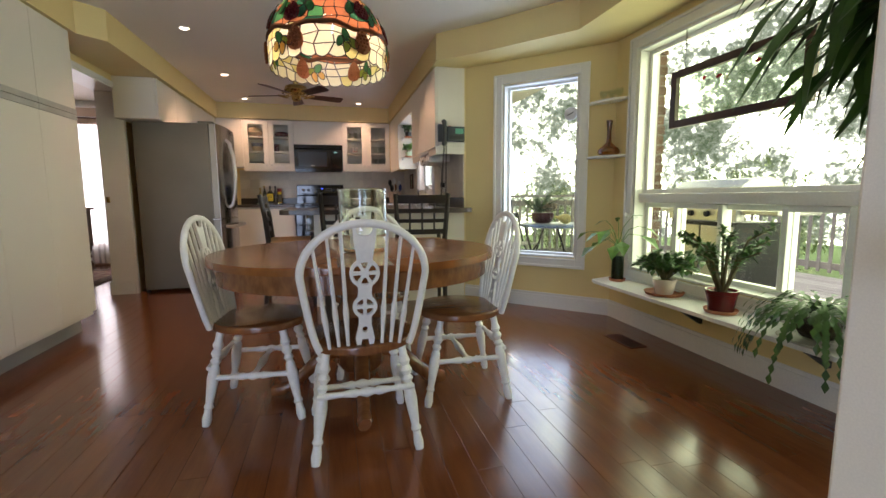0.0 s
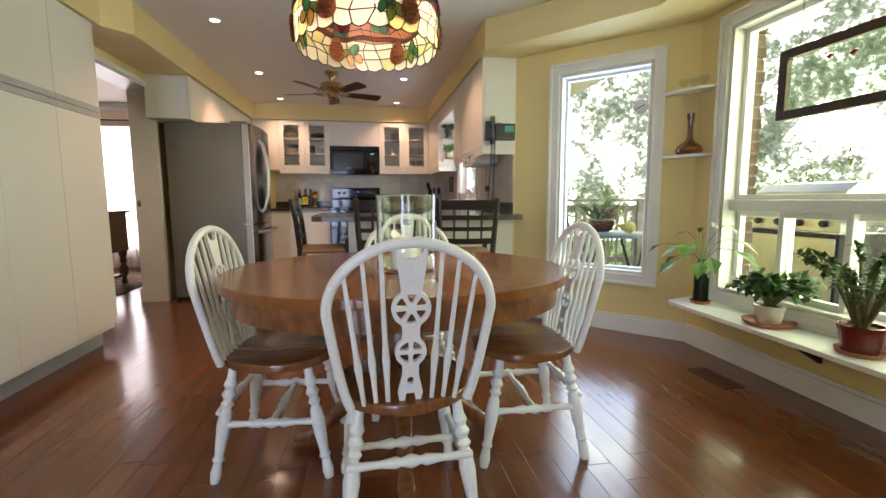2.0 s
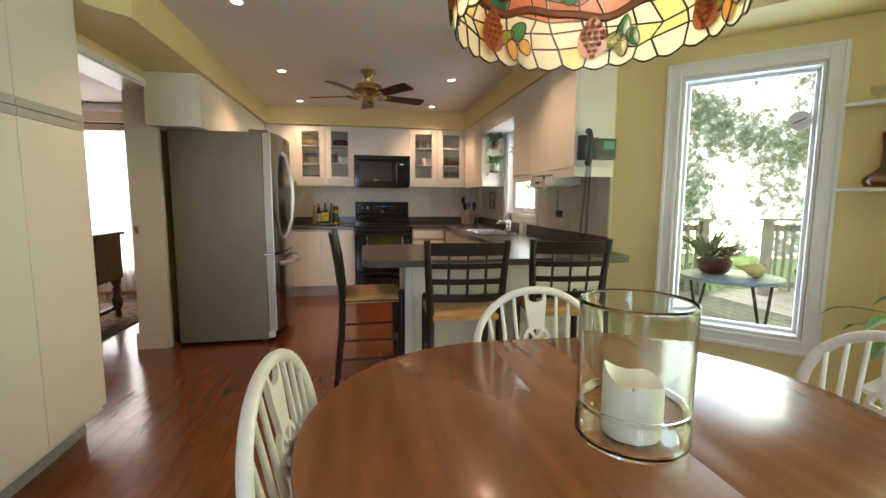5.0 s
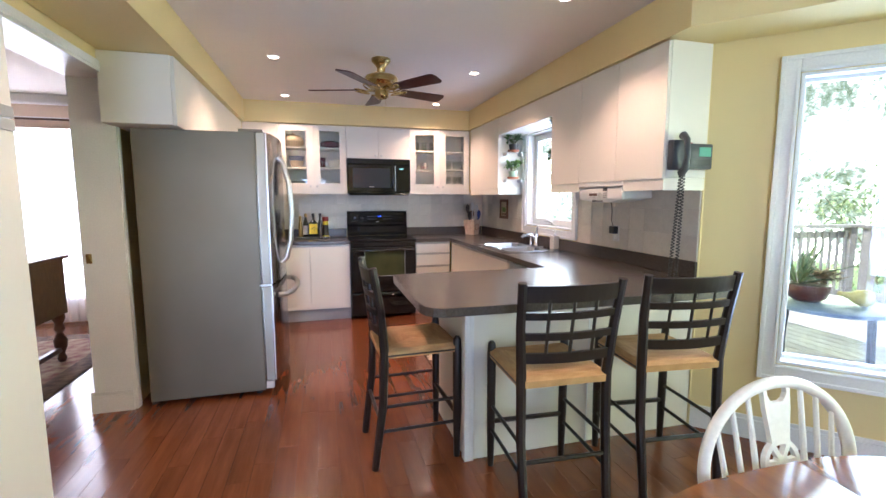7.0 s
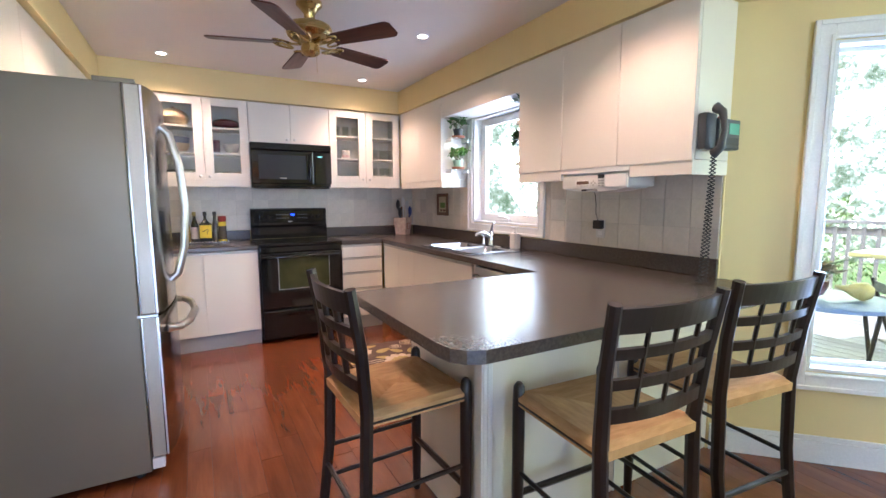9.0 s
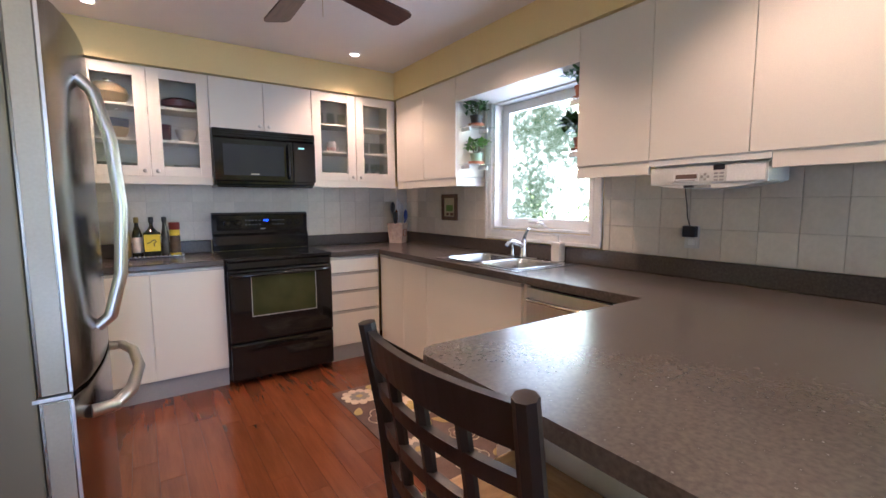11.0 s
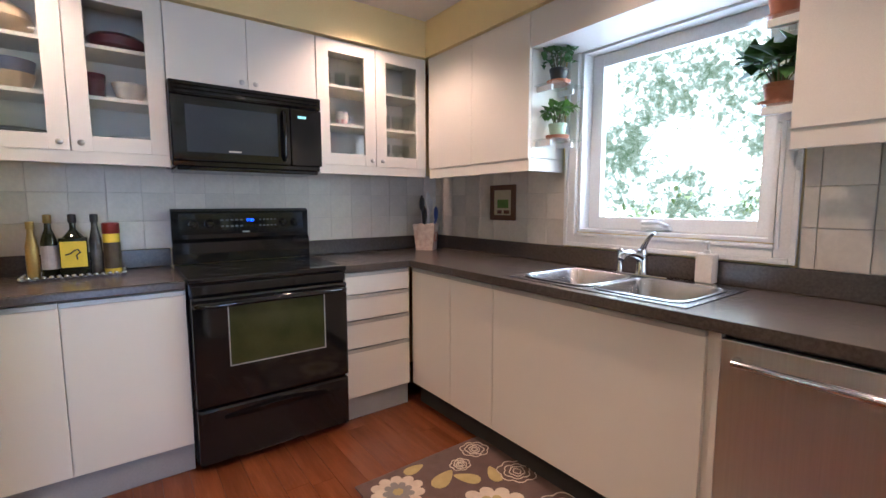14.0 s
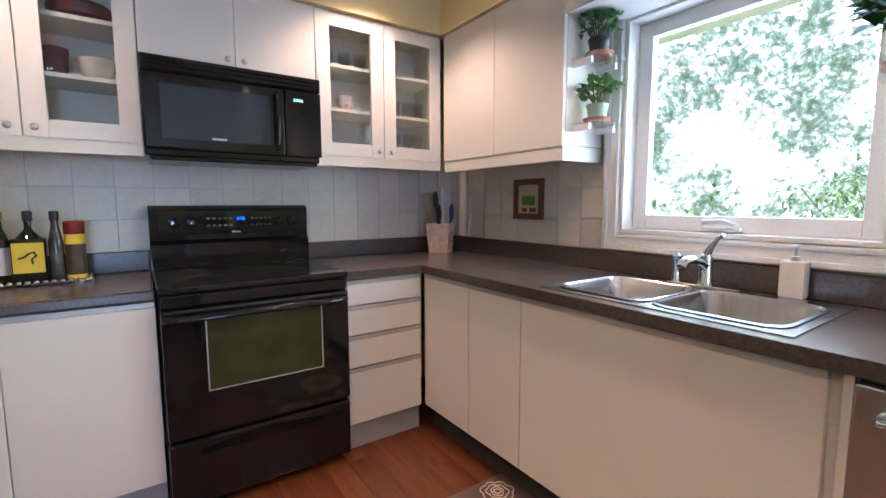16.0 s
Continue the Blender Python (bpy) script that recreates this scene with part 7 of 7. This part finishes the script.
# glass shelves with plants beside the sink window
for y0, y1, zs in ((6.425, 6.573, (1.585, 1.865)), (5.447, 5.60, (1.585, 1.875))):
    for z in zs:
        ob = thing("glass_shelf", "small glass shelf on white brackets beside the window", "shelf", group="glass plant shelves")
        part("pane", box(1.145, 1.385, y0, y1, z, z + 0.006, 0.001), M_CLEAR, ob, "clear glass shelf")
        for x in (1.175, 1.345):
            a, b = (y1 - 0.10, y1) if y0 > 6 else (y0, y0 + 0.10)
            part("bracket", box(x - 0.008, x + 0.008, a, b, z - 0.028, z - 0.0005, 0.003), M_TRIM, ob)
for y, z, m, seed, sz, mm, big in ((6.50, 1.8715, M_BLACKM, 51, 0.045, M_LEAF, 0.13), (6.50, 1.5915, mat("pale green pot", (0.42, 0.55, 0.38), None, 8, 0.4), 52, 0.05, M_LEAFB, 0.14), (5.525, 1.5915, M_TERRA, 53, 0.085, M_LEAF, 0.17), (5.525, 1.8815, M_TERRA, 54, 0.055, M_LEAF, 0.15)):
    ob = thing("potted_plant", "small green houseplant in a pot on a glass shelf", "plant", pose(1.255, y, z), "plants on the glass shelves")
    saucer(ob, 0.062, M_TERRA if m is not M_BLACKM else M_TERRA)
    pot(ob, 0.048, 0.075, m, 0.0075)
    leafy(ob, seed, 84, 0.075, big * 0.8, big, sz, 0.7, mm, 12, 0.3, 0.5, 0.003)

# corner shelves with glasses and an amber vase
for z in (1.325, 1.765):
    ob = thing("corner_shelf", "small white corner shelf on the bay wall", "shelf", group="corner shelves")
    part("board", prism([(2.247, 3.371), (2.398, 3.220), (2.398, 3.047), (2.36, 3.052), (2.30, 3.11), (2.25, 3.20), (2.225, 3.29), (2.225, 3.345)][::-1], z, z + 0.018, 0.002), M_TRIM, ob)
ob = thing("vase", "amber glass bottle vase with a long neck", "vase", pose(2.33, 3.20, 1.3435))
part("body", lathe([(0.03, 0.0), (0.072, 0.005), (0.086, 0.028), (0.078, 0.052), (0.045, 0.078), (0.020, 0.105), (0.016, 0.19), (0.025, 0.278), (0.022, 0.278), (0.012, 0.19), (0.014, 0.105), (0.0, 0.07)], 28), glass_mat("amber vase glass", (0.56, 0.27, 0.04), 0.25), ob, smooth=True)
for x, y in ((2.30, 3.25), (2.34, 3.20), (2.36, 3.13)):
    ob = thing("glass", "small cut crystal glass on the corner shelf", "glass", pose(x, y, 1.7835), "crystal glasses")
    part("bowl", lathe([(0.022, 0), (0.020, 0.004), (0.006, 0.012), (0.02, 0.025), (0.03, 0.05), (0.028, 0.075), (0.026, 0.075), (0.027, 0.05), (0.0, 0.02)], 14), M_CLEAR, ob, smooth=True)

# hanging glass panel
ob = thing("hanging_glass_panel", "old dark wooden sash hung before the window", "window panel", pose(2.385, 2.13, 1.65, 0, 0, -90))
part("frame", frame_rect(bmesh.new(), -0.46, 0.46, -0.185, 0.185, 0.048, -0.018, 0.018, 0.004), mat("dark brown old wood", (0.055, 0.022, 0.012), (0.035, 0.014, 0.008), 9, 0.5, bump=0.15, fine=60), ob)
part("pane", box(-0.415, 0.415, -0.003, 0.003, -0.14, 0.14), glass_mat("wavy old glass", (0.90, 0.95, 0.86)), ob, "wavy glass pane").visible_shadow = False
M_REDGL = mat("red glass accents", (0.35, 0.02, 0.02), None, 6, 0.2)
for x, z in ((-0.20, 0.085), (-0.09, 0.07), (0.16, 0.09)):
    part("red_accent", prism([(-0.02, 0), (0, -0.012), (0.025, 0.004), (0.004, 0.014)], -0.002, 0.002, 0, pose(x, -0.006, z, 90)), M_REDGL, ob, "small red glass accent")
for s in (-0.36, 0.36):
    ch_ = bmesh.new()
    for k in range(14):
        zc = 0.187 + 0.017 * k
        add_tube(ch_, [((0.005 * math.cos(t) if k % 2 else 0) + s, 0 if k % 2 else 0.005 * math.cos(t), zc + 0.010 + 0.010 * math.sin(t)) for t in [2 * math.pi * i / 8 for i in range(8)]], 0.0014, 4, True)
    part("chain", ch_, M_BLACKM, ob)

# floor vent
ob = thing("floor_vent", "dark metal floor register with narrow slots", "floor vent", pose(2.105, 2.598, 0.0))
part("frame", frame_rect(bmesh.new(), -0.065, 0.065, -0.145, 0.145, 0.014, 0, 0.004, 0.001), M_BLADE, ob, at=pose(0, 0, 0.005, -90))
part("backing", box(-0.05, 0.05, -0.13, 0.13, 0.0005, 0.0015), M_DARK, ob)
for k in range(12):
    part("slat", box(-0.05, 0.05, -0.122 + 0.0215 * k, -0.110 + 0.0215 * k, 0.0016, 0.0042), M_BLADE, ob)

# kitchen rug: flat woven mat with raised flower motifs
rug = thing("kitchen_rug", "brown kitchen rug with cream and gold flowers", "rug")
M_RUGB = mat("taupe rug pile", (0.125, 0.078, 0.062), (0.10, 0.062, 0.05), 14, 0.95, bump=0.6, fine=300)
M_RUGC = mat("cream rug pile", (0.62, 0.52, 0.40), (0.52, 0.42, 0.32), 20, 0.95, bump=0.6, fine=300)
M_RUGG = mat("gold rug pile", (0.46, 0.36, 0.14), (0.38, 0.29, 0.11), 20, 0.95, bump=0.6, fine=300)
M_RUGY = mat("grey rug pile", (0.24, 0.22, 0.20), None, 20, 0.95, bump=0.6, fine=300)
RX0, RX1, RY0, RY1 = 0.12, 0.855, 5.40, 6.65
part("mat", box(RX0, RX1, RY0, RY1, 0.001, 0.008, 0.003), M_RUGB, rug)


def blossom(cx, cy, r, petals, z, inner, wob=0.16, seed=0):
    out = []
    for k in range(petals * 8):
        a = 2 * math.pi * k / (petals * 8)
        rr = r * (1 - inner) + r * inner * abs(math.cos(petals * a / 2)) ** 0.6
        rr *= 1 + 0.04 * math.sin(3 * a + seed)
        out.append((min(max(cx + rr * math.cos(a), RX0 + 0.006), RX1 - 0.006), min(max(cy + rr * math.sin(a), RY0 + 0.006), RY1 - 0.006)))
    return prism(out, 0.0082, z)


def petal_leaf(cx, cy, ang, l_, w_):
    out = []
    for k in range(14):
        t = k / 14 * 2 * math.pi
        x, y = l_ * 0.5 * math.cos(t), w_ * 0.5 * math.sin(t) * (1 - 0.45 * math.cos(t))
        out.append((min(max(cx + x * math.cos(ang) - y * math.sin(ang), RX0 + 0.006), RX1 - 0.006), min(max(cy + x * math.sin(ang) + y * math.cos(ang), RY0 + 0.006), RY1 - 0.006)))
    return prism(out, 0.0082, 0.0096)


def outline_rose(cx, cy, r, seed):
    rng = random.Random(seed)
    bm = bmesh.new()
    for rr, pn in ((r, 7), (r * 0.68, 6), (r * 0.42, 5), (r * 0.22, 4)):
        ph0 = rng.uniform(0, 6)
        pts = []
        for k in range(60):
            a = 2 * math.pi * k / 60
            q = rr * (0.84 + 0.16 * abs(math.sin(pn * a / 2 + ph0))) * (1 + 0.06 * math.sin(2 * a + ph0))
            pts.append((min(max(cx + q * math.cos(a), RX0 + 0.008), RX1 - 0.008), min(max(cy + q * math.sin(a), RY0 + 0.008), RY1 - 0.008), 0.0088))
        add_tube(bm, pts, 0.0028, 5, True)
    return bm


for cx, cy, r, k in ((0.255, 6.50, 0.12, 1), (0.52, 6.17, 0.15, 2), (0.25, 5.72, 0.13, 3), (0.72, 5.62, 0.11, 4)):
    part("flower", blossom(cx, cy, r, 11, 0.0100, 0.22, seed=k), M_RUGC, rug, "cream flower")
    part("flower_heart", blossom(cx, cy, r * 0.58, 9, 0.0108, 0.30, seed=k + 9), M_RUGG if k % 2 == 0 else M_RUGY, rug)
    part("flower_centre", blossom(cx, cy, r * 0.2, 7, 0.0114, 0.2, seed=k + 19), M_RUGY if k % 2 == 0 else M_RUGG, rug)
for cx, cy, r, k in ((0.30, 6.13, 0.14, 5), (0.75, 5.98, 0.12, 6), (0.42, 5.50, 0.10, 7), (0.60, 6.50, 0.05, 8), (0.78, 6.30, 0.09, 9), (0.55, 5.72, 0.09, 10), (0.74, 6.56, 0.07, 11)):
    part("rose_outline", outline_rose(cx, cy, r, k), M_RUGC, rug, "cream outlined rose")
for cx, cy, an, l_ in ((0.47, 6.46, 0.4, 0.15), (0.56, 6.40, 2.2, 0.13), (0.68, 6.35, 1.2, 0.12), (0.42, 5.92, 0.7, 0.13), (0.53, 5.92, 2.4, 0.13), (0.62, 5.78, 0.2, 0.12), (0.17, 5.93, 1.4, 0.11), (0.40, 6.60, 0.1, 0.11), (0.66, 6.02, 0.9, 0.10), (0.36, 5.62, 2.0, 0.12), (0.80, 5.78, 1.5, 0.11), (0.40, 6.30, 2.6, 0.12), (0.16, 6.30, 1.1, 0.10), (0.60, 5.47, 0.5, 0.13)):
    part("leaf", petal_leaf(cx, cy, an, l_, l_ * 0.5), M_RUGG, rug, "gold leaf")

# ---------------------------------------------------------------- next room
tagged(part("ceiling_dining", box(-5.3, -2.171, 2.9, 8.1, CEIL, CEIL + 0.12), M_CEIL), kind="structure")
wall_with_hole("wall_dining_north", 3.12, CEIL, 0.16, [(0.7, 2.1, 0.35, 2.18)], pose(-5.29, 7.9, 0), M_CREAMWALL)
wall_with_hole("wall_dining_west", 5.0, CEIL, 0.16, [], pose(-5.2, 2.9, 0, 0, 0, 90), M_CREAMWALL)
wall_with_hole("wall_dining_south", 2.9, CEIL, 0.16, [], pose(-2.42, 3.0, 0, 0, 0, 180), M_CREAMWALL)
bm = box(-5.19, -2.18, 7.80, 7.895, CEIL - 0.10, CEIL - 0.001, 0.02)
tagged(part("crown_moulding", bm, M_TRIM), kind="structure")
bm = frame_rect(bmesh.new(), -4.66, -3.12, 0.28, 2.25, 0.07, 7.875, 7.899, 0.004)
tagged(part("window_4", bm, M_TRIM), kind="structure")
cu = thing("curtain", "sheer white curtains across the dining room window", "curtain")
M_SHEER = stained("sheer curtain cloth", (0.80, 0.78, 0.74))
for x0, x1 in ((-4.70, -3.90), (-3.88, -3.08)):
    bm = bmesh.new()
    prev = None
    for k in range(61):
        x = x0 + (x1 - x0) * k / 60
        y = 7.80 + 0.022 * math.sin(k * 1.05) + 0.01 * math.sin(k * 0.37)
        a, b = bm.verts.new((x, y, 0.03)), bm.verts.new((x, y + 0.005, 2.20))
        if prev:
            bm.faces.new((prev[0], a, b, prev[1]))
        prev = (a, b)
    part("panel", bm, M_SHEER, cu, "gathered sheer panel", smooth=True)
part("rod", tube([(-4.8, 7.80, 2.215), (-2.98, 7.80, 2.215)], 0.014, 10), M_SIDEB, cu)
part("valance", box(-4.78, -3.0, 7.76, 7.79, 2.12, 2.20, 0.004), M_CREAMWALL, cu)
sb = thing("sideboard", "dark carved wooden sideboard on turned legs", "sideboard")
part("body", box(-3.95, -2.84, 6.00, 6.52, 0.42, 0.885, 0.006), M_SIDEB, sb)
part("top", box(-3.98, -2.81, 5.97, 6.55, 0.886, 0.915, 0.006), M_SIDEB, sb)
LEG2 = [(0.022, 0), (0.035, 0.03), (0.022, 0.07), (0.045, 0.13), (0.05, 0.19), (0.022, 0.25), (0.04, 0.28), (0.028, 0.33), (0.045, 0.37), (0.045, 0.42)]
for x in (-3.90, -2.89):
    for y in (6.05, 6.47):
        part("leg", lathe(LEG2, 14, pose(x, y, 0.009)), M_SIDEB, sb, smooth=True)
    part("stretcher", box(x - 0.02, x + 0.02, 6.05, 6.47, 0.10, 0.14, 0.004), M_SIDEB, sb)
ru = thing("dining_rug", "dark red and cream patterned carpet", "rug")
M_PERS = mat("persian rug pile", (0.16, 0.045, 0.035), (0.36, 0.29, 0.20), 11, 0.95, bump=0.5, fine=200)
M_PERSB = mat("dark rug border", (0.05, 0.03, 0.03), (0.20, 0.14, 0.09), 16, 0.95, bump=0.5, fine=200)
part("field", box(-5.0, -2.62, 4.45, 7.3, 0.001, 0.007), M_PERS, ru)
part("border", frame_rect(bmesh.new(), -5.02, -2.60, 4.43, 7.32, 0.16, 0, 0.009, 0.0), M_PERSB, ru, at=Matrix(((1, 0, 0, 0), (0, 0, 1, 0), (0, 1, 0, 0), (0, 0, 0, 1))) @ pose(0, 0.0, 0))

# ---------------------------------------------------------------- near the start of the walk
dr = thing("door", "cream door standing open with a dark metal handle", "door")
part("leaf", box(0.560, 0.600, -0.54, 0.27, 0.006, 2.03, 0.003), M_CAB, dr)
part("handle_plate", box(0.553, 0.5595, 0.18, 0.225, 0.90, 1.06, 0.002), M_BLACKM, dr)
part("handle", tube([(0.555, 0.20, 0.98), (0.52, 0.20, 0.98), (0.51, 0.17, 0.98), (0.51, 0.09, 0.975)], 0.009, 10), M_CHROME, dr, smooth=True)
fig = thing("tall_houseplant", "tall indoor fig with long drooping dark leaves", "plant", pose(1.22, 0.42, 0.0))
pot(fig, 0.15, 0.28, M_TERRA)
part("trunk", tube([(0, 0, 0.24), (0.02, 0.01, 0.7), (-0.02, 0.03, 1.15), (-0.05, 0.06, 1.65)], [0.018, 0.016, 0.013, 0.008], 8), M_STEM, fig, smooth=True)
rng = random.Random(77)
bs, bl = bmesh.new(), bmesh.new()
for k in range(40):
    a = radians(rng.uniform(110, 235))
    z = rng.uniform(1.20, 1.80)
    p0 = Vector((-0.03, 0.04, z))
    p1 = p0 + Vector((math.cos(a) * rng.uniform(0.10, 0.40), math.sin(a) * rng.uniform(0.04, 0.20) + 0.10, rng.uniform(-0.02, 0.12)))
    add_tube(bs, [p0, p0.lerp(p1, 0.5) + Vector((0, 0, 0.03)), p1], 0.004, 5)
    for j in range(7):
        p = p0.lerp(p1, rng.uniform(0.4, 1.0))
        d = Vector((math.cos(a) * 0.6, math.sin(a) * 0.6, -0.75)) + rand_dir(rng) * 0.5
        leaf_mesh(bl, p, d, Vector((0, 0, 1)), rng.uniform(0.16, 0.27), 0.032, 0.2, 0.12)
part("branches", bs, M_STEM, fig)
part("foliage", bl, M_LEAF, fig, "long narrow drooping leaves")

# ---------------------------------------------------------------- floorboards
rng = random.Random(2)
PW = 0.108
lengths = (0.62, 0.90, 1.20)
plank_me = [mesh_of("plank", box(0.0004, PW - 0.0004, 0.0005, q - 0.0005, -0.004, 0.0, 0.0007), M_FLOOR) for q in lengths]
verts, faces = [], []
floor_ob = bpy.data.objects["floor"]
count = 0
x = -5.1
while x < 2.45:
    lo_y, hi_y = (3.0, 7.9) if x < -2.25 else (x - 1.5, 5.68 - x) if x > 1.40 else (-2.6, 7.9)
    y = -2.6 - rng.uniform(0, 0.9)
    while y < hi_y - 0.02:
        i = rng.randrange(3)
        if y + lengths[i] < lo_y + 0.02:
            y += lengths[i]
            continue
        near = y > lo_y and y + lengths[i] < hi_y and 0.75 < y < 4.6 and -0.9 < x < 2.35 and count < 300 and (x > 0.2 or y > 3.2)
        if near:
            o = new("plank", plank_me[i])
            o.parent = floor_ob
            o.matrix_basis = pose(x, y, 0)
            count += 1
        else:
            x0, x1, y0, y1 = x + 0.0004, x + PW - 0.0004, max(y, lo_y) + 0.0005, min(y + lengths[i], hi_y) - 0.0005
            b = len(verts)
            verts += [(x0, y0, -0.004), (x1, y0, -0.004), (x1, y1, -0.004), (x0, y1, -0.004), (x0 + 0.0005, y0 + 0.0005, 0), (x1 - 0.0005, y0 + 0.0005, 0), (x1 - 0.0005, y1 - 0.0005, 0), (x0 + 0.0005, y1 - 0.0005, 0)]
            faces += [tuple(b + v for v in f) for f in ((4, 5, 6, 7), (0, 1, 5, 4), (1, 2, 6, 5), (2, 3, 7, 6), (3, 0, 4, 7))]
        y += lengths[i]
    x += PW
me = bpy.data.meshes.new("floorboards")
me.from_pydata(verts, [], faces)
me.materials.append(M_FLOOR)
fb = new("floorboards", me)
fb.parent = floor_ob
tagged(fb, kind="stuff")
